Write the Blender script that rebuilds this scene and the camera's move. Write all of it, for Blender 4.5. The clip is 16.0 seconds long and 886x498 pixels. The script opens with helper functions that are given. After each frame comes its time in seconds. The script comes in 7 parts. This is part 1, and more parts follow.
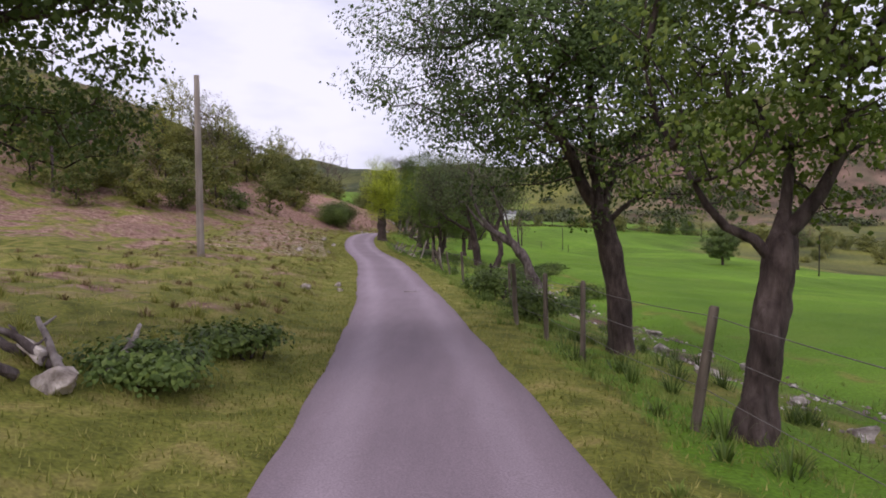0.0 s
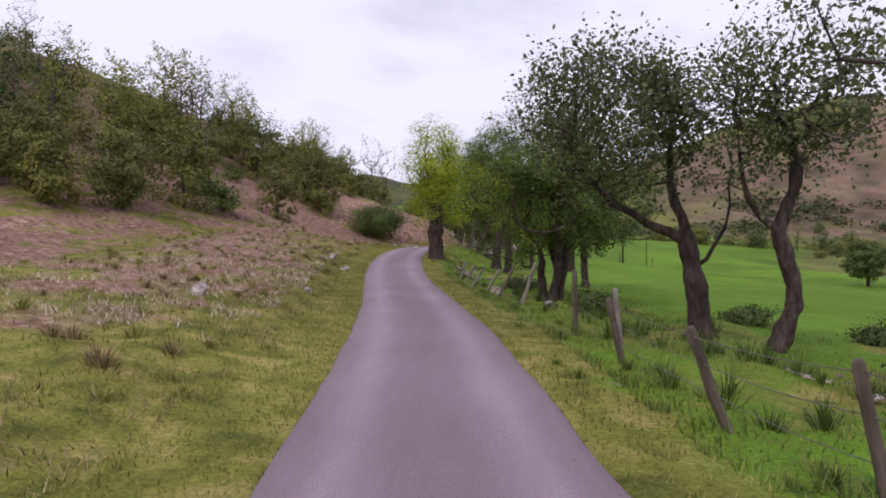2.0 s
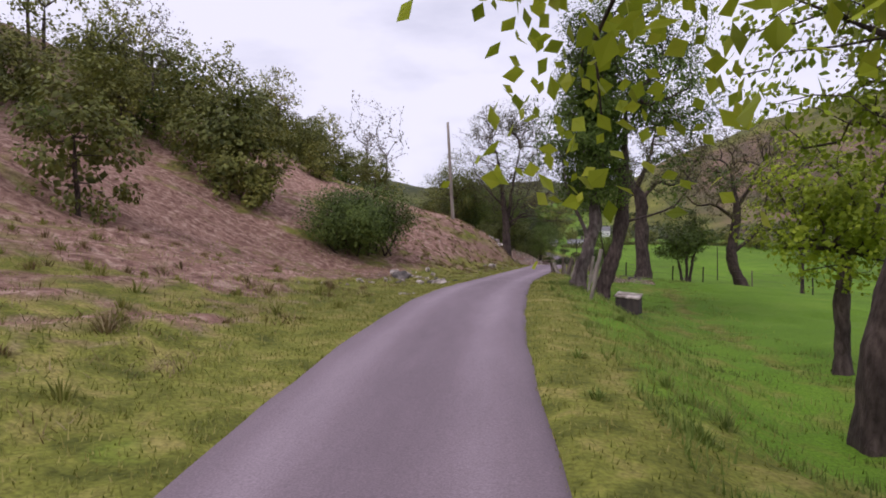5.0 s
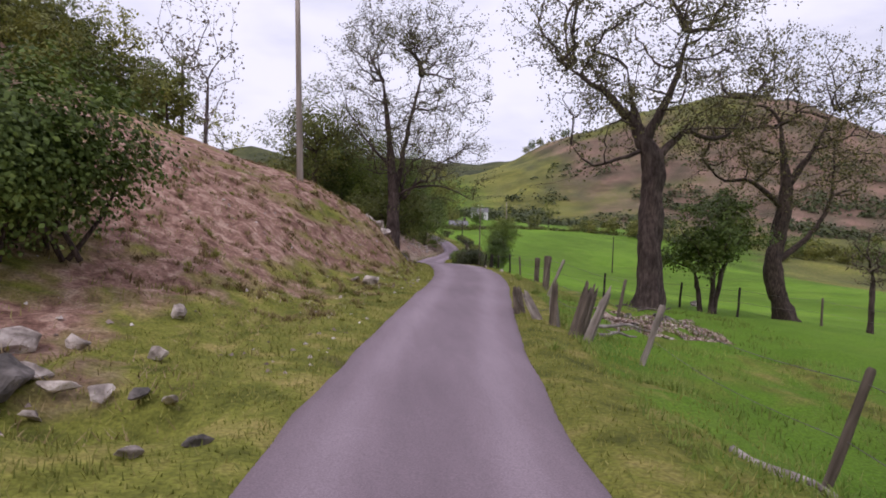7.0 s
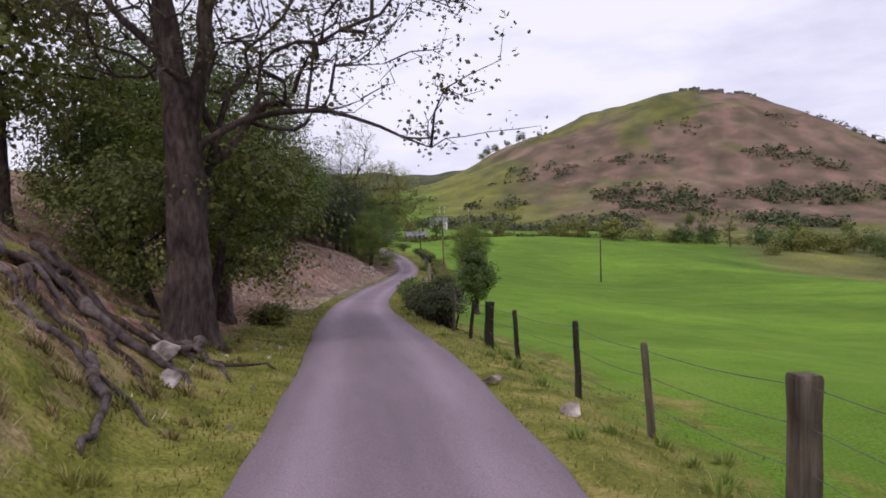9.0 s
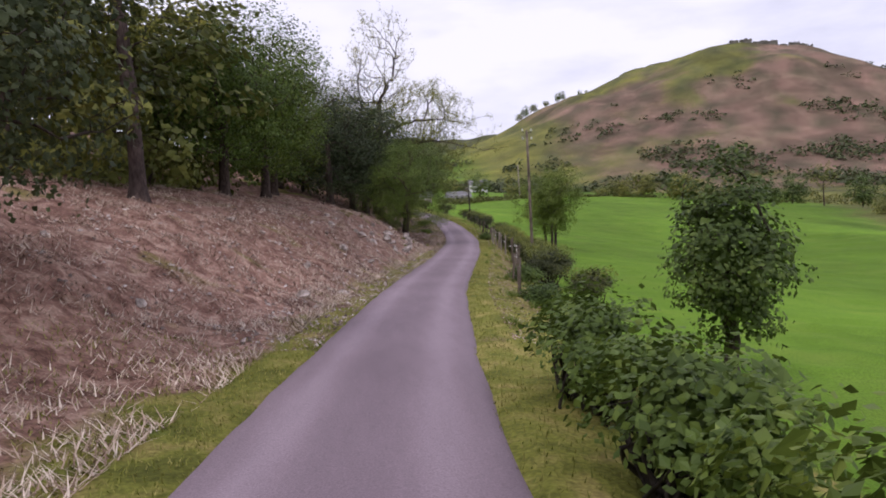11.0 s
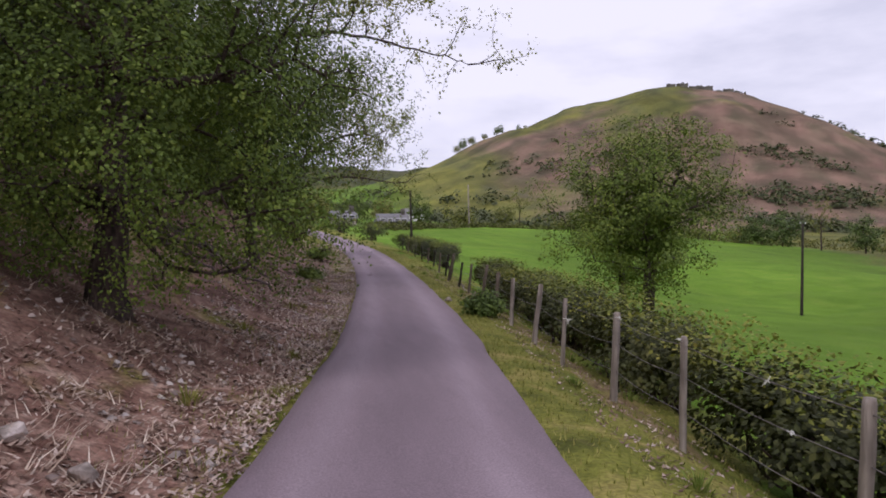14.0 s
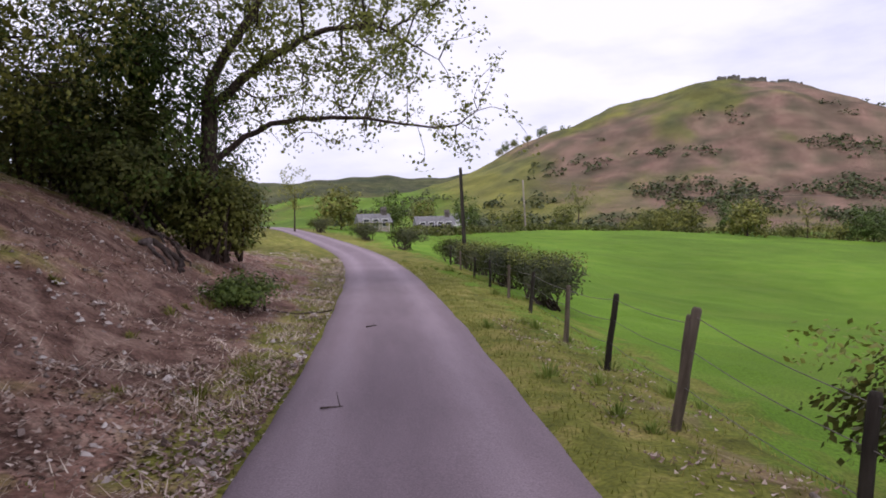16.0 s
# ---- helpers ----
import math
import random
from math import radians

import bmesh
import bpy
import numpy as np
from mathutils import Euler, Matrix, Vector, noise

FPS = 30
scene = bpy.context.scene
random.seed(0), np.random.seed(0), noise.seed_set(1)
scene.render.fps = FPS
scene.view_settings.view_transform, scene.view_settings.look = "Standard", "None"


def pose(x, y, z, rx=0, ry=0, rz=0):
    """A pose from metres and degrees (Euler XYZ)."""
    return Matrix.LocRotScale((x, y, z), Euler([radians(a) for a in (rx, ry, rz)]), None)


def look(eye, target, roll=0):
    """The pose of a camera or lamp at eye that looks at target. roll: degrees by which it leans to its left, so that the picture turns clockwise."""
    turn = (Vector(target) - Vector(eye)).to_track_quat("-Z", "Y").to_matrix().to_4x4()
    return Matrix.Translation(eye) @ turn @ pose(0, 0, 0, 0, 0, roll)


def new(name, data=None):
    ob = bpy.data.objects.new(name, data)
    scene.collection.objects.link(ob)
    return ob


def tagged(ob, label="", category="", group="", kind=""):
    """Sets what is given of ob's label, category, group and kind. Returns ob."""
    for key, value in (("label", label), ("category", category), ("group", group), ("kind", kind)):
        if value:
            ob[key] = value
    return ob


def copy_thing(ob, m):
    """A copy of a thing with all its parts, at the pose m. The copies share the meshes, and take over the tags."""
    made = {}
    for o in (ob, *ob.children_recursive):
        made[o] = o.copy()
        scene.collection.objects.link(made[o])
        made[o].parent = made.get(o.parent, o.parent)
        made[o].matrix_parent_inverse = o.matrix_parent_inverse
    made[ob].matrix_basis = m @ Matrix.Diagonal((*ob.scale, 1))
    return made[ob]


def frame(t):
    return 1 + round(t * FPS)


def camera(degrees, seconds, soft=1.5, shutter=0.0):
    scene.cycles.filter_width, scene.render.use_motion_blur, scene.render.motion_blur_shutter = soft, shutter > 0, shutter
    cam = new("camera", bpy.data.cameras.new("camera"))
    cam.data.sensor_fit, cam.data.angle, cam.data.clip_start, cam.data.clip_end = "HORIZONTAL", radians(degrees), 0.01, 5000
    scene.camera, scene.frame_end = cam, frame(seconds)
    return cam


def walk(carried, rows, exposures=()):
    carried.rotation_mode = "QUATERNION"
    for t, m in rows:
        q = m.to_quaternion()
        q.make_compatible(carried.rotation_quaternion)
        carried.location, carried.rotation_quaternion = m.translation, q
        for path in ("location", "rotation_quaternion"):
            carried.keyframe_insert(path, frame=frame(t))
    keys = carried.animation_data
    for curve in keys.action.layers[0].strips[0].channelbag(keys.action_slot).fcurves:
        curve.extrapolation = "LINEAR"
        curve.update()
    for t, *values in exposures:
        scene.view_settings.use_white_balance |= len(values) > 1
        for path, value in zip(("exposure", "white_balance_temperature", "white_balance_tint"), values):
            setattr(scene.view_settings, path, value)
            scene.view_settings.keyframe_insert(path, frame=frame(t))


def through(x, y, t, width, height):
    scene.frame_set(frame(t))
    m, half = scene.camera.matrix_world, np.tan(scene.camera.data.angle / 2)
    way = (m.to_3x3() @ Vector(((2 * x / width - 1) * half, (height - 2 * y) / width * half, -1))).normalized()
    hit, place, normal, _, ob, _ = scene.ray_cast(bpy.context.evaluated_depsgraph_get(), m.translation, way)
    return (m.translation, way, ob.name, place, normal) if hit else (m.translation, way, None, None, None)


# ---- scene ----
cam = camera(64.0, 16.0, soft=1.8)
PATH = [
    (0.0, look((0.000, -0.000, 2.265), (-0.000, 9.994, 1.921), -0.12)),
    (0.5, look((-0.337, 6.645, 2.079), (-0.391, 16.639, 1.726), 0.67)),
    (1.0, look((-0.741, 13.396, 1.909), (-0.982, 23.391, 1.739), 0.26)),
    (1.5, look((-1.400, 20.067, 1.831), (-1.928, 30.053, 1.765), -0.22)),
    (2.0, look((-2.086, 26.475, 1.869), (-2.895, 36.441, 1.734), -0.33)),
    (2.5, look((-2.850, 32.616, 1.910), (-3.821, 42.567, 1.721), 0.09)),
    (3.0, look((-3.773, 38.879, 1.930), (-4.761, 48.829, 1.867), -0.69)),
    (3.5, look((-4.718, 45.203, 1.918), (-5.831, 55.141, 1.987), -0.99)),
    (3.7, look((-5.122, 47.657, 1.931), (-6.262, 57.592, 2.005), -1.31)),
    (5.8, look((-7.426, 71.878, 2.891), (-8.174, 81.849, 2.744), 0.74)),
    (6.0, look((-7.601, 74.066, 2.937), (-8.096, 84.053, 2.796), 0.52)),
    (6.5, look((-7.814, 79.482, 3.001), (-7.629, 89.471, 2.570), 1.05)),
    (7.0, look((-7.707, 85.183, 2.875), (-6.953, 95.147, 2.497), 1.98)),
    (7.5, look((-7.200, 91.122, 2.738), (-5.893, 101.032, 2.454), -0.42)),
    (8.0, look((-6.472, 97.004, 2.681), (-4.802, 106.861, 2.457), -2.94)),
    (8.5, look((-5.541, 103.263, 2.666), (-3.901, 113.127, 2.540), -3.39)),
    (9.0, look((-4.858, 110.146, 2.661), (-3.551, 120.058, 2.449), -1.48)),
    (9.5, look((-4.379, 117.141, 2.495), (-3.496, 127.091, 2.025), -2.14)),
    (9.7, look((-4.215, 119.965, 2.389), (-3.558, 129.926, 1.793), -2.75)),
    (11.8, look((-3.727, 150.452, 0.904), (-2.584, 160.364, 0.230), -1.24)),
    (12.0, look((-3.500, 153.249, 0.791), (-2.195, 163.146, 0.206), -1.09)),
    (12.5, look((-2.738, 160.093, 0.560), (-1.073, 169.945, 0.146), -0.58)),
    (13.0, look((-1.787, 166.665, 0.392), (0.078, 176.487, 0.171), -0.43)),
    (13.5, look((-0.834, 172.750, 0.254), (1.022, 182.574, 0.010), -0.12)),
    (14.0, look((0.013, 178.515, 0.240), (1.775, 188.356, 0.008), 0.04)),
    (14.5, look((0.821, 183.939, 0.132), (2.390, 193.810, -0.155), -0.80)),
    (15.0, look((1.431, 189.273, 0.050), (2.826, 199.172, -0.193), -1.25)),
    (15.5, look((2.042, 195.035, 0.051), (3.266, 204.959, -0.110), -0.96)),
    (16.0, look((2.536, 201.101, 0.070), (3.691, 211.034, -0.059), -1.58)),
]
# the camera's own exposure drifts with the brightness of the view
STOPS = [(0.0, -0.22), (0.5, -0.12), (1.0, -0.15), (1.5, -0.16), (2.0, -0.26), (2.5, -0.32), (3.5, -0.3), (6.0, -0.3), (7.0, -0.24), (8.0, -0.34), (9.0, -0.26),
         (9.5, -0.18), (12.0, -0.17), (13.0, -0.18), (14.0, -0.3), (14.5, -0.26), (15.0, -0.14), (15.5, -0.12), (16.0, -0.12)]
walk(cam, PATH, [(t, stops, 6050, 21) for t, stops in STOPS])

# ---- light: a bright overcast sky with a weak, wide sun ----
SUN_ELEVATION, SUN_AZIMUTH = 48, 215
world = bpy.data.worlds.new("overcast_sky")
scene.world = world
world.use_nodes = True


def build_sky():
    nt = world.node_tree
    nt.nodes.clear()
    out, bg = nt.nodes.new("ShaderNodeOutputWorld"), nt.nodes.new("ShaderNodeBackground")
    sky = nt.nodes.new("ShaderNodeTexSky")
    sky.sky_type, sky.sun_disc = "NISHITA", False
    sky.sun_elevation, sky.sun_rotation = radians(SUN_ELEVATION), radians(SUN_AZIMUTH)
    dim = nt.nodes.new("ShaderNodeMix")
    dim.data_type, dim.blend_type = "RGBA", "MULTIPLY"
    dim.inputs[0].default_value = 1.0
    dim.inputs[7].default_value = (0.11, 0.11, 0.11, 1)
    coord, bend = nt.nodes.new("ShaderNodeTexCoord"), nt.nodes.new("ShaderNodeMapping")
    bend.inputs["Scale"].default_value = (1.0, 1.0, 3.2)
    cloud = nt.nodes.new("ShaderNodeTexNoise")
    cloud.inputs["Scale"].default_value, cloud.inputs["Detail"].default_value, cloud.inputs["Roughness"].default_value = 2.6, 7, 0.55
    ramp = nt.nodes.new("ShaderNodeValToRGB")
    ramp.color_ramp.elements[0].position, ramp.color_ramp.elements[0].color = 0.34, (0.88, 0.88, 0.97, 1)
    ramp.color_ramp.elements[1].position, ramp.color_ramp.elements[1].color = 0.52, (1.16, 1.14, 1.2, 1)
    mix = nt.nodes.new("ShaderNodeMix")
    mix.data_type = "RGBA"
    mix.inputs[0].default_value = 0.93
    lk = nt.links.new
    lk(coord.outputs["Generated"], bend.inputs["Vector"])
    lk(bend.outputs["Vector"], cloud.inputs["Vector"])
    lk(cloud.outputs["Fac"], ramp.inputs["Fac"])
    lk(sky.outputs["Color"], dim.inputs[6])
    lk(dim.outputs[2], mix.inputs[6])
    lk(ramp.outputs["Color"], mix.inputs[7])
    lk(mix.outputs[2], bg.inputs["Color"])
    bg.inputs["Strength"].default_value = 1.0
    lk(bg.outputs["Background"], out.inputs["Surface"])


build_sky()
sun = new("sun", bpy.data.lights.new("sun", "SUN"))
sun.data.energy, sun.data.angle, sun.data.color = 1.5, radians(16), (1.0, 0.95, 0.88)
sun.matrix_world = look((0, 0, 50), (math.sin(radians(SUN_AZIMUTH)) * -50, math.cos(radians(SUN_AZIMUTH)) * -50,
                                      50 - 50 * math.tan(radians(SUN_ELEVATION))))


# ---- materials ----
def surface(name, stops, scale=4.0, rough=0.9, bump=0.3, bump_scale=30.0, stain=0.35, stain_scale=0.5, stretch=(1, 1, 1), island=0.0, through_light=0.0, each=0.0):
    """Noise-coloured surface: stops are (position, colour); stains at a second scale; island varies joined pieces."""
    m = bpy.data.materials.new(name)
    m.use_nodes = True
    nt = m.node_tree
    b = nt.nodes["Principled BSDF"]
    lk = nt.links.new
    coord, bend = nt.nodes.new("ShaderNodeTexCoord"), nt.nodes.new("ShaderNodeMapping")
    bend.inputs["Scale"].default_value = stretch
    lk(coord.outputs["Object"], bend.inputs["Vector"])
    n1 = nt.nodes.new("ShaderNodeTexNoise")
    n1.inputs["Scale"].default_value, n1.inputs["Detail"].default_value = scale, 6
    lk(bend.outputs["Vector"], n1.inputs["Vector"])
    fac = n1.outputs["Fac"]
    if island:
        geo, add = nt.nodes.new("ShaderNodeNewGeometry"), nt.nodes.new("ShaderNodeMix")
        add.inputs[0].default_value = island
        lk(fac, add.inputs[2])
        lk(geo.outputs["Random Per Island"], add.inputs[3])
        fac = add.outputs[0]
    ramp = nt.nodes.new("ShaderNodeValToRGB")
    els = ramp.color_ramp.elements
    while len(els) < len(stops):
        els.new(0.5)
    for e, (p, c) in zip(els, stops):
        e.position, e.color = p, (*c, 1)
    lk(fac, ramp.inputs["Fac"])
    n2 = nt.nodes.new("ShaderNodeTexNoise")
    n2.inputs["Scale"].default_value, n2.inputs["Detail"].default_value = stain_scale, 4
    lk(coord.outputs["Object"], n2.inputs["Vector"])
    span = nt.nodes.new("ShaderNodeMapRange")
    span.inputs[1].default_value, span.inputs[2].default_value = 0.3, 0.7
    span.inputs[3].default_value, span.inputs[4].default_value = 1 - stain, 1 + stain * 0.6
    lk(n2.outputs["Fac"], span.inputs[0])
    mul = nt.nodes.new("ShaderNodeMix")
    mul.data_type, mul.blend_type = "RGBA", "MULTIPLY"
    mul.inputs[0].default_value = 1
    lk(ramp.outputs["Color"], mul.inputs[6])
    lk(span.outputs[0], mul.inputs[7])
    if each:
        info, tone, mul2 = nt.nodes.new("ShaderNodeObjectInfo"), nt.nodes.new("ShaderNodeValToRGB"), nt.nodes.new("ShaderNodeMix")
        tone.color_ramp.elements[0].color, tone.color_ramp.elements[1].color = (1 - each, 1 - each * 0.75, 1 - each * 0.6, 1), (1 + each, 1 + each * 0.7, 1 + each * 0.3, 1)
        mul2.data_type, mul2.blend_type = "RGBA", "MULTIPLY"
        mul2.inputs[0].default_value = 1
        lk(info.outputs["Random"], tone.inputs["Fac"])
        lk(mul.outputs[2], mul2.inputs[6])
        lk(tone.outputs["Color"], mul2.inputs[7])
        mul = mul2
    lk(mul.outputs[2], b.inputs["Base Color"])
    b.inputs["Roughness"].default_value = rough
    b.inputs["Specular IOR Level"].default_value = 0.25
    if bump:
        n3, bm = nt.nodes.new("ShaderNodeTexNoise"), nt.nodes.new("ShaderNodeBump")
        n3.inputs["Scale"].default_value, n3.inputs["Detail"].default_value = bump_scale, 5
        lk(bend.outputs["Vector"], n3.inputs["Vector"])
        lk(n3.outputs["Fac"], bm.inputs["Height"])
        bm.inputs["Strength"].default_value, bm.inputs["Distance"].default_value = bump, 0.05
        lk(bm.outputs["Normal"], b.inputs["Normal"])
    if through_light:
        tr, ms = nt.nodes.new("ShaderNodeBsdfTranslucent"), nt.nodes.new("ShaderNodeMixShader")
        ms.inputs[0].default_value = through_light
        lk(mul.outputs[2], tr.inputs["Color"])
        lk(b.outputs[0], ms.inputs[1])
        lk(tr.outputs[0], ms.inputs[2])
        lk(ms.outputs[0], nt.nodes["Material Output"].inputs["Surface"])
    return m


def leaf_mat(name, dark, light, tip=None, through=0.24):
    tip = tip or light
    return surface(name, [(0.25, dark), (0.55, light), (0.85, tip)], scale=0.9, rough=0.55, bump=0, stain=0.3, stain_scale=0.35, island=0.36, through_light=through, each=0.2)


M_LEAF = leaf_mat("leaf_green", (0.046, 0.074, 0.016), (0.1, 0.15, 0.03), (0.19, 0.245, 0.052))
M_LEAF_FRESH = leaf_mat("leaf_fresh", (0.058, 0.094, 0.014), (0.13, 0.19, 0.03), (0.26, 0.32, 0.055))
M_LEAF_GREY = leaf_mat("leaf_grey_green", (0.06, 0.08, 0.034), (0.13, 0.155, 0.06), (0.23, 0.25, 0.1))
M_LEAF_LIME = leaf_mat("leaf_lime", (0.16, 0.23, 0.014), (0.36, 0.44, 0.03), (0.56, 0.6, 0.06), 0.42)
M_LEAF_OLIVE = leaf_mat("leaf_olive", (0.062, 0.07, 0.02), (0.14, 0.15, 0.036), (0.24, 0.225, 0.062))
M_LEAF_DARK = leaf_mat("leaf_dark", (0.03, 0.044, 0.02), (0.066, 0.088, 0.036), (0.13, 0.155, 0.062))
M_LEAF_SCRUB = leaf_mat("leaf_scrub", (0.04, 0.056, 0.024), (0.082, 0.1, 0.036), (0.13, 0.142, 0.05))
M_LEAF_SPRING = leaf_mat("leaf_spring", (0.13, 0.14, 0.035), (0.3, 0.31, 0.075), (0.46, 0.43, 0.13), 0.62)
M_LEAF_WOOD = leaf_mat("leaf_wood", (0.085, 0.095, 0.024), (0.19, 0.205, 0.045), (0.33, 0.32, 0.08))
M_LEAF_BUD = leaf_mat("leaf_bud", (0.06, 0.058, 0.028), (0.14, 0.13, 0.052), (0.26, 0.235, 0.085))
M_LEAF_NEW = leaf_mat("leaf_new_growth", (0.09, 0.115, 0.02), (0.19, 0.215, 0.036), (0.31, 0.275, 0.07))
M_LEAF_BROWN = leaf_mat("leaf_budding", (0.12, 0.09, 0.06), (0.2, 0.16, 0.1), (0.3, 0.25, 0.15))
M_LEAF_HEDGE = leaf_mat("leaf_hedge", (0.03, 0.034, 0.014), (0.075, 0.088, 0.026), (0.17, 0.16, 0.055))
M_BARK = surface("bark_brown", [(0.3, (0.035, 0.024, 0.021)), (0.5, (0.075, 0.053, 0.047)), (0.75, (0.125, 0.094, 0.084))], 12, 0.95, 0.8, 26, 0.5, 1.6, (1, 1, 0.35))
M_BARK_GREY = surface("bark_grey", [(0.3, (0.05, 0.037, 0.034)), (0.5, (0.115, 0.088, 0.082)), (0.75, (0.21, 0.175, 0.165))], 9, 0.95, 0.9, 22, 0.5, 1.6, (1, 1, 0.45))
M_BARK_PALE = surface("bark_pale", [(0.3, (0.14, 0.11, 0.1)), (0.55, (0.36, 0.31, 0.29)), (0.8, (0.6, 0.55, 0.52))], 6, 0.9, 0.7, 20, 0.5, 0.9, (1, 1, 0.4))
M_BARK_DARK = surface("bark_dark", [(0.3, (0.022, 0.017, 0.015)), (0.55, (0.08, 0.056, 0.047)), (0.8, (0.15, 0.11, 0.093))], 18, 0.95, 0.9, 22, 0.3, 1.0, (1, 1, 0.3))
M_POST = surface("post_wood", [(0.3, (0.075, 0.058, 0.045)), (0.55, (0.17, 0.135, 0.105)), (0.8, (0.3, 0.25, 0.2))], 9, 0.95, 0.6, 40, 0.4, 2.0, (1, 1, 0.12))
M_POST_PALE = surface("post_weathered", [(0.3, (0.16, 0.13, 0.11)), (0.55, (0.34, 0.29, 0.25)), (0.8, (0.52, 0.46, 0.42))], 9, 0.95, 0.6, 40, 0.4, 2.0, (1, 1, 0.12))
M_POST_DARK = surface("post_dark", [(0.3, (0.02, 0.016, 0.013)), (0.6, (0.05, 0.042, 0.034)), (0.85, (0.1, 0.085, 0.06))], 9, 0.9, 0.6, 40, 0.35, 2.0, (1, 1, 0.12))
M_POLE = surface("pole_wood", [(0.3, (0.2, 0.165, 0.14)), (0.6, (0.34, 0.29, 0.25)), (0.85, (0.45, 0.4, 0.35))], 6, 0.85, 0.4, 40, 0.3, 0.7, (1, 1, 0.06))
M_ROCK = surface("limestone", [(0.3, (0.16, 0.125, 0.1)), (0.5, (0.42, 0.355, 0.315)), (0.72, (0.68, 0.6, 0.55))], 5, 0.95, 0.8, 18, 0.5, 1.6)
M_ROCK_DARK = surface("mossy_stone", [(0.3, (0.06, 0.055, 0.05)), (0.52, (0.15, 0.13, 0.12)), (0.75, (0.3, 0.26, 0.24))], 5, 0.95, 0.8, 18, 0.5, 1.6)
M_CHIP = surface("stone_chips", [(0.2, (0.14, 0.1, 0.085)), (0.55, (0.33, 0.265, 0.235)), (0.88, (0.66, 0.6, 0.56))], 3, 0.95, 0, 20, 0.3, 0.8, island=0.7)
M_WOOL = surface("fleece", [(0.3, (0.55, 0.53, 0.5)), (0.7, (0.8, 0.79, 0.77))], 20, 0.95, 0.3, 60, 0.15, 3)
M_TUFT = surface("dead_tufts", [(0.15, (0.12, 0.085, 0.035)), (0.5, (0.23, 0.165, 0.075)), (0.9, (0.38, 0.3, 0.17))], 1.2, 0.95, 0, 20, 0.3, 0.4, island=0.7)
M_WIRE = surface("rusty_wire", [(0.3, (0.09, 0.075, 0.07)), (0.7, (0.2, 0.18, 0.17))], 20, 0.6, 0, 20, 0.2, 3)
M_STRAW = surface("dead_bracken", [(0.12, (0.2, 0.125, 0.09)), (0.45, (0.46, 0.345, 0.265)), (0.85, (0.74, 0.64, 0.53))], 1.2, 0.95, 0, 20, 0.3, 0.4, island=0.75)
M_LITTER = surface("fallen_leaves", [(0.15, (0.12, 0.07, 0.05)), (0.5, (0.27, 0.18, 0.135)), (0.9, (0.6, 0.49, 0.42))], 1.2, 0.9, 0, 20, 0.3, 0.4, island=0.85)
M_BLADE = surface("grass_blades", [(0.15, (0.145, 0.165, 0.032)), (0.5, (0.225, 0.236, 0.048)), (0.9, (0.39, 0.34, 0.115))], 0.5, 0.85, 0, 20, 0.35, 0.25, island=0.6, through_light=0.25)
M_BLADE_LUSH = surface("lush_grass_blades", [(0.15, (0.12, 0.175, 0.032)), (0.5, (0.19, 0.255, 0.05)), (0.9, (0.29, 0.33, 0.09))], 0.5, 0.85, 0, 20, 0.35, 0.25, island=0.6, through_light=0.25)
M_WHITE = surface("limewash", [(0.3, (0.6, 0.59, 0.58)), (0.7, (0.82, 0.81, 0.8))], 2, 0.9, 0.1, 10, 0.15, 0.3)
M_SLATE = surface("slate", [(0.3, (0.12, 0.115, 0.12)), (0.7, (0.24, 0.235, 0.24))], 3, 0.6, 0.2, 12, 0.2, 0.4)
M_CASTLE = surface("castle_stone", [(0.3, (0.08, 0.075, 0.06)), (0.7, (0.17, 0.16, 0.13))], 0.2, 0.95, 0.3, 1, 0.3, 0.05)
M_GLASS_DARK = surface("dark_pane", [(0.3, (0.02, 0.02, 0.025)), (0.7, (0.05, 0.05, 0.06))], 2, 0.15, 0, 10, 0.1, 0.5)
M_BOX = surface("tarred_boards", [(0.3, (0.035, 0.028, 0.027)), (0.7, (0.085, 0.065, 0.06))], 5, 0.9, 0.4, 30, 0.3, 1.5, (1, 1, 0.2))
M_CERAMIC = surface("insulator_glaze", [(0.3, (0.5, 0.5, 0.5)), (0.7, (0.8, 0.8, 0.8))], 6, 0.3, 0, 10, 0.1, 2)


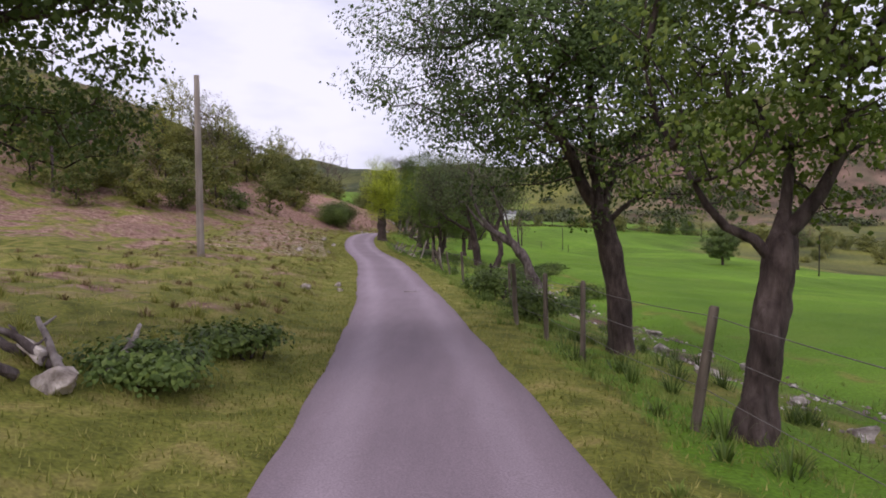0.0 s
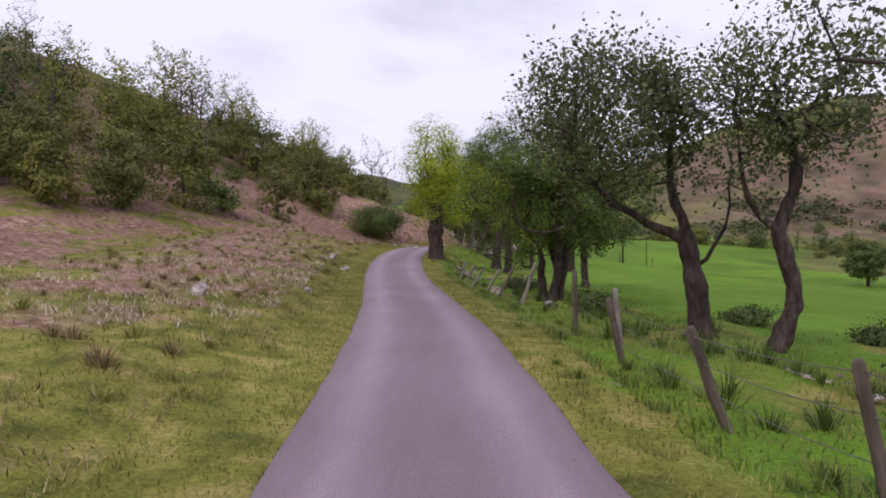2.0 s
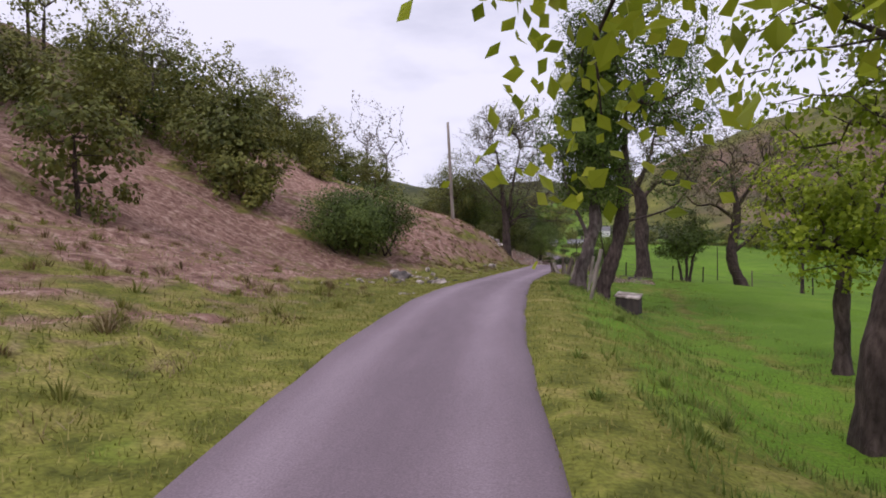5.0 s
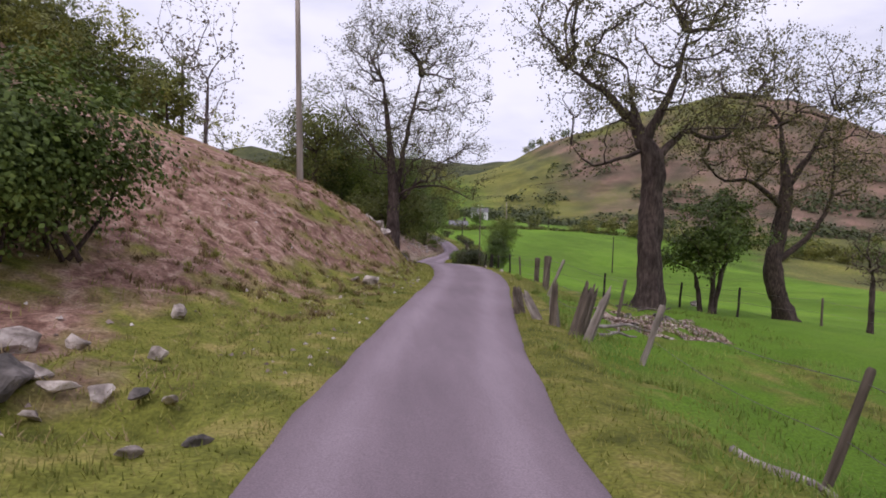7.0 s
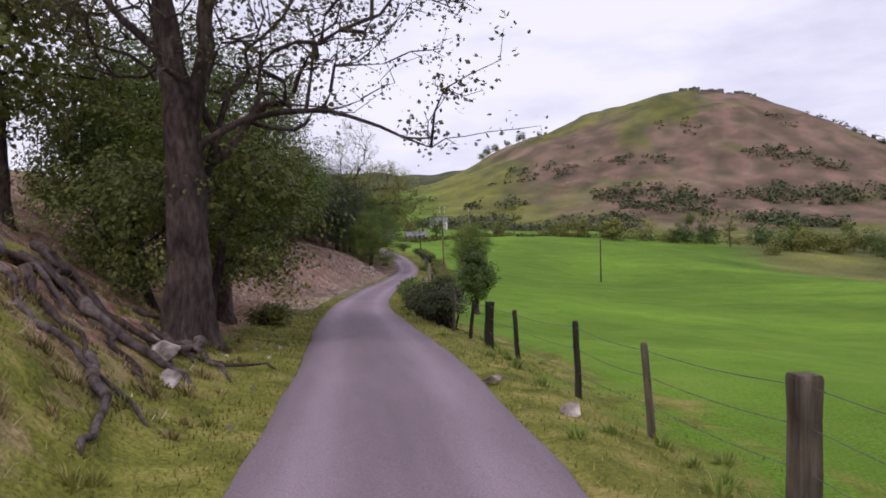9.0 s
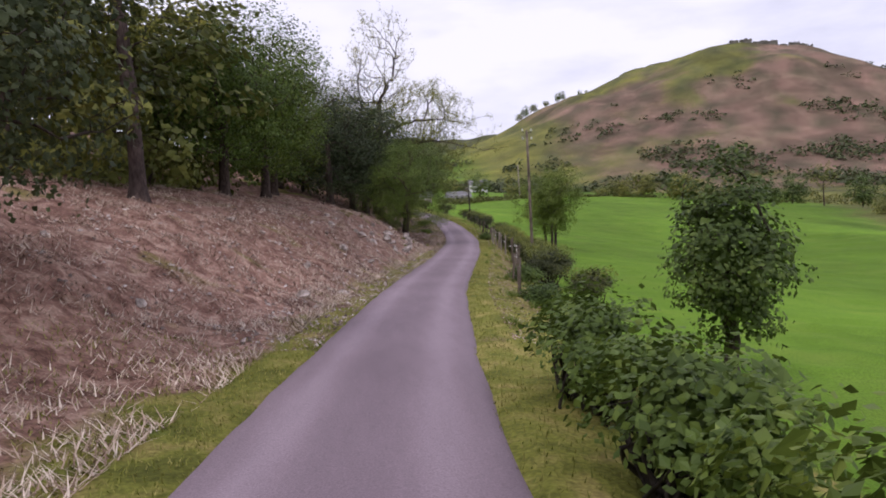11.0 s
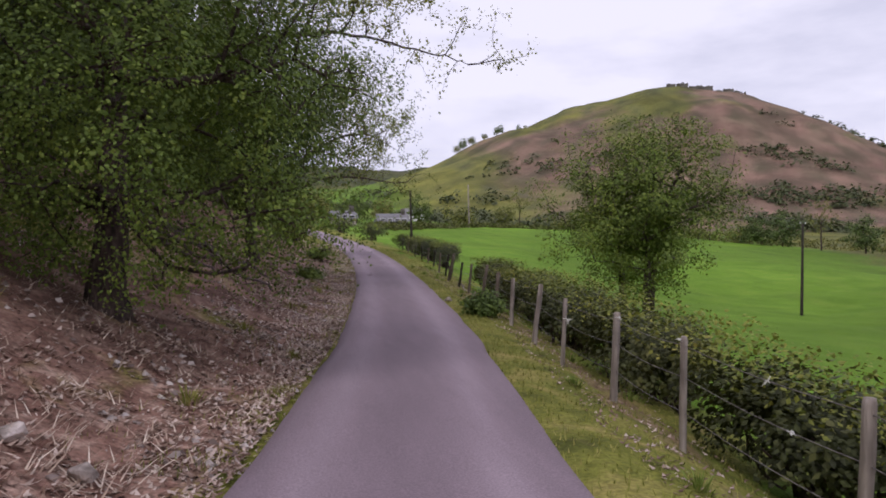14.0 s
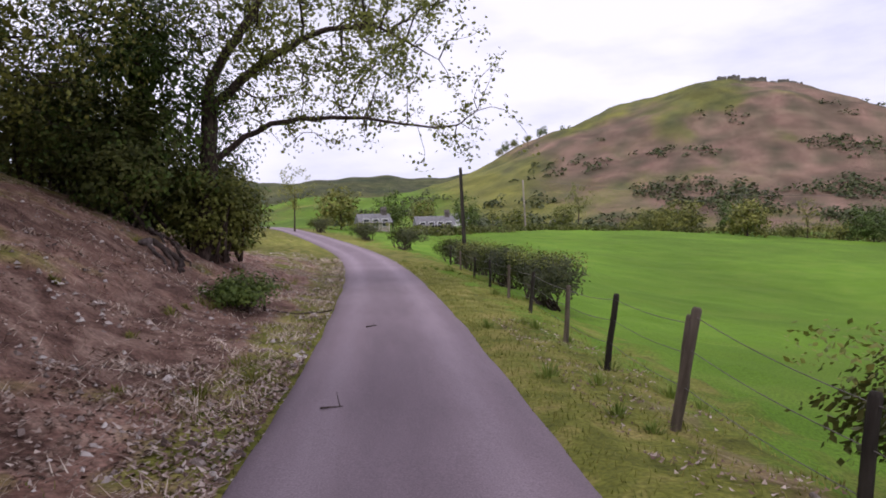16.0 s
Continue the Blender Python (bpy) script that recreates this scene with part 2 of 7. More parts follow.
def cover_mat():
    """Ground: rough grass, pasture, bracken and bare earth, mixed by the ground cover stored on the sheet."""
    m = bpy.data.materials.new("ground_cover")
    m.use_nodes = True
    nt = m.node_tree
    b = nt.nodes["Principled BSDF"]
    lk = nt.links.new
    geo = nt.nodes.new("ShaderNodeNewGeometry")
    att = nt.nodes.new("ShaderNodeAttribute")
    att.attribute_name = "cover"
    sep = nt.nodes.new("ShaderNodeSeparateColor")
    lk(att.outputs["Color"], sep.inputs[0])

    def grain(scale, detail, stops, distort=0.0):
        n = nt.nodes.new("ShaderNodeTexNoise")
        n.inputs["Scale"].default_value, n.inputs["Detail"].default_value, n.inputs["Distortion"].default_value = scale, detail, distort
        lk(geo.outputs["Position"], n.inputs["Vector"])
        r = nt.nodes.new("ShaderNodeValToRGB")
        els = r.color_ramp.elements
        while len(els) < len(stops):
            els.new(0.5)
        for e, (p, c) in zip(els, stops):
            e.position, e.color = p, (*c, 1)
        lk(n.outputs["Fac"], r.inputs["Fac"])
        return r.outputs["Color"], n.outputs["Fac"]

    def blend(fac, a, c, kind="MIX"):
        x = nt.nodes.new("ShaderNodeMix")
        x.data_type, x.blend_type = "RGBA", kind
        if isinstance(fac, float):
            x.inputs[0].default_value = fac
        else:
            lk(fac, x.inputs[0])
        lk(a, x.inputs[6])
        lk(c, x.inputs[7])
        return x.outputs[2]

    def edge(raw, noise_out, sharp=3.0):
        """A cover weight with a ragged border."""
        a = nt.nodes.new("ShaderNodeMath")
        a.operation = "MULTIPLY_ADD"
        lk(noise_out, a.inputs[0])
        a.inputs[1].default_value = 1.3
        a.inputs[2].default_value = -0.65
        s = nt.nodes.new("ShaderNodeMath")
        s.operation = "ADD"
        lk(raw, s.inputs[0])
        lk(a.outputs[0], s.inputs[1])
        r = nt.nodes.new("ShaderNodeMapRange")
        r.inputs[1].default_value, r.inputs[2].default_value = 0.5 - 0.5 / sharp, 0.5 + 0.5 / sharp
        lk(s.outputs[0], r.inputs[0])
        return r.outputs[0]

    rough_grass, _ = grain(1.7, 8, [(0.28, (0.085, 0.094, 0.018)), (0.5, (0.188, 0.194, 0.036)), (0.72, (0.33, 0.27, 0.09))], 0.4)
    pasture, _ = grain(0.35, 8, [(0.25, (0.098, 0.19, 0.013)), (0.5, (0.126, 0.232, 0.018)), (0.75, (0.16, 0.252, 0.028))], 0.3)
    bracken, _ = grain(3.2, 9, [(0.3, (0.13, 0.068, 0.05)), (0.5, (0.275, 0.158, 0.12)), (0.68, (0.45, 0.31, 0.24))], 0.8)
    earth, _ = grain(2.4, 8, [(0.3, (0.07, 0.038, 0.03)), (0.5, (0.165, 0.097, 0.075)), (0.7, (0.31, 0.21, 0.165))], 0.5)
    _, ragged = grain(0.9, 6, [(0, (0, 0, 0)), (1, (1, 1, 1))], 0.5)
    _, fine = grain(22, 6, [(0, (0, 0, 0)), (1, (1, 1, 1))])
    _, broad = grain(0.06, 5, [(0, (0, 0, 0)), (1, (1, 1, 1))], 0.6)
    col = blend(edge(sep.outputs[1], ragged), rough_grass, pasture)
    col = blend(edge(sep.outputs[0], ragged), col, bracken)
    col = blend(edge(sep.outputs[2], ragged), col, earth)
    wooded, _ = grain(0.02, 6, [(0.3, (0.036, 0.05, 0.026)), (0.6, (0.078, 0.084, 0.046))], 0.3)
    col = blend(att.outputs["Alpha"], col, wooded)
    crag = nt.nodes.new("ShaderNodeAttribute")
    crag.attribute_name = "crag"
    stone, _ = grain(0.5, 8, [(0.3, (0.13, 0.115, 0.1)), (0.5, (0.24, 0.215, 0.2)), (0.7, (0.36, 0.33, 0.31))], 0.6)
    col = blend(edge(crag.outputs["Fac"], ragged), col, stone)
    speck = nt.nodes.new("ShaderNodeMapRange")
    speck.inputs[1].default_value, speck.inputs[2].default_value, speck.inputs[3].default_value, speck.inputs[4].default_value = 0.3, 0.7, 0.62, 1.3
    lk(fine, speck.inputs[0])
    col = blend(1.0, col, speck.outputs[0], "MULTIPLY")
    wide = nt.nodes.new("ShaderNodeMapRange")
    wide.inputs[1].default_value, wide.inputs[2].default_value, wide.inputs[3].default_value, wide.inputs[4].default_value = 0.3, 0.7, 0.8, 1.15
    lk(broad, wide.inputs[0])
    col = blend(1.0, col, wide.outputs[0], "MULTIPLY")
    _, vast = grain(0.017, 7, [(0, (0, 0, 0)), (1, (1, 1, 1))], 0.8)
    slow = nt.nodes.new("ShaderNodeMapRange")
    slow.inputs[1].default_value, slow.inputs[2].default_value, slow.inputs[3].default_value, slow.inputs[4].default_value = 0.35, 0.65, 0.74, 1.16
    lk(vast, slow.inputs[0])
    col = blend(1.0, col, slow.outputs[0], "MULTIPLY")
    lk(col, b.inputs["Base Color"])
    b.inputs["Roughness"].default_value = 0.95
    b.inputs["Specular IOR Level"].default_value = 0.12
    bm = nt.nodes.new("ShaderNodeBump")
    bm.inputs["Strength"].default_value, bm.inputs["Distance"].default_value = 0.7, 0.06
    n = nt.nodes.new("ShaderNodeTexNoise")
    n.inputs["Scale"].default_value, n.inputs["Detail"].default_value = 9, 8
    lk(geo.outputs["Position"], n.inputs["Vector"])
    lk(n.outputs["Fac"], bm.inputs["Height"])
    lk(bm.outputs["Normal"], b.inputs["Normal"])
    return m


def asphalt_mat():
    """Worn lane surface: paler wheel tracks, mossy middle and edges, chippings."""
    m = bpy.data.materials.new("worn_asphalt")
    m.use_nodes = True
    nt = m.node_tree
    b = nt.nodes["Principled BSDF"]
    lk = nt.links.new
    geo, att = nt.nodes.new("ShaderNodeNewGeometry"), nt.nodes.new("ShaderNodeAttribute")
    att.attribute_name = "wear"
    n1, n2, n3 = (nt.nodes.new("ShaderNodeTexNoise") for _ in range(3))
    drawn = nt.nodes.new("ShaderNodeMapping")
    drawn.inputs["Scale"].default_value = (1.0, 0.16, 1.0)
    lk(geo.outputs["Position"], drawn.inputs["Vector"])
    for n, sc, d in ((n1, 1.1, 6), (n2, 60, 4), (n3, 5, 7)):
        n.inputs["Scale"].default_value, n.inputs["Detail"].default_value = sc, d
        lk(geo.outputs["Position"] if n is n2 else drawn.outputs["Vector"], n.inputs["Vector"])
    add = nt.nodes.new("ShaderNodeMath")
    add.operation = "MULTIPLY_ADD"
    lk(n1.outputs["Fac"], add.inputs[0])
    add.inputs[1].default_value = 0.3
    lk(att.outputs["Fac"], add.inputs[2])
    sub = nt.nodes.new("ShaderNodeMath")
    sub.operation = "SUBTRACT"
    lk(add.outputs[0], sub.inputs[0])
    sub.inputs[1].default_value = 0.15
    ramp = nt.nodes.new("ShaderNodeValToRGB")
    els = ramp.color_ramp.elements
    els.new(0.5)
    for e, (p, c) in zip(els, [(0.0, (0.162, 0.12, 0.138)), (0.5, (0.245, 0.187, 0.213)), (1.0, (0.345, 0.272, 0.308))]):
        e.position, e.color = p, (*c, 1)
    lk(sub.outputs[0], ramp.inputs["Fac"])
    sp = nt.nodes.new("ShaderNodeMapRange")
    sp.inputs[1].default_value, sp.inputs[2].default_value, sp.inputs[3].default_value, sp.inputs[4].default_value = 0.3, 0.7, 0.8, 1.2
    lk(n2.outputs["Fac"], sp.inputs[0])
    st = nt.nodes.new("ShaderNodeMapRange")
    st.inputs[1].default_value, st.inputs[2].default_value, st.inputs[3].default_value, st.inputs[4].default_value = 0.3, 0.7, 0.93, 1.05
    lk(n3.outputs["Fac"], st.inputs[0])
    prev = ramp.outputs["Color"]
    for f in (sp, st):
        x = nt.nodes.new("ShaderNodeMix")
        x.data_type, x.blend_type = "RGBA", "MULTIPLY"
        x.inputs[0].default_value = 1
        lk(prev, x.inputs[6])
        lk(f.outputs[0], x.inputs[7])
        prev = x.outputs[2]
    lk(prev, b.inputs["Base Color"])
    b.inputs["Roughness"].default_value = 0.85
    b.inputs["Specular IOR Level"].default_value = 0.3
    bm = nt.nodes.new("ShaderNodeBump")
    bm.inputs["Strength"].default_value, bm.inputs["Distance"].default_value = 0.4, 0.01
    lk(n2.outputs["Fac"], bm.inputs["Height"])
    lk(bm.outputs["Normal"], b.inputs["Normal"])
    return m


M_GROUND, M_ASPHALT = cover_mat(), asphalt_mat()

# ---- the lie of the land ----
# the lane: centre line and height along y, and the ground's cross-section at stations along it
LANE = [(-400, 8, 3.0), (-60, 2.5, 1.3), (-20, 0.9, 0.85), (0, 0.15, 0.57), (7, -0.21, 0.38), (13, -0.62, 0.22), (20, -1.2, 0.13), (26, -1.9, 0.16),
        (32, -2.6, 0.2), (39, -3.5, 0.23), (44, -4.3, 0.22), (52, -5.8, 0.35), (56, -6.5, 0.5), (62, -7.3, 0.8), (70, -7.85, 1.12), (78, -7.85, 1.28),
        (86, -7.58, 1.18), (91, -7.34, 1.04), (96, -6.8, 0.99), (103, -5.85, 0.97), (108, -5.1, 0.96), (113, -4.65, 0.9),
        (120, -4.43, 0.72), (128, -4.55, 0.35), (138, -4.55, -0.25), (146, -4.2, -0.62), (153, -3.6, -0.9), (160, -2.85, -1.13), (167, -1.8, -1.3),
        (174, -0.7, -1.44), (179, 0.1, -1.47), (185, 0.85, -1.57), (191, 1.65, -1.64), (198, 2.26, -1.65), (208, 2.9, -1.6), (216, 3.15, -1.42),
        (228, 3.2, -1.15), (241, 2.6, -0.75), (261, -0.4, 0.25), (300, -8.0, 2.2), (360, -22, 4.0), (3000, -120, 6.0)]
LANE_HALF = 1.31
# lateral breaks to the left and right of the centre line, and the rise there over the lane
LEFT_U = (1.3, 2.2, 3.5, 5.5, 9.0, 16.0, 30.0, 50.0, 90.0, 160.0, 280.0)
LEFT_DZ = [
    (-60, (0, 0.05, 0.3, 0.6, 0.8, 1.3, 3.4, 13.0, 36.0, 66.0, 100.0)),
    (12, (0, 0.05, 0.4, 0.65, 0.85, 1.3, 3.4, 13.0, 36.0, 66.0, 100.0)),
    (30, (0, 0.03, 0.3, 0.55, 0.9, 1.3, 3.3, 13.5, 38.0, 66.0, 98.0)),
    (58, (0, 0.05, 0.45, 0.75, 1.0, 1.6, 4.9, 15.5, 41.0, 76.0, 110.0)),
    (80, (0, 0.03, 0.15, 0.5, 1.3, 3.8, 9.5, 20.5, 42.0, 72.0, 104.0)),
    (95, (0, 0.03, 0.1, 0.3, 1.1, 4.8, 11.5, 22.0, 41.0, 66.0, 96.0)),
    (106, (0, 0.1, 0.4, 1.9, 3.6, 6.2, 12.5, 22.5, 39.0, 60.0, 86.0)),
    (113, (0, 0.15, 1.6, 3.0, 4.2, 6.6, 13.0, 23.0, 38.0, 57.0, 80.0)),
    (121, (0, 0.1, 0.6, 2.1, 3.8, 6.8, 13.5, 23.0, 37.0, 54.0, 74.0)),
    (133, (0, 0.05, 0.15, 0.6, 3.0, 6.8, 13.5, 22.5, 35.0, 50.0, 66.0)),
    (150, (0, 0.08, 0.3, 1.5, 3.1, 4.7, 9.5, 17.0, 29.0, 44.0, 56.0)),
    (166, (0, 0.2, 1.1, 2.4, 3.3, 4.5, 8.5, 14.5, 25.0, 37.0, 46.0)),
    (178, (0, 0.12, 0.9, 2.3, 3.3, 4.6, 8.5, 13.5, 21.0, 29.0, 35.0)),
    (200, (0, 0.08, 0.4, 1.4, 3.2, 6.0, 10.0, 13.0, 17.0, 22.0, 28.0)),
    (214, (0, 0.05, 0.4, 1.6, 3.6, 6.4, 9.0, 11.0, 13.0, 17.0, 20.0)),
    (235, (0, 0.05, 0.3, 0.6, 1.2, 2.6, 4.5, 6.5, 9.0, 12.0, 15.0)),
    (300, (0, 0.05, 0.2, 0.3, 0.6, 1.2, 2.5, 4.0, 6.0, 9.0, 12.0)),
    (420, (0, 0.05, 0.1, 0.2, 0.4, 0.8, 1.5, 3.0, 6.0, 12.0, 20.0)),
]
RIGHT_U = (1.3, 2.2, 3.2, 4.5, 7.0, 12.0, 22.0, 38.0, 70.0, 140.0, 280.0)
RIGHT_DZ = [
    (-60, (0, -0.05, -0.2, -0.5, -1.1, -1.2, -2.0, -3.5, -6.0, -9.0, -12.0)),
    (12, (0, -0.08, -0.28, -0.5, -1.2, -1.3, -2.0, -3.5, -6.0, -9.0, -12.0)),
    (28, (0, -0.06, -0.26, -0.5, -1.15, -1.2, -1.8, -3.2, -6.0, -9.0, -12.0)),
    (40, (0, -0.05, -0.15, -0.3, -0.5, -0.9, -1.8, -3.2, -6.0, -9.0, -12.0)),
    (58, (0, -0.12, -0.5, -0.75, -0.95, -1.2, -1.8, -3.4, -6.5, -10.0, -13.0)),
    (84, (0, -0.06, -0.3, -1.15, -1.6, -1.9, -2.6, -4.2, -7.5, -11.0, -14.0)),
    (100, (0, -0.1, -0.4, -0.6, -0.8, -1.3, -2.6, -4.4, -7.5, -11.0, -14.0)),
    (121, (0, -0.18, -0.55, -0.8, -1.1, -1.6, -2.8, -4.6, -7.5, -10.0, -13.0)),
    (150, (0, -0.1, -0.4, -0.9, -1.5, -2.2, -3.4, -5.0, -6.2, -12.0, -16.0)),
    (180, (0, -0.15, -0.6, -1.0, -1.4, -2.0, -3.3, -4.9, -5.1, -13.0, -17.0)),
    (205, (0, -0.1, -0.35, -0.8, -1.3, -2.0, -3.5, -5.0, -4.7, -13.0, -17.0)),
    (232, (0, -0.05, -0.2, -0.5, -1.1, -2.0, -3.7, -5.6, -5.2, -12.5, -17.0)),
    (270, (0, -0.05, -0.1, -0.2, -0.5, -1.0, -2.2, -3.8, -5.4, -11.0, -17.0)),
    (330, (0, -0.03, -0.1, -0.2, -0.3, -0.4, -0.7, -1.2, -2.9, -7.4, -15.0)),
    (420, (0, -0.03, -0.1, -0.2, -0.3, -0.4, -0.6, -0.8, -1.5, -5.0, -10.0)),
]
# the castle hill: height of its crest along a line across the valley, and its axes
HILL_EYE, HILL_TURN = (2.5, 201.0), math.radians(-6.6)
CREST_P = (-900, -420, -130, -60, 20, 92, 150, 180, 240, 290, 330, 380, 470, 530, 556, 625, 760, 1000, 1500, 2500)
CREST_Z = (40, 46, 58, 62, 81, 118, 144, 151, 177, 189, 203, 213, 203, 172, 158, 122, 80, 55, 35, 30)
LANE_Y = np.array([r[0] for r in LANE], float)


def smooth_table(ys, vs, y):
    """Piecewise cubic through the rows, without overshoot to speak of."""
    ys, vs, y = np.asarray(ys, float), np.asarray(vs, float), np.asarray(y, float)
    m = np.gradient(vs, ys)
    i = np.clip(np.searchsorted(ys, y) - 1, 0, len(ys) - 2)
    h = ys[i + 1] - ys[i]
    t = np.clip((y - ys[i]) / h, 0, 1)
    return ((2 * t**3 - 3 * t**2 + 1) * vs[i] + (t**3 - 2 * t**2 + t) * h * m[i]
            + (-2 * t**3 + 3 * t**2) * vs[i + 1] + (t**3 - t**2) * h * m[i + 1])


def lane_x(y):
    return smooth_table(LANE_Y, [r[1] for r in LANE], y)


def lane_z(y):
    return smooth_table(LANE_Y, [r[2] for r in LANE], y)


def cross(u, y, breaks, stations):
    ys = np.array([s[0] for s in stations], float)
    table = np.array([s[1] for s in stations], float)
    cols = np.stack([smooth_table(ys, table[:, k], np.clip(y, ys[0], ys[-1])) for k in range(len(breaks))])
    b = np.array(breaks)
    u = np.clip(u, b[0], b[-1])
    k = np.clip(np.searchsorted(b, u) - 1, 0, len(b) - 2)
    t = (u - b[k]) / (b[k + 1] - b[k])
    n = np.arange(u.size).reshape(u.shape)
    flat = cols.reshape(len(breaks), -1)
    a, c = flat[k.ravel(), n.ravel()].reshape(u.shape), flat[k.ravel() + 1, n.ravel()].reshape(u.shape)
    before = flat[np.maximum(k - 1, 0).ravel(), n.ravel()].reshape(u.shape)
    after = flat[np.minimum(k + 2, len(b) - 1).ravel(), n.ravel()].reshape(u.shape)
    h = b[k + 1] - b[k]
    m0 = np.where(k > 0, (c - before) / (b[k + 1] - b[np.maximum(k - 1, 0)]), (c - a) / h * 0.5)
    m1 = np.where(k + 2 < len(b), (after - a) / (b[np.minimum(k + 2, len(b) - 1)] - b[k]), (c - a) / h)
    return ((2 * t**3 - 3 * t**2 + 1) * a + (t**3 - 2 * t**2 + t) * h * m0 + (-2 * t**3 + 3 * t**2) * c + (t**3 - t**2) * h * m1)


def wave(x, y, size, seed):
    """Cheap smooth noise of about -1 to 1: a few crossed sines."""
    g = np.random.RandomState(seed)
    out = 0
    for _ in range(6):
        a, f, p = g.uniform(0, 6.283), g.uniform(0.6, 1.7) * 6.283 / size, g.uniform(0, 6.283)
        out = out + np.sin((x * np.cos(a) + y * np.sin(a)) * f + p)
    return out / 3.2


def ground_z(x, y, rough=True):
    x, y = np.broadcast_arrays(np.asarray(x, float), np.asarray(y, float))
    u = x - lane_x(y)
    base = lane_z(y)
    left = cross(-u, y, LEFT_U, LEFT_DZ)
    right = cross(u, y, RIGHT_U, RIGHT_DZ)
    z = base + np.where(u < 0, left, right)
    # crown of the lane, kept under the asphalt
    inside = np.abs(u) < LANE_HALF
    d = np.maximum(np.abs(u) - LANE_HALF, 0)
    if rough:
        fade = np.clip(d / 2.0, 0, 1)
        z = z + fade * (0.08 * wave(x, y, 2.3, 5) + 0.06 * wave(x, y, 1.1, 6))
        z = z + np.clip((d - 3) / 14, 0, 1) * np.where(u < 0, 0.35 * wave(x, y, 9.0, 7), 0.16 * wave(x, y, 14.0, 8))
        # sheep-trodden terraces across the steep bank
        steep = np.clip((d - 1.2) / 1.2, 0, 1) * np.clip((9 - d) / 3, 0, 1) * np.clip((y - 100) / 5, 0, 1) * np.clip((120 - y) / 5, 0, 1) * (u < 0)
        z = z + steep * 0.1 * (np.abs(np.sin(z * 4.2 + 0.8 * wave(x, y, 3.0, 10))) - 0.6)
        z = z + np.clip((d - 40) / 80, 0, 1) * np.where(u < 0, 3.0, 0.8) * wave(x, y, 60.0, 9)
    z = z - 0.05 * inside
    # the ditch and culvert hole beside the lane
    z = z - 0.42 * np.exp(-(((x + 10.4) / 1.25) ** 2 + ((y - 91.6) / 0.55) ** 2) ** 2)
    # the castle hill and the hills behind
    dx, dy = x - HILL_EYE[0], y - HILL_EYE[1]
    c, s = math.cos(HILL_TURN), math.sin(HILL_TURN)
    depth, p = -s * dx + c * dy, c * dx + s * dy
    t = np.clip((depth - 400) / 620, 0, 1)
    up = (3 * t**2 - 2 * t**3) * np.clip(1 - (depth - 1040) / 900, 0.25, 1)
    hill = np.interp(p, CREST_P, CREST_Z) * up
    hill = hill + np.clip((depth - 420) / 200, 0, 1) * up * (5 * wave(x, y, 170, 11) + 2.2 * wave(x, y, 60, 12))
    far = np.clip((depth - 1700) / 900, 0, 1) * (225 + 40 * wave(x, y, 900, 13) + 10 * wave(x, y, 200, 14))
    return np.maximum(z, z * np.clip(1 - (depth - 300) / 300, 0, 1) + np.maximum(hill, far))


# ---- mesh helpers ----
def mesh_of(name, verts, quads=None, tris=None, material=None, smooth=False):
    """A mesh from arrays of vertices and of quad and triangle indices."""
    me = bpy.data.meshes.new(name)
    verts = np.asarray(verts, np.float32).reshape(-1, 3)
    parts = []
    if quads is not None and len(quads):
        parts.append(np.asarray(quads, np.int32).reshape(-1, 4))
    if tris is not None and len(tris):
        parts.append(np.asarray(tris, np.int32).reshape(-1, 3))
    loops = np.concatenate([p.ravel() for p in parts])
    sizes = np.concatenate([np.full(len(p), p.shape[1], np.int32) for p in parts])
    starts = np.concatenate([[0], np.cumsum(sizes)[:-1]]).astype(np.int32)
    me.vertices.add(len(verts))
    me.vertices.foreach_set("co", verts.ravel())
    me.loops.add(len(loops))
    me.loops.foreach_set("vertex_index", loops)
    me.polygons.add(len(sizes))
    me.polygons.foreach_set("loop_start", starts)
    me.polygons.foreach_set("use_smooth", np.full(len(sizes), smooth))
    me.update(calc_edges=True)
    me.validate()
    if material:
        me.materials.append(material)
    return me


def part(name, me, parent, label="", m=None):
    ob = new(name, me)
    ob.parent = parent
    if m is not None:
        ob.matrix_basis = m
    return tagged(ob, label)


def thing(name, label, category, x, y, z=None, group="", turn=0.0):
    """An Empty at the thing's base."""
    ob = new(name)
    ob.empty_display_size = 0.2
    ob.matrix_basis = pose(x, y, float(ground_z(x, y)) if z is None else z, 0, 0, turn)
    return tagged(ob, label, category, group)


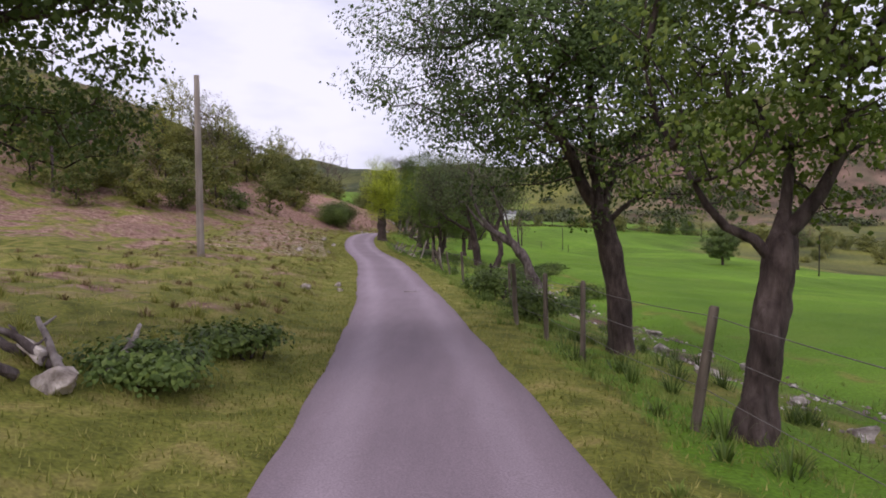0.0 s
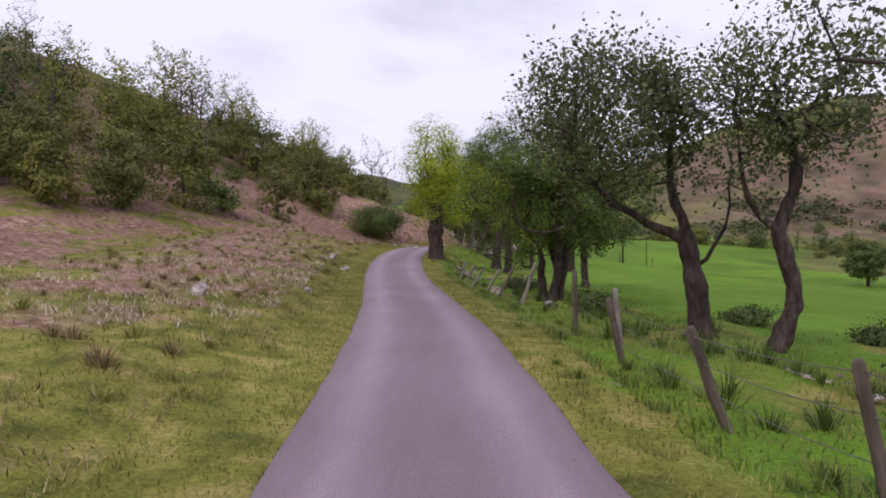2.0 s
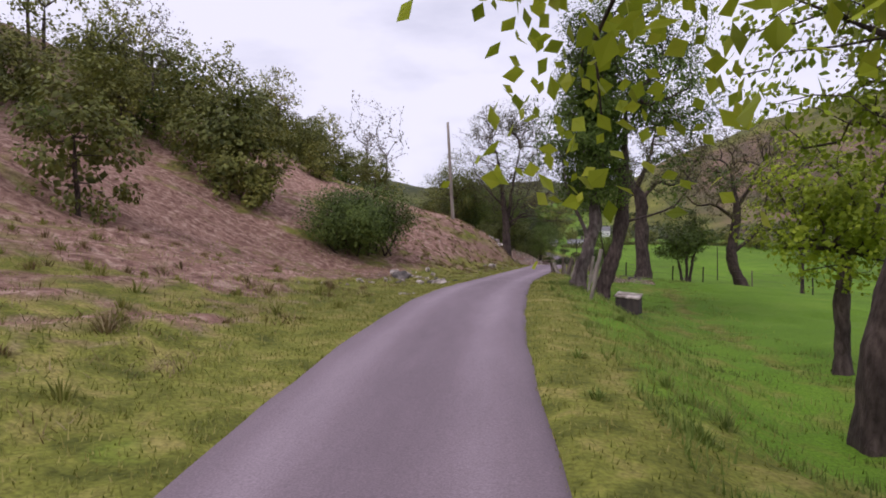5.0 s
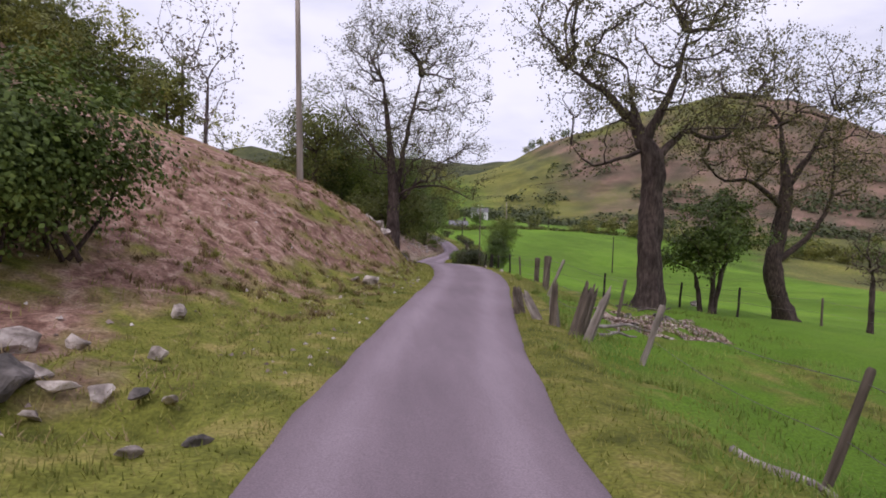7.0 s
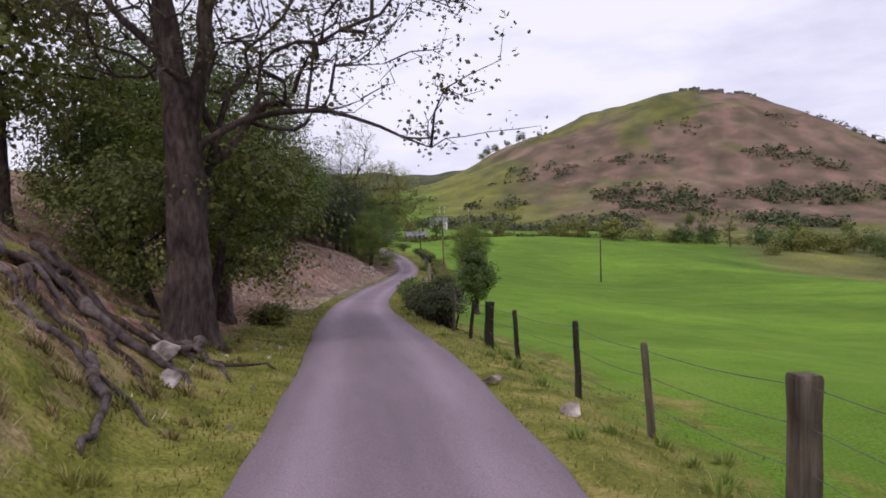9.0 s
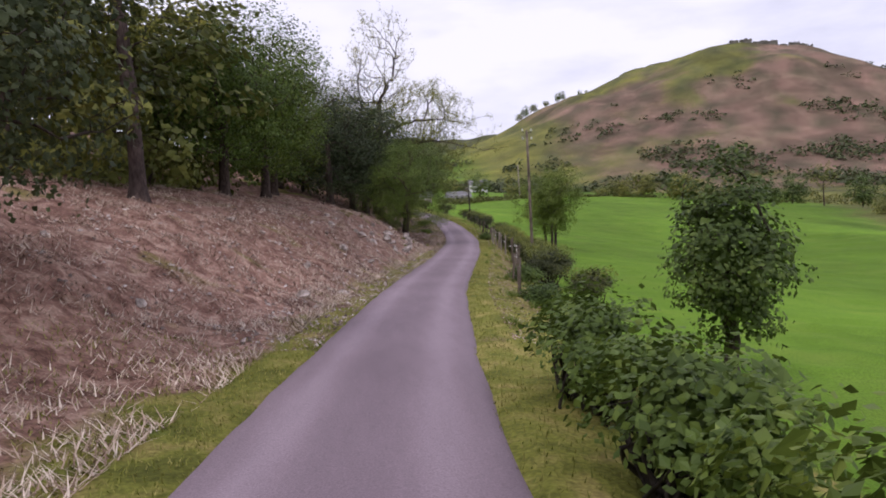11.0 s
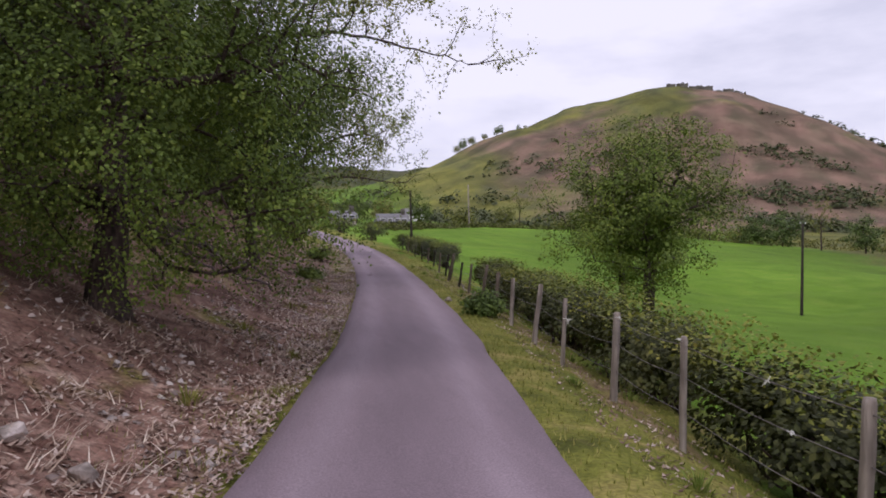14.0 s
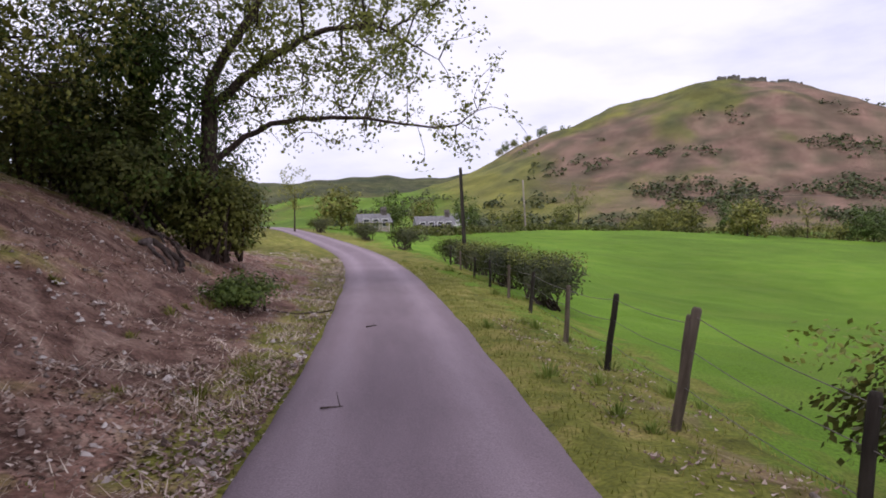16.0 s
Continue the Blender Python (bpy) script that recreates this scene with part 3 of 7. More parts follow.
def tube(points, radii, sides=6, cap=True):
    """Rings along a line of points: vertices, quads and end triangles."""
    p, r = np.asarray(points, float), np.asarray(radii, float)
    d = np.gradient(p, axis=0)
    d /= np.maximum(np.linalg.norm(d, axis=1, keepdims=True), 1e-9)
    ref = np.where(np.abs(d[:, 2:3]) > 0.9, np.array([[1.0, 0, 0]]), np.array([[0, 0, 1.0]]))
    a = np.cross(d, ref)
    a /= np.maximum(np.linalg.norm(a, axis=1, keepdims=True), 1e-9)
    for i in range(1, len(a)):
        a[i] = a[i - 1] - d[i] * np.dot(a[i - 1], d[i])
        a[i] /= max(np.linalg.norm(a[i]), 1e-9)
    b = np.cross(d, a)
    ang = np.linspace(0, 2 * np.pi, sides, endpoint=False)
    ring = p[:, None] + r[:, None, None] * (np.cos(ang)[None, :, None] * a[:, None] + np.sin(ang)[None, :, None] * b[:, None])
    n = len(p)
    i, j = np.meshgrid(np.arange(n - 1), np.arange(sides), indexing="ij")
    k = (j + 1) % sides
    quads = np.stack([i * sides + j, i * sides + k, (i + 1) * sides + k, (i + 1) * sides + j], -1).reshape(-1, 4)
    verts = ring.reshape(-1, 3)
    tris = np.zeros((0, 3), int)
    if cap:
        verts = np.vstack([verts, p[-1:], p[:1]])
        j = np.arange(sides)
        e = (n - 1) * sides
        tris = np.vstack([np.stack([e + j, e + (j + 1) % sides, np.full(sides, n * sides)], 1),
                          np.stack([(j + 1) % sides, j, np.full(sides, n * sides + 1)], 1)])
    return verts, quads, tris


def joined(pieces):
    vs, qs, ts, n = [], [], [], 0
    for v, q, t in pieces:
        vs.append(v)
        qs.append(np.asarray(q).reshape(-1, 4) + n)
        ts.append(np.asarray(t).reshape(-1, 3) + n)
        n += len(v)
    return np.vstack(vs), np.vstack(qs), np.vstack(ts)


def leaf_quads(g, centres, size, flat=0.0, heart=None):
    """Lens-shaped leaf sprays at the centres, turned at random; flat lays them level; with hearts, one or one each, they face out from them and up to the sky."""
    n = len(centres)
    size = np.broadcast_to(np.asarray(size, float), (n,))[:, None]
    if heart is not None:
        out = centres - np.asarray(heart)
        out = out / np.maximum(np.linalg.norm(out, axis=1, keepdims=True), 1e-6) + (0, 0, 0.5) + g.normal(size=(n, 3)) * 0.42
        out /= np.linalg.norm(out, axis=1, keepdims=True)
        a = np.cross(out, g.normal(size=(n, 3)))
        a /= np.maximum(np.linalg.norm(a, axis=1, keepdims=True), 1e-6)
        b = np.cross(out, a)
        s = size * g.uniform(0.5, 1.25, (n, 1))
        v = np.stack([centres - a * s * 0.5, centres + b * s * 0.36 + a * s * 0.05, centres + a * s * 0.5 + out * s * 0.1, centres - b * s * 0.36 + a * s * 0.05], 1)
        return v.reshape(-1, 3), np.arange(4 * n).reshape(-1, 4)
    a = g.normal(size=(n, 3))
    a[:, 2] *= 1 - flat
    a /= np.linalg.norm(a, axis=1, keepdims=True)
    b = np.cross(a, g.normal(size=(n, 3)) * (1, 1, 1 - flat) + (0, 0, 3 * flat))
    b /= np.maximum(np.linalg.norm(b, axis=1, keepdims=True), 1e-6)
    s = size * g.uniform(0.55, 1.35, (n, 1))
    v = np.stack([centres - a * s * 0.5, centres + b * s * 0.3 + a * s * 0.05, centres + a * s * 0.5, centres - b * s * 0.3 + a * s * 0.05], 1)
    return v.reshape(-1, 3), np.arange(4 * n).reshape(-1, 4)


# ---- trees and bushes ----
def skeleton_of(g, trunk, tips, wander=0.12, sag=0.0, step=0.38, limbs=()):
    """Branch lines from the trunk out to the tips, each from the nearest wood; radii follow what hangs on them."""
    nodes, parent = [np.array(p, float) for p in trunk], [max(i - 1, 0) for i in range(len(trunk))]
    first = len(trunk)
    top = np.array(trunk[-1])
    reach = [0.0] * len(trunk)
    order = np.argsort(np.linalg.norm(tips - top, axis=1) + g.uniform(0, 0.4, len(tips)))
    lines = [list(range(first))]
    for limb in limbs:
        ends = np.array(limb, float)
        k = int(np.argmin(np.linalg.norm(np.array(nodes) - ends[0], axis=1)))
        last, line = k, [k]
        ff = np.linspace(0, len(ends) - 1, max(6, int(np.linalg.norm(np.diff(ends, axis=0), axis=1).sum() / 0.35)))
        for p in np.stack([smooth_table(np.arange(len(ends)), ends[:, c], ff) for c in range(3)], 1)[1:]:
            nodes.append(p + g.normal(size=3) * 0.025)
            parent.append(last)
            reach.append(reach[last] * 0.5)
            last = len(nodes) - 1
            line.append(last)
        lines.append(line)
    start_from = max(1, int(first * 0.5))
    for t in tips[order]:
        arr = np.array(nodes[start_from:])
        d = np.linalg.norm(arr - t, axis=1) + 0.42 * np.array(reach[start_from:]) + 0.45 * np.maximum(arr[:, 2] - t[2], 0)
        k = int(np.argmin(d)) + start_from
        p0, gap = nodes[k], t - nodes[k]
        steps = max(2, int(np.linalg.norm(gap) / step))
        line, last = [k], k
        off = g.normal(size=3) * wander * np.linalg.norm(gap)
        for s in range(1, steps + 1):
            f = s / steps
            q = p0 + gap * f + off * math.sin(f * math.pi) - np.array([0, 0, sag * math.sin(f * math.pi) * np.linalg.norm(gap)])
            q = q + g.normal(size=3) * 0.02
            nodes.append(q)
            parent.append(last)
            reach.append(reach[last] + float(np.linalg.norm(q - nodes[last])))
            last = len(nodes) - 1
            line.append(last)
        lines.append(line)
    load = np.zeros(len(nodes))
    for k, line in enumerate(lines[1:]):
        load[line[-1]] += 1 + (0.05 * len(tips) if k < len(limbs) else 0)
    for i in range(len(nodes) - 1, 0, -1):
        load[parent[i]] += load[i]
    return np.array(nodes), lines, load


def gnarled(points, radii, seed, burr=1.0):
    """A trunk with burrs, flutes and buttresses."""
    rings, sides = (56, 26) if burr > 1.4 else (30, 16)
    f, ff = np.linspace(0, 1, len(points)), np.linspace(0, 1, rings)
    p = np.stack([np.interp(ff, f, points[:, k]) for k in range(3)], 1)
    r = np.interp(ff, f, radii)
    v, q, t = tube(p, r, sides)
    ring = np.concatenate([np.repeat(np.arange(rings), sides), [rings - 1, 0]])
    c = p[ring]
    out = v - c
    w = v / radii[0]
    n = np.ones(len(v))
    for size, tall, depth in ((1.1, 0.45, 0.16), (2.6, 0.9, 0.12), (5.5, 1.6, 0.06)):
        n += burr * depth * np.array([noise.noise(Vector((x[0] * size + seed, x[1] * size, x[2] * tall))) for x in w])
    ang = np.arctan2(out[:, 1], out[:, 0])
    low = np.exp(-ff[ring] * 8)
    n = n * (1 + 0.22 * low * np.sin(ang * 5 + seed))
    return c + out * n[:, None], q, t


def wood_mesh(name, nodes, lines, load, base_r, tip_r, material, flare=1.5, burr=1.0, limbs=0):
    n0 = max(load[0], 1)
    power = math.log(max(base_r / tip_r, 1.5)) / math.log(max(n0, 2))
    rad = tip_r * np.maximum(load, 1) ** power
    pieces = []
    for k, line in enumerate(lines):
        r = rad[line].copy()
        if k == 0:
            h = np.linspace(0, 1, len(line))
            r = np.maximum(np.minimum(r, base_r), base_r * np.clip(1.0 - 0.3 * h - 1.3 * np.maximum(h - 0.5, 0), 0.08, 1)) * (1 + (flare - 1) * np.exp(-h * 9))
            r = r * (1 + 0.07 * np.sin(np.arange(len(r)) * 2.3 + base_r * 40))
            r[-3:] = r[-3:] * (0.92, 0.74, 0.4)
        else:
            r = np.minimum(r, base_r * 0.62)
            if k <= limbs:
                r = r * np.linspace(1, 0.3, len(r))
            r[0] = min(r[0], r[1] * 1.25)
            r[-1] *= 0.4
        if k == 0 and base_r > 0.12:
            pieces.append(gnarled(nodes[line], r, int(base_r * 1000), burr))
            continue
        sides = 10 if k == 0 else (7 if r.max() > 0.06 else 4 if r.max() > 0.02 else 3)
        pieces.append(tube(nodes[line], r, sides, cap=k == 0))
    v, q, t = joined(pieces)
    return mesh_of(name, v, q, t, material, smooth=True)


def crown_points(g, n, centre, radii, hollow=0.45, ragged=0.35, floor=None, boxy=False):
    """Points in an uneven ellipsoid, thicker towards its outside, in lobes with gaps between them."""
    out = []
    lobes = g.normal(size=(11, 3))
    lobes /= np.linalg.norm(lobes, axis=1, keepdims=True)
    while len(out) < n:
        d = g.normal(size=3)
        d /= np.linalg.norm(d)
        near = float(np.max(lobes @ d))
        lim = 1 - ragged * (1 - near) / 0.45
        if lim < 0.2:
            continue
        r = (hollow + (1 - hollow) * g.uniform() ** 0.6) * min(lim, 1.08)
        if boxy:
            d = d / (np.sum(np.abs(d) ** 5) ** 0.2) * 0.93
        p = np.array(centre) + d * r * np.array(radii)
        if floor is None or p[2] > floor:
            out.append(p)
    return np.array(out)


def tree(name, label, x, y, height, trunk_r, spread, leaves, bark=None, seed=1, lean=(0, 0), fork=0.3, crown_low=0.3, tips=150, per_tip=34, leaf=0.13,
         scatter=0.3, shift=(0, 0), tip_r=0.008, hollow=0.4, ragged=0.4, wander=0.14, sag=0.0, z=None, twist=0.1, category="tree", group="", stems=1, stem_gap=0.4, flare=1.5, step=0.38, splay=1.0, boxy=False,
         bole=None, limbs=(), burr=1.0, core=5, sprigs=22):
    """A tree: trunk with limbs and twigs, and a crown of small leaves in pads. lean: how far its trunk's top stands off its base; shift: the crown's own offset;
    bole, limbs: the lines of the trunk and of its main limbs from the base; core: how thickly its inside is filled; sprigs: twigs at each limb's end."""
    g = np.random.RandomState(seed)
    root = thing(name, label, category, x, y, z, group)
    all_wood, all_leaf, hearts, sizes = [], [], [], []
    for s in range(stems):
        off = np.array([math.cos(s * 2.4), math.sin(s * 2.4), 0]) * (stem_gap if stems > 1 else 0)
        h = height * (1 if s == 0 else g.uniform(0.7, 0.95))
        k = 11
        f = np.linspace(0, 1, k)
        wob = np.cumsum(g.normal(size=(k, 2)), axis=0) * twist * 0.3
        trunk = np.stack([off[0] * (1 + splay * f**1.3) + lean[0] * f**1.3 + wob[:, 0] * f, off[1] * (1 + splay * f**1.3) + lean[1] * f**1.3 + wob[:, 1] * f, f * h * (fork + 0.2) - 0.15], 1)
        if bole is not None:
            q = np.array(bole, float)
            q[0, 2] -= 0.15
            trunk = np.stack([smooth_table(np.arange(len(q)), q[:, c], f * (len(q) - 1)) for c in range(3)], 1)
        centre = (off[0] * (1 + splay) + lean[0] + shift[0], off[1] * (1 + splay) + lean[1] + shift[1], h * (crown_low + 1) / 2)
        pts = crown_points(g, tips // stems, centre, (spread, spread, h * (1 - crown_low) / 2), hollow, ragged, floor=0.25, boxy=boxy)
        for limb in limbs:
            end, root_end = np.array(limb[-1]), np.array(limb[-2])
            more = np.vstack([root_end + (end - root_end) * g.uniform(0.0, 1.6, (sprigs, 1)) + g.normal(size=(sprigs, 3)) * 0.8])
            pts = np.vstack([pts, more[more[:, 2] > max(2.4, height * crown_low * 0.7)]])
        nodes, lines, load = skeleton_of(g, trunk, pts, wander, sag, step, limbs)
        all_wood.append((nodes, lines, load))
        for line in lines[1 + len(limbs):]:
            m = per_tip
            if per_tip > 24:
                # a flattened pad of leaves round the twig's end, thicker above
                tip = nodes[line[-1]]
                d = g.normal(size=(m, 3))
                d /= np.linalg.norm(d, axis=1, keepdims=True)
                c = tip + d * scatter * 1.25 * np.array((1, 1, 0.62)) * g.uniform(0.35, 1, (m, 1)) ** 0.5
                trail = g.uniform(size=m) < 0.3
                ends = nodes[line][-max(2, len(line) // 2):]
                c[trail] = ends[g.randint(0, len(ends), int(trail.sum()))] + g.normal(size=(int(trail.sum()), 3)) * scatter * 0.6
                hearts.append(np.tile(tip * 0.8 + np.array(centre) * 0.2 - (0, 0, scatter * 0.5), (m, 1)))
            else:
                ends = nodes[line][-max(2, int(len(line) * 0.7)):]
                c = ends[g.randint(0, len(ends), m)] + g.normal(size=(m, 3)) * scatter * 0.4
                hearts.append(c - g.normal(size=(m, 3)) - (0, 0, 0.3))
            all_leaf.append(c)
            sizes.append(np.full(m, leaf))
        if per_tip > 24 and core:
            # darker inner foliage behind the pads
            inner = pts[g.randint(0, len(pts), len(pts) * core)]
            c = np.array(centre) + (inner - centre) * g.uniform(0.3, 0.86, (len(inner), 1)) + g.normal(size=inner.shape) * scatter * 0.7
            c = c[c[:, 2] > 0.3]
            all_leaf.append(c)
            hearts.append(np.tile(np.array(centre), (len(c), 1)))
            sizes.append(np.full(len(c), min(leaf * 1.9, 0.5 if leaf > 0.2 else 0.24)))
    if stems == 1:
        part("trunk", wood_mesh("trunk", *all_wood[0], trunk_r, tip_r, bark or M_BARK, flare, burr, len(limbs)), root)
    else:
        for w in all_wood:
            part("trunk", wood_mesh("trunk", *w, trunk_r * 0.75, tip_r, bark or M_BARK, flare, burr), root)
    if per_tip:
        v, q = leaf_quads(g, np.vstack(all_leaf), np.concatenate(sizes), heart=np.vstack(hearts))
        part("crown", mesh_of("crown", v, q, None, leaves), root)
    return root


def bush(name, label, x, y, rx, ry, height, leaves, seed=1, n=9000, leaf=0.11, z=None, category="bush", group="", bark=None, stems=14, low=0.0, turn=0.0, ragged=0.35, hollow=0.55, boxy=False):
    """A bush or a stretch of hedge: stems from the ground and leaves gathered towards an uneven outside."""
    g = np.random.RandomState(seed)
    root = thing(name, label, category, x, y, z, group, turn)
    pts = crown_points(g, n // 26, (0, 0, height * (0.5 + low / 2)), (rx, ry, height * (0.52 - low / 2)), hollow, ragged, floor=0.02, boxy=boxy)
    c = np.repeat(pts, 26, axis=0) + g.normal(size=(len(pts) * 26, 3)) * np.array((0.16, 0.16, 0.12)) * max(0.7, min(rx, height) / 1.6)
    hearts = np.repeat(pts, 26, axis=0) * 0.75 + np.array([0, 0, height * 0.35]) * 0.25 - (0, 0, 0.08)
    above = c[:, 2] > 0.0
    inner = pts[g.randint(0, len(pts), len(pts) * 4)]
    deep = np.array([0, 0, height * (0.5 + low / 2)])
    cc = deep + (inner - deep) * g.uniform(0.3, 0.85, (len(inner), 1))
    c, hearts = np.vstack([c[above], cc]), np.vstack([hearts[above], np.tile(deep, (len(cc), 1))])
    v, q = leaf_quads(g, c, np.concatenate([np.full(int(above.sum()), leaf), np.full(len(cc), leaf * 2.0)]), heart=hearts)
    wood = []
    for i in range(stems):
        a, r = g.uniform(0, 6.28), g.uniform(0.1, 0.55)
        b = np.array([rx * r * math.cos(a), ry * r * math.sin(a), -0.12])
        t = pts[g.randint(len(pts))]
        t = b * 0.3 + t * 0.7
        t[2] = max(t[2], height * 0.5)
        f = np.linspace(0, 1, 6)[:, None]
        line = b + (t - b) * f + np.sin(f * 3.14) * g.normal(size=3) * 0.12
        wood.append(tube(line, np.linspace(0.035, 0.008, 6) * (0.7 + height * 0.25), 5))
    part("branchwork", mesh_of("branchwork", *joined(wood), bark or M_BARK_DARK, smooth=True), root)
    part("crown", mesh_of("crown", v, q, None, leaves), root)
    return root


def boulder(x, y, size, seed, label="weathered grey limestone boulder in the grass", squash=(1, 1, 0.7), mat=None, sink=0.25, name="boulder", group="loose stones"):
    g = np.random.RandomState(seed)
    bm = bmesh.new()
    shape = np.array(squash) * g.uniform(0.75, 1.25, 3) * size / 2
    for p in g.normal(size=(15, 3)):
        p = p / np.linalg.norm(p) * g.uniform(0.8, 1.1)
        bm.verts.new(Vector(p * shape))
    hull = bmesh.ops.convex_hull(bm, input=bm.verts[:])
    bmesh.ops.delete(bm, geom=[e for e in hull["geom_interior"] if isinstance(e, bmesh.types.BMVert)], context="VERTS")
    bmesh.ops.bevel(bm, geom=bm.edges[:], offset=size * 0.018, segments=1, affect="EDGES")
    if size > 0.3:
        bmesh.ops.subdivide_edges(bm, edges=bm.edges[:], cuts=1, use_grid_fill=True)
        for v in bm.verts:
            p = v.co / size
            v.co = v.co * (1 + 0.1 * noise.noise(p * 3.1 + Vector((seed, 0, 0))) + 0.12 * noise.noise(p * 8 + Vector((0, seed, 0))))
    me = bpy.data.meshes.new(name)
    bm.to_mesh(me)
    bm.free()
    me.materials.append(mat or M_ROCK)
    ob = new(name, me)
    ob.matrix_basis = pose(x, y, float(ground_z(x, y)) + size * squash[2] * (0.5 - sink), g.uniform(-30, 30), g.uniform(-30, 30), g.uniform(0, 360))
    return tagged(ob, label, "rock", group)


# ---- ground and lane ----
def graded(stops):
    """Lines with a step that changes from stop to stop: (from, step), ..., (end, 0)."""
    out = []
    for (a, s0), (b, s1) in zip(stops[:-1], stops[1:]):
        p = a
        while p < b - 1e-6:
            out.append(p)
            p += s0 + (max(s1, s0) - s0) * (p - a) / (b - a)
    return np.array(out + [stops[-1][0]])


def box_blend(v, a, b, soft):
    return np.clip((v - a) / soft, 0, 1) * np.clip((b - v) / soft, 0, 1)


def build_ground():
    ys = np.concatenate([-graded([(14, 2), (40, 8), (120, 40), (700, 0)])[::-1][:-1], graded([(-14, 0.75), (236, 0.75), (236.01, 1.0), (330, 4), (520, 14), (1300, 30), (2200, 90), (4200, 0)])])
    right = graded([(1.22, 0.25), (5, 0.45), (14, 1.2), (40, 5), (120, 16), (700, 16), (1200, 80), (3000, 0)])
    left = graded([(1.22, 0.25), (6, 0.35), (16, 0.9), (45, 3), (120, 8), (320, 60), (3000, 0)])
    us = np.concatenate([-left[::-1], [-0.6, 0.0, 0.6], right])
    u, y = np.meshgrid(us, ys)
    x = lane_x(y) + u
    z = ground_z(x, y)
    ny, nu = u.shape
    i, j = np.meshgrid(np.arange(ny - 1), np.arange(nu - 1), indexing="ij")
    k = i * nu + j
    quads = np.stack([k, k + 1, k + nu + 1, k + nu], -1).reshape(-1, 4)
    me = mesh_of("ground", np.stack([x, y, z], -1), quads, None, M_GROUND, smooth=True)
    # what grows where: red bracken, green pasture, blue bare earth
    d = np.abs(u)
    L, R = u < 0, u > 0
    w1 = wave(x, y, 7.0, 21)
    brown = np.zeros_like(u)
    w2 = wave(x, y, 2.6, 28)
    brown += L * np.clip((d - 2.0) / 2.0, 0, 1) * (0.24 + 0.3 * w1 + 0.3 * w2) * box_blend(y, -60, 40, 6)
    brown += L * np.clip((d - 2.2) / 2.0, 0, 1) * (0.6 + 0.3 * w1 + 0.32 * w2) * box_blend(y, 34, 82, 8)
    brown += L * np.clip((d - 3.4) / 2.5, 0, 1) * (np.where(y < 96, 0.86, 0.62) + 0.22 * w1 + 0.2 * w2) * box_blend(y, 74, 106, 8)
    brown += L * np.clip((d - 1.9) / 1.6, 0, 1) * (np.where(y < 122, 0.73, 0.76) + 0.26 * w1 + 0.26 * w2) * box_blend(y, 98, 150, 6)
    brown += L * np.clip((d - 1.6) / 0.8, 0, 1) * (0.85 + 0.2 * w2) * box_blend(y, 144, 186, 6)
    brown += L * np.clip((d - 1.7) / 0.9, 0, 1) * (0.82 + 0.25 * w1 + 0.25 * w2) * box_blend(y, 178, 240, 8)
    brown += L * box_blend(d, 1.3, 2.8, 0.35) * (0.75 + 0.3 * w2) * box_blend(y, 180, 209, 4)
    brown += R * box_blend(d, 2.0, 3.4, 0.5) * 0.5 * box_blend(y, 150, 215, 8)
    far_left = L * np.clip((d - 25) / 30, 0, 1)
    brown = np.where(far_left > 0, brown * (1 - far_left) + far_left * (0.42 + 0.3 * wave(x, y, 60, 22)), brown)
    edge_r = np.where(y < 48, 8.5, np.where(y < 100, 6.0, 3.3))
    green = R * np.clip((d - edge_r) / 2.5, 0, 1) * (0.96 + 0.04 * w1)
    green += R * np.clip((d - 1.7) / 1.0, 0, 1) * (np.where(y < 110, 0.62, 0.34) + 0.25 * w1) * (d < edge_r + 1)
    green += L * box_blend(d, 1.3, 2.6, 0.7) * 0.22
    # past the brow of the pasture the valley floor is rough and wooded
    brow = R * np.clip((x - np.interp(y, (0, 250, 345, 420), (78, 80, 124, 150))) / 10, 0, 1)
    green = green * (1 - 0.75 * brow)
    earth = L * box_blend(d, 1.7, 14, 0.9) * (0.62 + 0.3 * w1 + 0.3 * w2) * box_blend(y, 180, 222, 6)
    earth += L * box_blend(d, 1.25, 3.2, 0.5) * (0.5 + 0.4 * w2) * box_blend(y, 153, 167, 3)
    earth += L * box_blend(d, 2.9, 6.5, 0.9) * (0.5 + 0.4 * w2) * box_blend(y, 84, 96, 3)
    earth += L * box_blend(d, 4.5, 12, 1.5) * (0.3 + 0.3 * w1) * box_blend(y, 118, 140, 5)
    earth += R * box_blend(d, 5.6, 8.2, 0.8) * (0.35 + 0.35 * w1) * box_blend(y, -5, 38, 5)
    earth += (d < 1.75) * 0.3 * np.clip(wave(x, y, 3.0, 25), 0, 1)
    dx, dy = x - HILL_EYE[0], y - HILL_EYE[1]
    c, s = math.cos(HILL_TURN), math.sin(HILL_TURN)
    depth, p = -s * dx + c * dy, c * dx + s * dy
    hill = np.clip((depth - 400) / 60, 0, 1)
    upper = np.clip((z - 115) / 55, 0, 1)
    heath = np.clip((p - 10) / 90, 0, 1) * np.clip((p - 10 + (z - 60) * 0.5) / 170, 0.3, 1)
    brown = brown * (1 - hill) + hill * heath * (0.8 + 0.34 * wave(x, y, 120, 23) + 0.2 * wave(x, y, 40, 29) - 0.75 * upper * np.clip((430 - p) / 120 + 0.3, 0.3, 1) + 0.2 * np.clip((p - 260) / 150, 0, 1))
    green = green * (1 - hill) + hill * (1 - np.clip((p + (z - 60) * 0.6 + 40) / 90, 0, 1)) * (0.7 + 0.3 * wave(x, y, 200, 24)) * np.clip((1500 - depth) / 300, 0, 1)
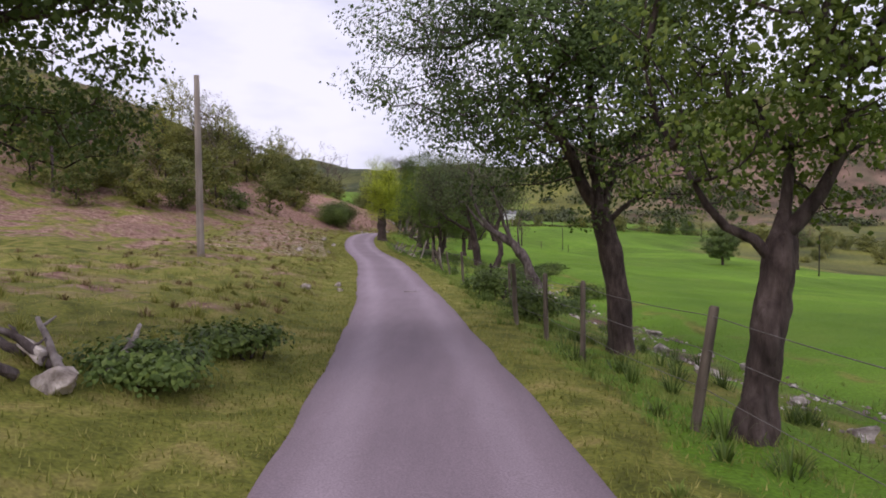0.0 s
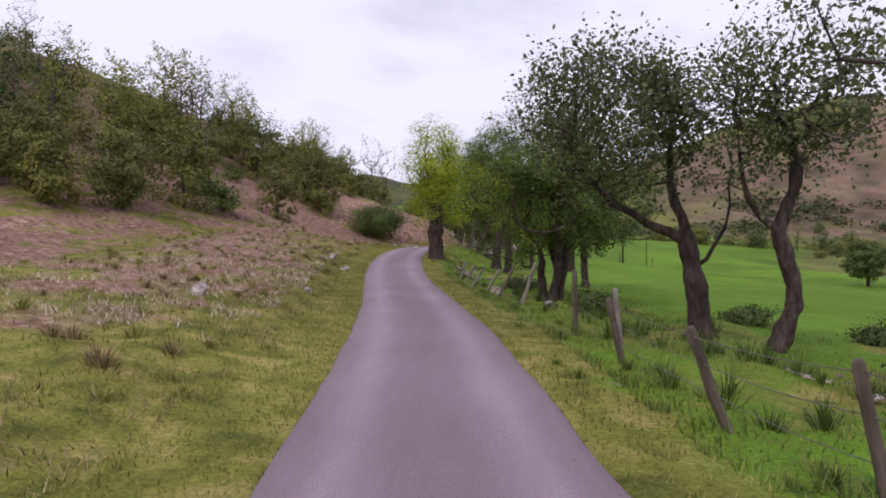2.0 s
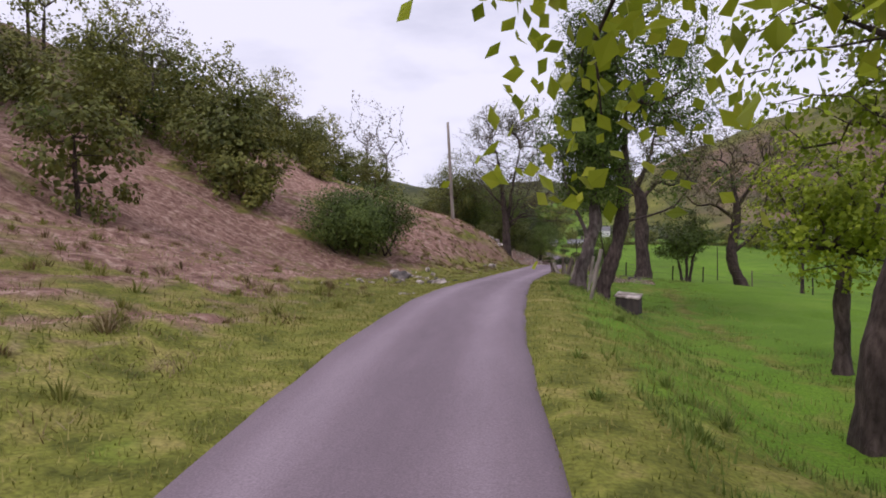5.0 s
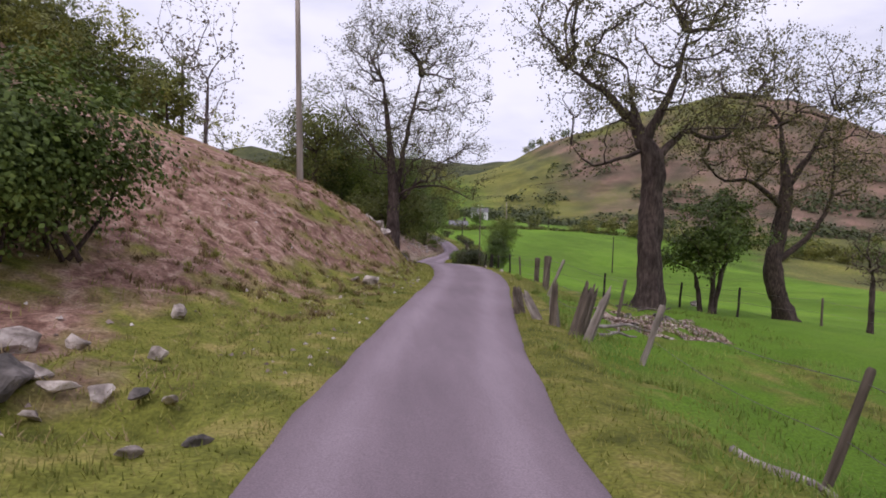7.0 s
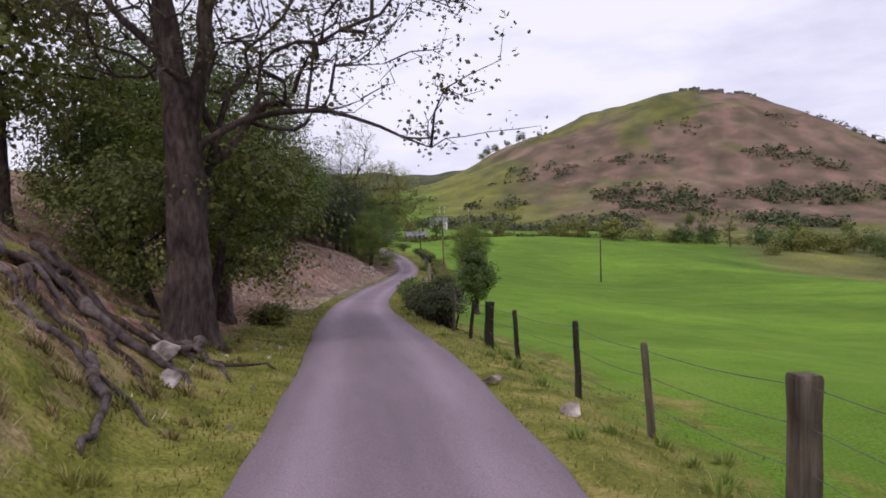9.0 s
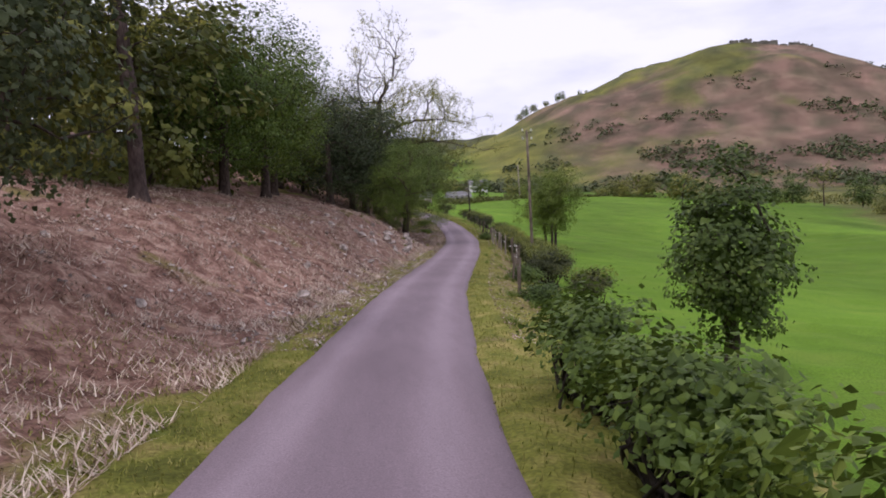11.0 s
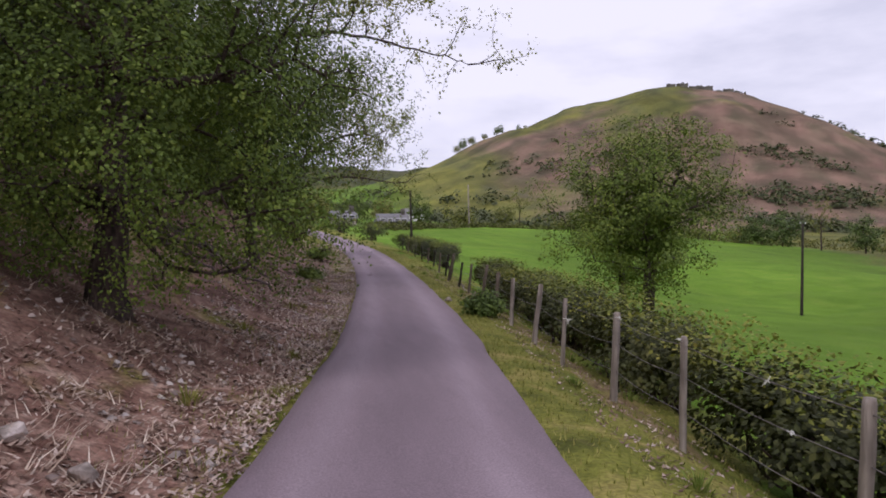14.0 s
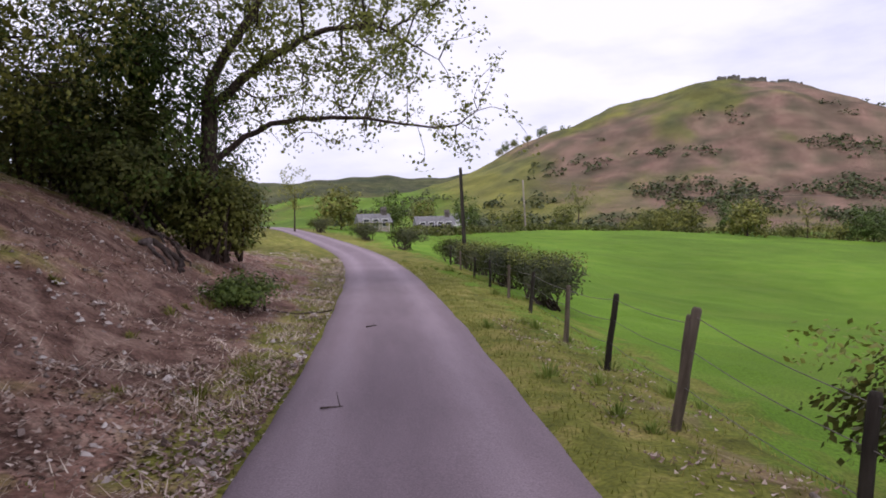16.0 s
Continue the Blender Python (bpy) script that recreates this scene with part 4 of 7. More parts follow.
    earth = earth * (1 - hill)
    forest = np.clip((depth - 1500) / 200, 0, 1) * (0.9 + 0.3 * wave(x, y, 300, 26))
    forest = np.maximum(forest, hill * np.clip(0.15 + 0.4 * wave(x, y, 90, 27), 0, 0.6) * np.clip((p + 20) / 80, 0, 1))
    forest = np.maximum(forest, hill * np.clip(0.16 + 0.22 * wave(x, y, 70, 94), 0, 0.6))
    forest = np.maximum(forest, brow * np.clip(0.45 + 0.4 * wave(x, y, 40, 98), 0, 0.8))
    forest = np.maximum(forest, L * np.clip((d - 18) / 10, 0, 1) * np.clip((110 - d) / 40, 0, 1) * 0.35 * box_blend(y, 55, 260, 20))
    cols = np.stack([np.clip(brown, 0, 1), np.clip(green, 0, 1), np.clip(earth, 0, 1), np.clip(forest, 0, 1)], -1).reshape(-1, 4)
    att = me.color_attributes.new("cover", "FLOAT_COLOR", "POINT")
    att.data.foreach_set("color", cols.astype(np.float32).ravel())
    over = z - lane_z(y)
    crag = L * np.clip((over - 19) / 12, 0, 1) * box_blend(y, -200, 230, 40) * np.clip(0.75 + 0.5 * wave(x, y, 26, 95) + 0.3 * wave(x, y, 9, 96), 0, 1) * (1 - hill)
    bare = me.attributes.new("crag", "FLOAT", "POINT")
    bare.data.foreach_set("value", crag.astype(np.float32).ravel())
    tagged(new("ground", me), "rolling valley ground of pasture, rough grass and brown bracken", "ground", kind="structure")


def build_lane():
    ys = np.concatenate([np.arange(-30, 240, 0.5), np.arange(240, 420, 3)])
    f = np.linspace(-1, 1, 25)
    ff, y = np.meshgrid(f, ys)
    ragged = 0.03 * wave(y * 0 + 3, y, 4.7, 31) + 0.016 * wave(y * 0 + 9, y, 1.6, 32)
    ragged = np.where(ff < 0, ragged, 0.03 * wave(y * 0 + 30, y, 4.9, 33) + 0.016 * wave(y * 0 + 60, y, 1.7, 34))
    u = ff * (LANE_HALF + 0.02 + ragged * np.abs(ff))
    z = lane_z(y) + 0.035 * (1 - ff**2) + 0.004 * wave(u, y, 4.0, 35) + 0.012
    z = z - 0.11 * (np.abs(ff) > 0.99)
    ny, nf = u.shape
    i, j = np.meshgrid(np.arange(ny - 1), np.arange(nf - 1), indexing="ij")
    k = i * nf + j
    quads = np.stack([k, k + 1, k + nf + 1, k + nf], -1).reshape(-1, 4)
    me = mesh_of("road", np.stack([lane_x(y) + u, y, z], -1), quads, None, M_ASPHALT, smooth=True)
    wear = 0.28 + 0.42 * np.exp(-((np.abs(u + 0.02) - 0.72) / 0.27) ** 2) + 0.08 * wave(u, y, 5.0, 36) - 0.1 * np.clip((np.abs(ff) - 0.88) / 0.1, 0, 1)
    att = me.attributes.new("wear", "FLOAT", "POINT")
    att.data.foreach_set("value", wear.astype(np.float32).ravel())
    tagged(new("road", me), "narrow single-track lane of worn purplish asphalt with paler wheel tracks", "road", kind="structure")


build_ground()
build_lane()


# ---- fences ----
def post_mesh(seed, r, square=False, mat=None):
    g = np.random.RandomState(seed)
    sides = 4 if square else 8
    f = np.array([-0.3, 0.0, 0.35, 0.7, 0.97, 1.0])
    pts = np.stack([g.normal(size=6) * r * 0.12, g.normal(size=6) * r * 0.12, f], 1)
    pts[-1, :2] = pts[-2, :2] = pts[-3, :2]
    rad = r * (1.42 if square else 1) * np.array([1, 1, 0.98, 0.96, 0.95, 0.93 if square else 0.72]) * (1 + 0.06 * g.normal(size=6))
    v, q, t = tube(pts, rad, sides)
    return mesh_of("post", v, q, t, mat or M_POST, smooth=not square)


POSTS = [post_mesh(1, 0.05), post_mesh(2, 0.055), post_mesh(3, 0.045), post_mesh(4, 0.05, mat=M_POST_PALE), post_mesh(5, 0.06, mat=M_POST_PALE),
         post_mesh(6, 0.045, mat=M_POST_DARK), post_mesh(7, 0.085, True, M_POST_DARK), post_mesh(8, 0.1, True, M_POST), post_mesh(9, 0.035, mat=M_POST_PALE)]


def broken_post_mesh(seed, r, mat):
    """A thick split post whose top has rotted into splinters."""
    g = np.random.RandomState(seed)
    sides, rings = 11, np.array([-0.3, 0.0, 0.25, 0.5, 0.7])
    ang = np.linspace(0, 2 * np.pi, sides, endpoint=False)
    lobes = 1 + 0.28 * np.sin(ang * 3 + seed) + 0.14 * g.normal(size=sides)
    v = [np.stack([np.cos(ang) * r * lobes * (1.25 - 0.3 * z), np.sin(ang) * r * lobes * (1.25 - 0.3 * z), np.full(sides, z)], 1) for z in rings]
    tips = 0.74 + 0.26 * g.uniform(0, 1, sides) ** 1.5
    v.append(np.stack([np.cos(ang) * r * lobes * 0.8, np.sin(ang) * r * lobes * 0.8, tips], 1))
    v.append(np.array([[0, 0, 0.66]]))
    i, j = np.meshgrid(np.arange(5), np.arange(sides), indexing="ij")
    k = (j + 1) % sides
    quads = np.stack([i * sides + j, i * sides + k, (i + 1) * sides + k, (i + 1) * sides + j], -1).reshape(-1, 4)
    j = np.arange(sides)
    return mesh_of("post", np.vstack(v), quads, np.stack([5 * sides + j, 5 * sides + (j + 1) % sides, np.full(sides, 6 * sides)], 1), mat)


POSTS += [broken_post_mesh(21, 0.09, M_POST), broken_post_mesh(22, 0.07, M_POST_PALE), broken_post_mesh(23, 0.06, M_POST)]


def wire_fence(label, rows, wires=(0.35, 0.65, 0.92), group="roadside fences", sagging=0.04):
    """Posts as (x, y, height, lean in x, lean in y, kind), and wires strung from post to post."""
    x0, y0 = rows[0][:2]
    z0 = float(ground_z(x0, y0))
    root = thing("wire_fence", label, "fence", x0, y0, z0, group)
    tops = []
    for x, y, h, lx, ly, kind in rows:
        b = Vector((x - x0, y - y0, float(ground_z(x, y)) - z0))
        up = Vector((lx, ly, h))
        rot = up.to_track_quat("Z", "Y").to_matrix().to_4x4()
        part("post", POSTS[kind], root, m=Matrix.Translation(b) @ rot @ Matrix.Rotation(x * 7 + y, 4, "Z") @ Matrix.Diagonal((1, 1, up.length, 1)))
        tops.append((b, up))
    for w in wires:
        line = []
        for (b0, u0), (b1, u1) in zip(tops[:-1], tops[1:]):
            p, q = np.array(b0 + u0 * w), np.array(b1 + u1 * w)
            for f in np.linspace(0, 1, 7)[:-1]:
                line.append(p + (q - p) * f - np.array([0, 0, sagging * math.sin(f * math.pi)]))
        line.append(np.array(tops[-1][0] + tops[-1][1] * w))
        v, q, t = tube(np.array(line), np.full(len(line), 0.0045), 4)
        part("wire", mesh_of("wire", v, q, t, M_WIRE, smooth=True), root)
    return root


wire_fence("grey wire fence of round wooden posts beside the lane", [
    (2.75, 2.0, 1.2, 0, 0, 0), (2.5, 7.0, 1.24, 0.18, 0, 1), (2.22, 11.2, 1.3, 0, 0, 2), (2.0, 13.65, 1.3, -0.03, 0, 0), (1.6, 15.3, 1.32, -0.1, 0, 1), (1.95, 20.4, 1.3, -0.05, 0, 2),
    (1.6, 23.7, 1.1, 0, 0, 5), (0.8, 27.7, 1.2, -0.09, 0, 1), (0.3, 31.0, 1.0, -0.15, 0.1, 2), (0.0, 33.2, 0.95, -0.36, 0, 1), (-0.36, 36.7, 0.98, -0.2, 0, 0),
    (-0.1, 38.4, 1.05, -0.1, 0, 3), (-0.6, 40.9, 1.12, 0, 0, 1)])
wire_fence("leaning weathered wire fence posts along the verge", [
    (-1.5, 47.0, 1.2, 0.42, 0, 4), (-2.18, 48.5, 1.0, 0.5, 0, 0), (-2.62, 50.8, 0.86, 0.52, 0, 3), (-3.15, 52.0, 0.72, 0.47, 0, 8), (-3.5, 54.4, 0.75, 0.41, 0.1, 3), (-3.8, 55.8, 0.82, 0.3, 0, 8)],
    wires=(0.5, 0.9), sagging=0.1)
wire_fence("sagging wire fence with leaning grey posts in the grass", [
    (-5.0, 80.2, 1.2, 0.26, 0, 3), (-4.5, 85.9, 1.2, 0.18, 0, 3), (-3.75, 91.2, 1.2, 0.4, 0, 0), (-3.3, 97.1, 1.08, 0.35, 0, 4)], wires=(0.45, 0.88), sagging=0.12)
wire_fence("broken cluster of split wooden posts by the lane", [
    (-4.12, 97.6, 1.1, 0.42, 0, 10), (-4.3, 97.75, 1.05, 0.3, 0.1, 9), (-4.02, 98.3, 0.98, 0.28, 0.1, 11), (-4.45, 98.95, 0.95, 0.03, 0, 11), (-4.35, 99.1, 0.7, -0.05, 0.1, 10), (-4.62, 99.6, 0.6, -0.3, 0.1, 10), (-4.85, 100.4, 0.6, -0.1, 0, 9), (-4.75, 101.2, 0.5, 0.1, 0.2, 11)],
    wires=(0.6,), sagging=0.15)
wire_fence("patched wire fence with strainer posts before the field", [
    (-1.2, 104.8, 1.15, 0.2, 0, 0), (-2.75, 106.8, 1.13, 0.45, 0, 3), (-2.35, 109.0, 1.19, 0.15, 0, 0), (-2.05, 110.4, 1.21, 0.03, 0, 7), (-1.33, 115.3, 1.2, 0.02, 0, 7),
    (-1.63, 117.5, 1.05, -0.08, 0, 2), (-1.77, 119.6, 1.1, -0.02, 0, 5), (-1.78, 123.1, 0.95, -0.06, 0, 5), (-1.87, 125.5, 1.02, 0.05, 0, 6), (-2.1, 126.6, 0.95, 0.12, 0, 5), (-2.2, 128.6, 0.95, 0.05, 0, 2)])
wire_fence("field fence of dark posts running under the trees", [
    (0.6, 112.0, 1.08, 0.05, 0, 5), (3.7, 112.1, 0.95, 0.05, 0, 5), (5.3, 110.6, 1.1, 0.05, 0, 5), (8.2, 110.0, 1.1, 0.0, 0, 2), (11.5, 109.0, 1.1, 0.0, 0, 5), (15, 108.2, 1.1, 0.0, 0, 2), (19, 107.5, 1.1, 0, 0, 5)],
    wires=(0.5, 0.9))
wire_fence("hedge-side wire fence of upright wooden posts", [
    (-0.15, 159.4, 0.95, 0.05, 0, 1), (0.3, 161.7, 1.07, 0.06, 0, 0), (0.8, 165.5, 1.12, 0.05, 0, 2), (1.5, 168.3, 1.15, 0.08, 0, 1), (2.3, 172.9, 1.25, 0.1, 0, 7), (2.65, 176.0, 1.3, 0.05, 0, 0), (3.2, 179.0, 1.2, 0, 0, 1),
    (3.4, 182.4, 1.2, 0.02, 0, 3), (3.55, 184.9, 1.15, 0, 0, 8), (3.75, 187.0, 1.15, 0.03, 0, 3), (3.85, 189.2, 1.1, 0.05, 0, 8), (3.95, 191.0, 1.1, 0.12, 0, 3), (4.3, 193.8, 1.05, 0.04, 0, 3), (4.55, 196.2, 1.05, 0.1, 0, 1),
    (4.84, 199.0, 1.08, 0.18, 0, 0), (5.1, 202.0, 1.0, 0.12, 0, 2), (5.35, 204.9, 0.95, 0.15, 0, 5), (5.4, 207.4, 1.13, 0.24, 0, 0), (5.5, 207.6, 1.05, 0.2, 0, 1), (5.85, 210.5, 1.04, 0.16, 0, 5), (5.95, 212.8, 1.0, 0.08, 0, 2),
    (6.4, 217.2, 0.97, 0.12, 0, 5), (6.7, 221, 0.95, 0.05, 0, 2), (6.9, 225, 0.95, 0.02, 0, 5), (7.0, 229, 0.95, 0.05, 0, 5), (7.1, 233.5, 0.95, 0.0, 0, 2), (7.2, 237.9, 1.0, 0.03, 0, 5)])


# ---- poles ----
def utility_pole(x, y, height, r, label, lean=(0, 0), fittings=2, mat=None, z=None):
    root = thing("utility_pole", label, "pole", x, y, z, "utility poles")
    f = np.linspace(0, 1, 8)
    pts = np.stack([lean[0] * f, lean[1] * f, f * (height + 0.6) - 0.6], 1)
    v, q, t = tube(pts, r * (1.1 - 0.35 * f), 10)
    shaft = part("shaft", mesh_of("shaft", v, q, t, mat or M_POLE, smooth=True), root)
    for k in range(fittings):
        h = height - 0.12 - 0.45 * k
        p = np.array([lean[0] * h / height, lean[1] * h / height, h])
        for s in (-1, 1):
            a = np.array([p + (s * r * 0.6, 0, 0), p + (s * 0.22, 0, 0.0), p + (s * 0.24, 0, 0.1)])
            part("bracket", mesh_of("bracket", *tube(a, np.full(3, 0.012), 6), M_POST_DARK, smooth=True), shaft)
            b = np.array([p + (s * 0.24, 0, 0.08), p + (s * 0.24, 0, 0.13), p + (s * 0.24, 0, 0.17), p + (s * 0.24, 0, 0.21)])
            part("insulator", mesh_of("insulator", *tube(b, np.array([0.03, 0.045, 0.03, 0.02]), 8), M_CERAMIC, smooth=True), shaft, "pale glazed insulator")
    return root


utility_pole(-9.67, 28.3, 7.2, 0.14, "tall bare wooden pole standing in rough grass", (-0.08, 0), 0)
utility_pole(-11.1, 112.2, 6.9, 0.12, "slender pale wooden pole on the bracken bank", (-0.3, 0), 0)
utility_pole(4.06, 177.3, 7.6, 0.085, "weathered wooden electricity pole rising from the hedge", (0.04, 0.9), 2, M_POST)
utility_pole(38.8, 229.9, 7.6, 0.12, "dark wooden electricity pole in the green field", (0, 0), 1, M_POST_DARK)
utility_pole(7.95, 237.6, 5.2, 0.11, "dark wooden pole beside the far hedge", (-0.15, 0), 0, M_POST_DARK)
utility_pole(31.9, 325.0, 9.2, 0.15, "pale wooden pole at the field's far edge", (-0.3, 0), 0)
utility_pole(68, 128, 7.5, 0.12, "dark wooden pole standing out in the pasture", (0, 0), 0, M_POST_DARK)


def overhead_line(a, b, sag, label):
    f = np.linspace(0, 1, 24)[:, None]
    p = np.array(a) + (np.array(b) - np.array(a)) * f - np.array([0, 0, 1]) * sag * 4 * f * (1 - f)
    v, q, t = tube(p - p[0], np.full(24, 0.012), 4)
    ob = new("overhead_line", mesh_of("overhead_line", v, q, t, M_WIRE, smooth=True))
    ob.location = p[0]
    tagged(ob, label, "cable", "overhead lines")


overhead_line((38.8, 229.9, 1.35), (150, 205, 3.0), 1.5, "thin electricity cable hung between field poles")
overhead_line((38.8, 229.9, 1.35), (32.0, 325.0, 10.8), 1.2, "thin electricity cable strung to the far pole")

# ---- trees along the right of the lane, as it is driven ----
tree("hawthorn_tree", "old slim tree with broken trunk and light leaves", 3.06, 7.0, 7.2, 0.155, 2.4, M_LEAF_FRESH, seed=11, lean=(0.6, 0.2), fork=0.24, crown_low=0.3, shift=(0.2, 0), tips=210, per_tip=96, leaf=0.075, scatter=0.3, burr=1.8, core=3,
     bole=[(0, 0, 0), (0.15, 0, 1.0), (0.3, 0.05, 1.9), (0.42, 0.1, 2.9)], limbs=[[(0.32, 0, 2.0), (0.7, -0.1, 2.6), (0.9, -0.1, 3.6)], [(0.25, 0, 1.7), (-0.3, 0.1, 2.2), (-0.7, 0.2, 2.9)]])
tree("hawthorn_tree", "gnarled thick-trunked tree with dark spreading crown", 3.5, 13.75, 9.3, 0.22, 4.5, M_LEAF, seed=12, lean=(-0.5, 0.3), fork=0.16, crown_low=0.31, shift=(-0.5, 0), tips=520, per_tip=110, leaf=0.08, scatter=0.36, bark=M_BARK, wander=0.2, flare=1.35, core=3,
     bole=[(0, 0, 0), (-0.1, 0, 1.2), (-0.35, 0.05, 2.4), (-0.55, 0.1, 3.2)],
     limbs=[[(-0.45, 0.1, 2.8), (-1.1, 0.2, 4.1), (-1.9, 0.1, 5.4), (-2.3, 0, 6.6)], [(-0.5, 0.1, 3.0), (-0.6, 0.3, 4.7), (-0.55, 0.3, 6.7)], [(-0.4, 0, 2.6), (0.35, -0.2, 3.1), (1.1, -0.5, 3.1)], [(-0.45, 0.1, 2.8), (0.3, 0.6, 4.2), (1.4, 0.9, 5.1)]])
tree("birch_tree", "leaning half-dead tree with bare pale limbs", 4.3, 32.2, 6.9, 0.2, 1.7, M_LEAF_GREY, seed=13, lean=(-2.1, 0.3), crown_low=0.45, shift=(-0.3, 0), sprigs=9, tips=110, per_tip=22, leaf=0.075, scatter=0.5, bark=M_BARK_GREY, wander=0.22, flare=1.6, burr=1.8,
     bole=[(0, 0, 0), (-0.47, 0, 1.2), (-1.13, 0.1, 2.1), (-2.0, 0.2, 2.65), (-2.8, 0.3, 3.3), (-3.3, 0.3, 4.0)],
     limbs=[[(-0.85, 0, 1.75), (-0.85, 0.1, 3.0), (-0.57, 0.1, 4.0)], [(-1.3, 0.1, 2.2), (-1.4, 0, 3.3), (-1.8, 0, 4.0), (-2.2, 0, 4.5)], [(-2.0, 0.2, 2.65), (-2.6, 0.2, 3.4), (-3.0, 0.2, 4.3), (-2.9, 0.2, 5.0)], [(-1.1, 0.1, 2.0), (-1.7, -0.2, 3.4), (-2.3, -0.3, 5.2)]])
tree("hawthorn_tree", "wide hawthorn of curving limbs with grey-green crown", 2.05, 41.5, 6.9, 0.19, 3.0, M_LEAF_GREY, seed=14, lean=(-0.5, 0), crown_low=0.42, shift=(-0.8, 0), tips=430, per_tip=24, leaf=0.105, scatter=0.6, ragged=0.55, hollow=0.3, burr=1.6,
     bole=[(0, 0, 0), (-0.15, 0, 1.2), (-0.3, 0, 2.1), (-0.5, 0, 3.0)], limbs=[[(-0.3, 0, 2.0), (-1.1, 0.1, 2.4), (-2.0, 0.2, 3.0), (-2.6, 0.2, 3.9)], [(-0.3, 0, 2.2), (-0.6, 0.1, 3.3), (-0.5, 0.1, 5.2)], [(-0.1, 0, 1.3), (0.5, 0.1, 2.3), (0.65, 0.2, 3.6)]])
tree("hawthorn_tree", "crooked hawthorn with bent trunk in the pasture edge", 2.9, 39.9, 6.2, 0.135, 2.1, M_LEAF_GREY, seed=15, lean=(0.3, 0), crown_low=0.48, tips=230, per_tip=24, leaf=0.105, scatter=0.6, ragged=0.5, burr=1.6,
     bole=[(0, 0, 0), (0.38, 0, 0.9), (0.1, 0, 2.1), (0.42, 0, 3.1), (0.2, 0, 4.1)], limbs=[[(0.1, 0, 2.0), (-0.5, 0.1, 2.9), (-0.6, 0.1, 4.0)]])
tree("hawthorn_tree", "many-stemmed dark hawthorn leaning over the fence", -0.4, 50.9, 8.6, 0.17, 3.6, M_LEAF_FRESH, seed=16, lean=(0.2, 0), fork=0.12, crown_low=0.16, tips=560, per_tip=130, leaf=0.072, scatter=0.34, bark=M_BARK, stems=4, stem_gap=0.22, splay=4.0, twist=0.3, flare=1.5)
tree("lime_tree", "pollarded tree with bright yellow-green spring crown", -5.55, 64.2, 8.0, 0.38, 2.6, M_LEAF_LIME, seed=17, fork=0.22, crown_low=0.14, tips=250, per_tip=120, leaf=0.085, scatter=0.42, hollow=0.25, ragged=0.6, shift=(0.2, 0), bark=M_BARK_DARK, core=5, burr=1.8)
tree("ash_tree", "half-dead tree with bare grey limbs by the fence", -2.4, 72.0, 8.0, 0.24, 2.6, M_LEAF_SPRING, seed=18, lean=(1.0, 0), fork=0.35, crown_low=0.4, tips=140, per_tip=12, leaf=0.1, scatter=0.3, wander=0.22,
     bole=[(0, 0, 0), (0.1, 0, 1.5), (0.6, 0, 3.0), (1.4, 0, 4.4), (2.2, 0, 5.4)], limbs=[[(0.6, 0, 3.0), (0.4, 0, 4.6), (0.6, 0, 6.4)]])
tree("sycamore_tree", "young tree with fresh yellow-green leaves", 0.2, 79.0, 5.6, 0.16, 2.4, M_LEAF_LIME, seed=19, fork=0.3, crown_low=0.3, tips=130, per_tip=51, leaf=0.115, scatter=0.32)
tree("ivied_tree", "massive old burred trunk thickly clad in ivy", -4.75, 86.9, 9.5, 0.2, 1.3, M_LEAF_FRESH, seed=20, lean=(0.55, 0.2), crown_low=0.22, tips=420, per_tip=84, leaf=0.09, scatter=0.3, bark=M_BARK_GREY, hollow=0.2, ragged=0.3, flare=1.35, boxy=True, burr=2.6, core=4,
     bole=[(0, 0, 0), (0.22, 0, 0.95), (0.54, 0.05, 1.8), (0.62, 0.1, 2.9), (0.6, 0.1, 4.5)], limbs=[[(0.45, 0, 1.6), (-0.2, 0, 3.0), (-0.5, 0, 4.4)], [(0.6, 0.1, 2.6), (0.9, 0.1, 4.0), (0.9, 0.1, 6.0)]])
tree("willow_tree", "thick leaning old tree beside the ivied trunk", -4.05, 87.2, 11.5, 0.22, 3.3, M_LEAF_FRESH, seed=120, lean=(0.95, 0.3), crown_low=0.4, tips=260, per_tip=60, leaf=0.1, scatter=0.36, bark=M_BARK, shift=(0.6, 0.3), flare=1.5, burr=1.6, core=2, ragged=0.55,
     bole=[(0, 0, 0), (0.32, 0, 0.8), (0.7, 0, 1.9), (0.86, 0.05, 3.0), (0.95, 0.1, 4.6), (1.0, 0.1, 6.4)], limbs=[[(0.8, 0, 2.5), (1.5, 0, 2.75), (2.5, 0.1, 3.0), (3.2, 0.2, 3.8)], [(0.3, 0, 0.6), (0.2, 0.05, 1.6), (0.15, 0.1, 2.6)], [(0.9, 0, 4.0), (0.2, 0, 5.4), (-0.2, 0, 7.0)]])
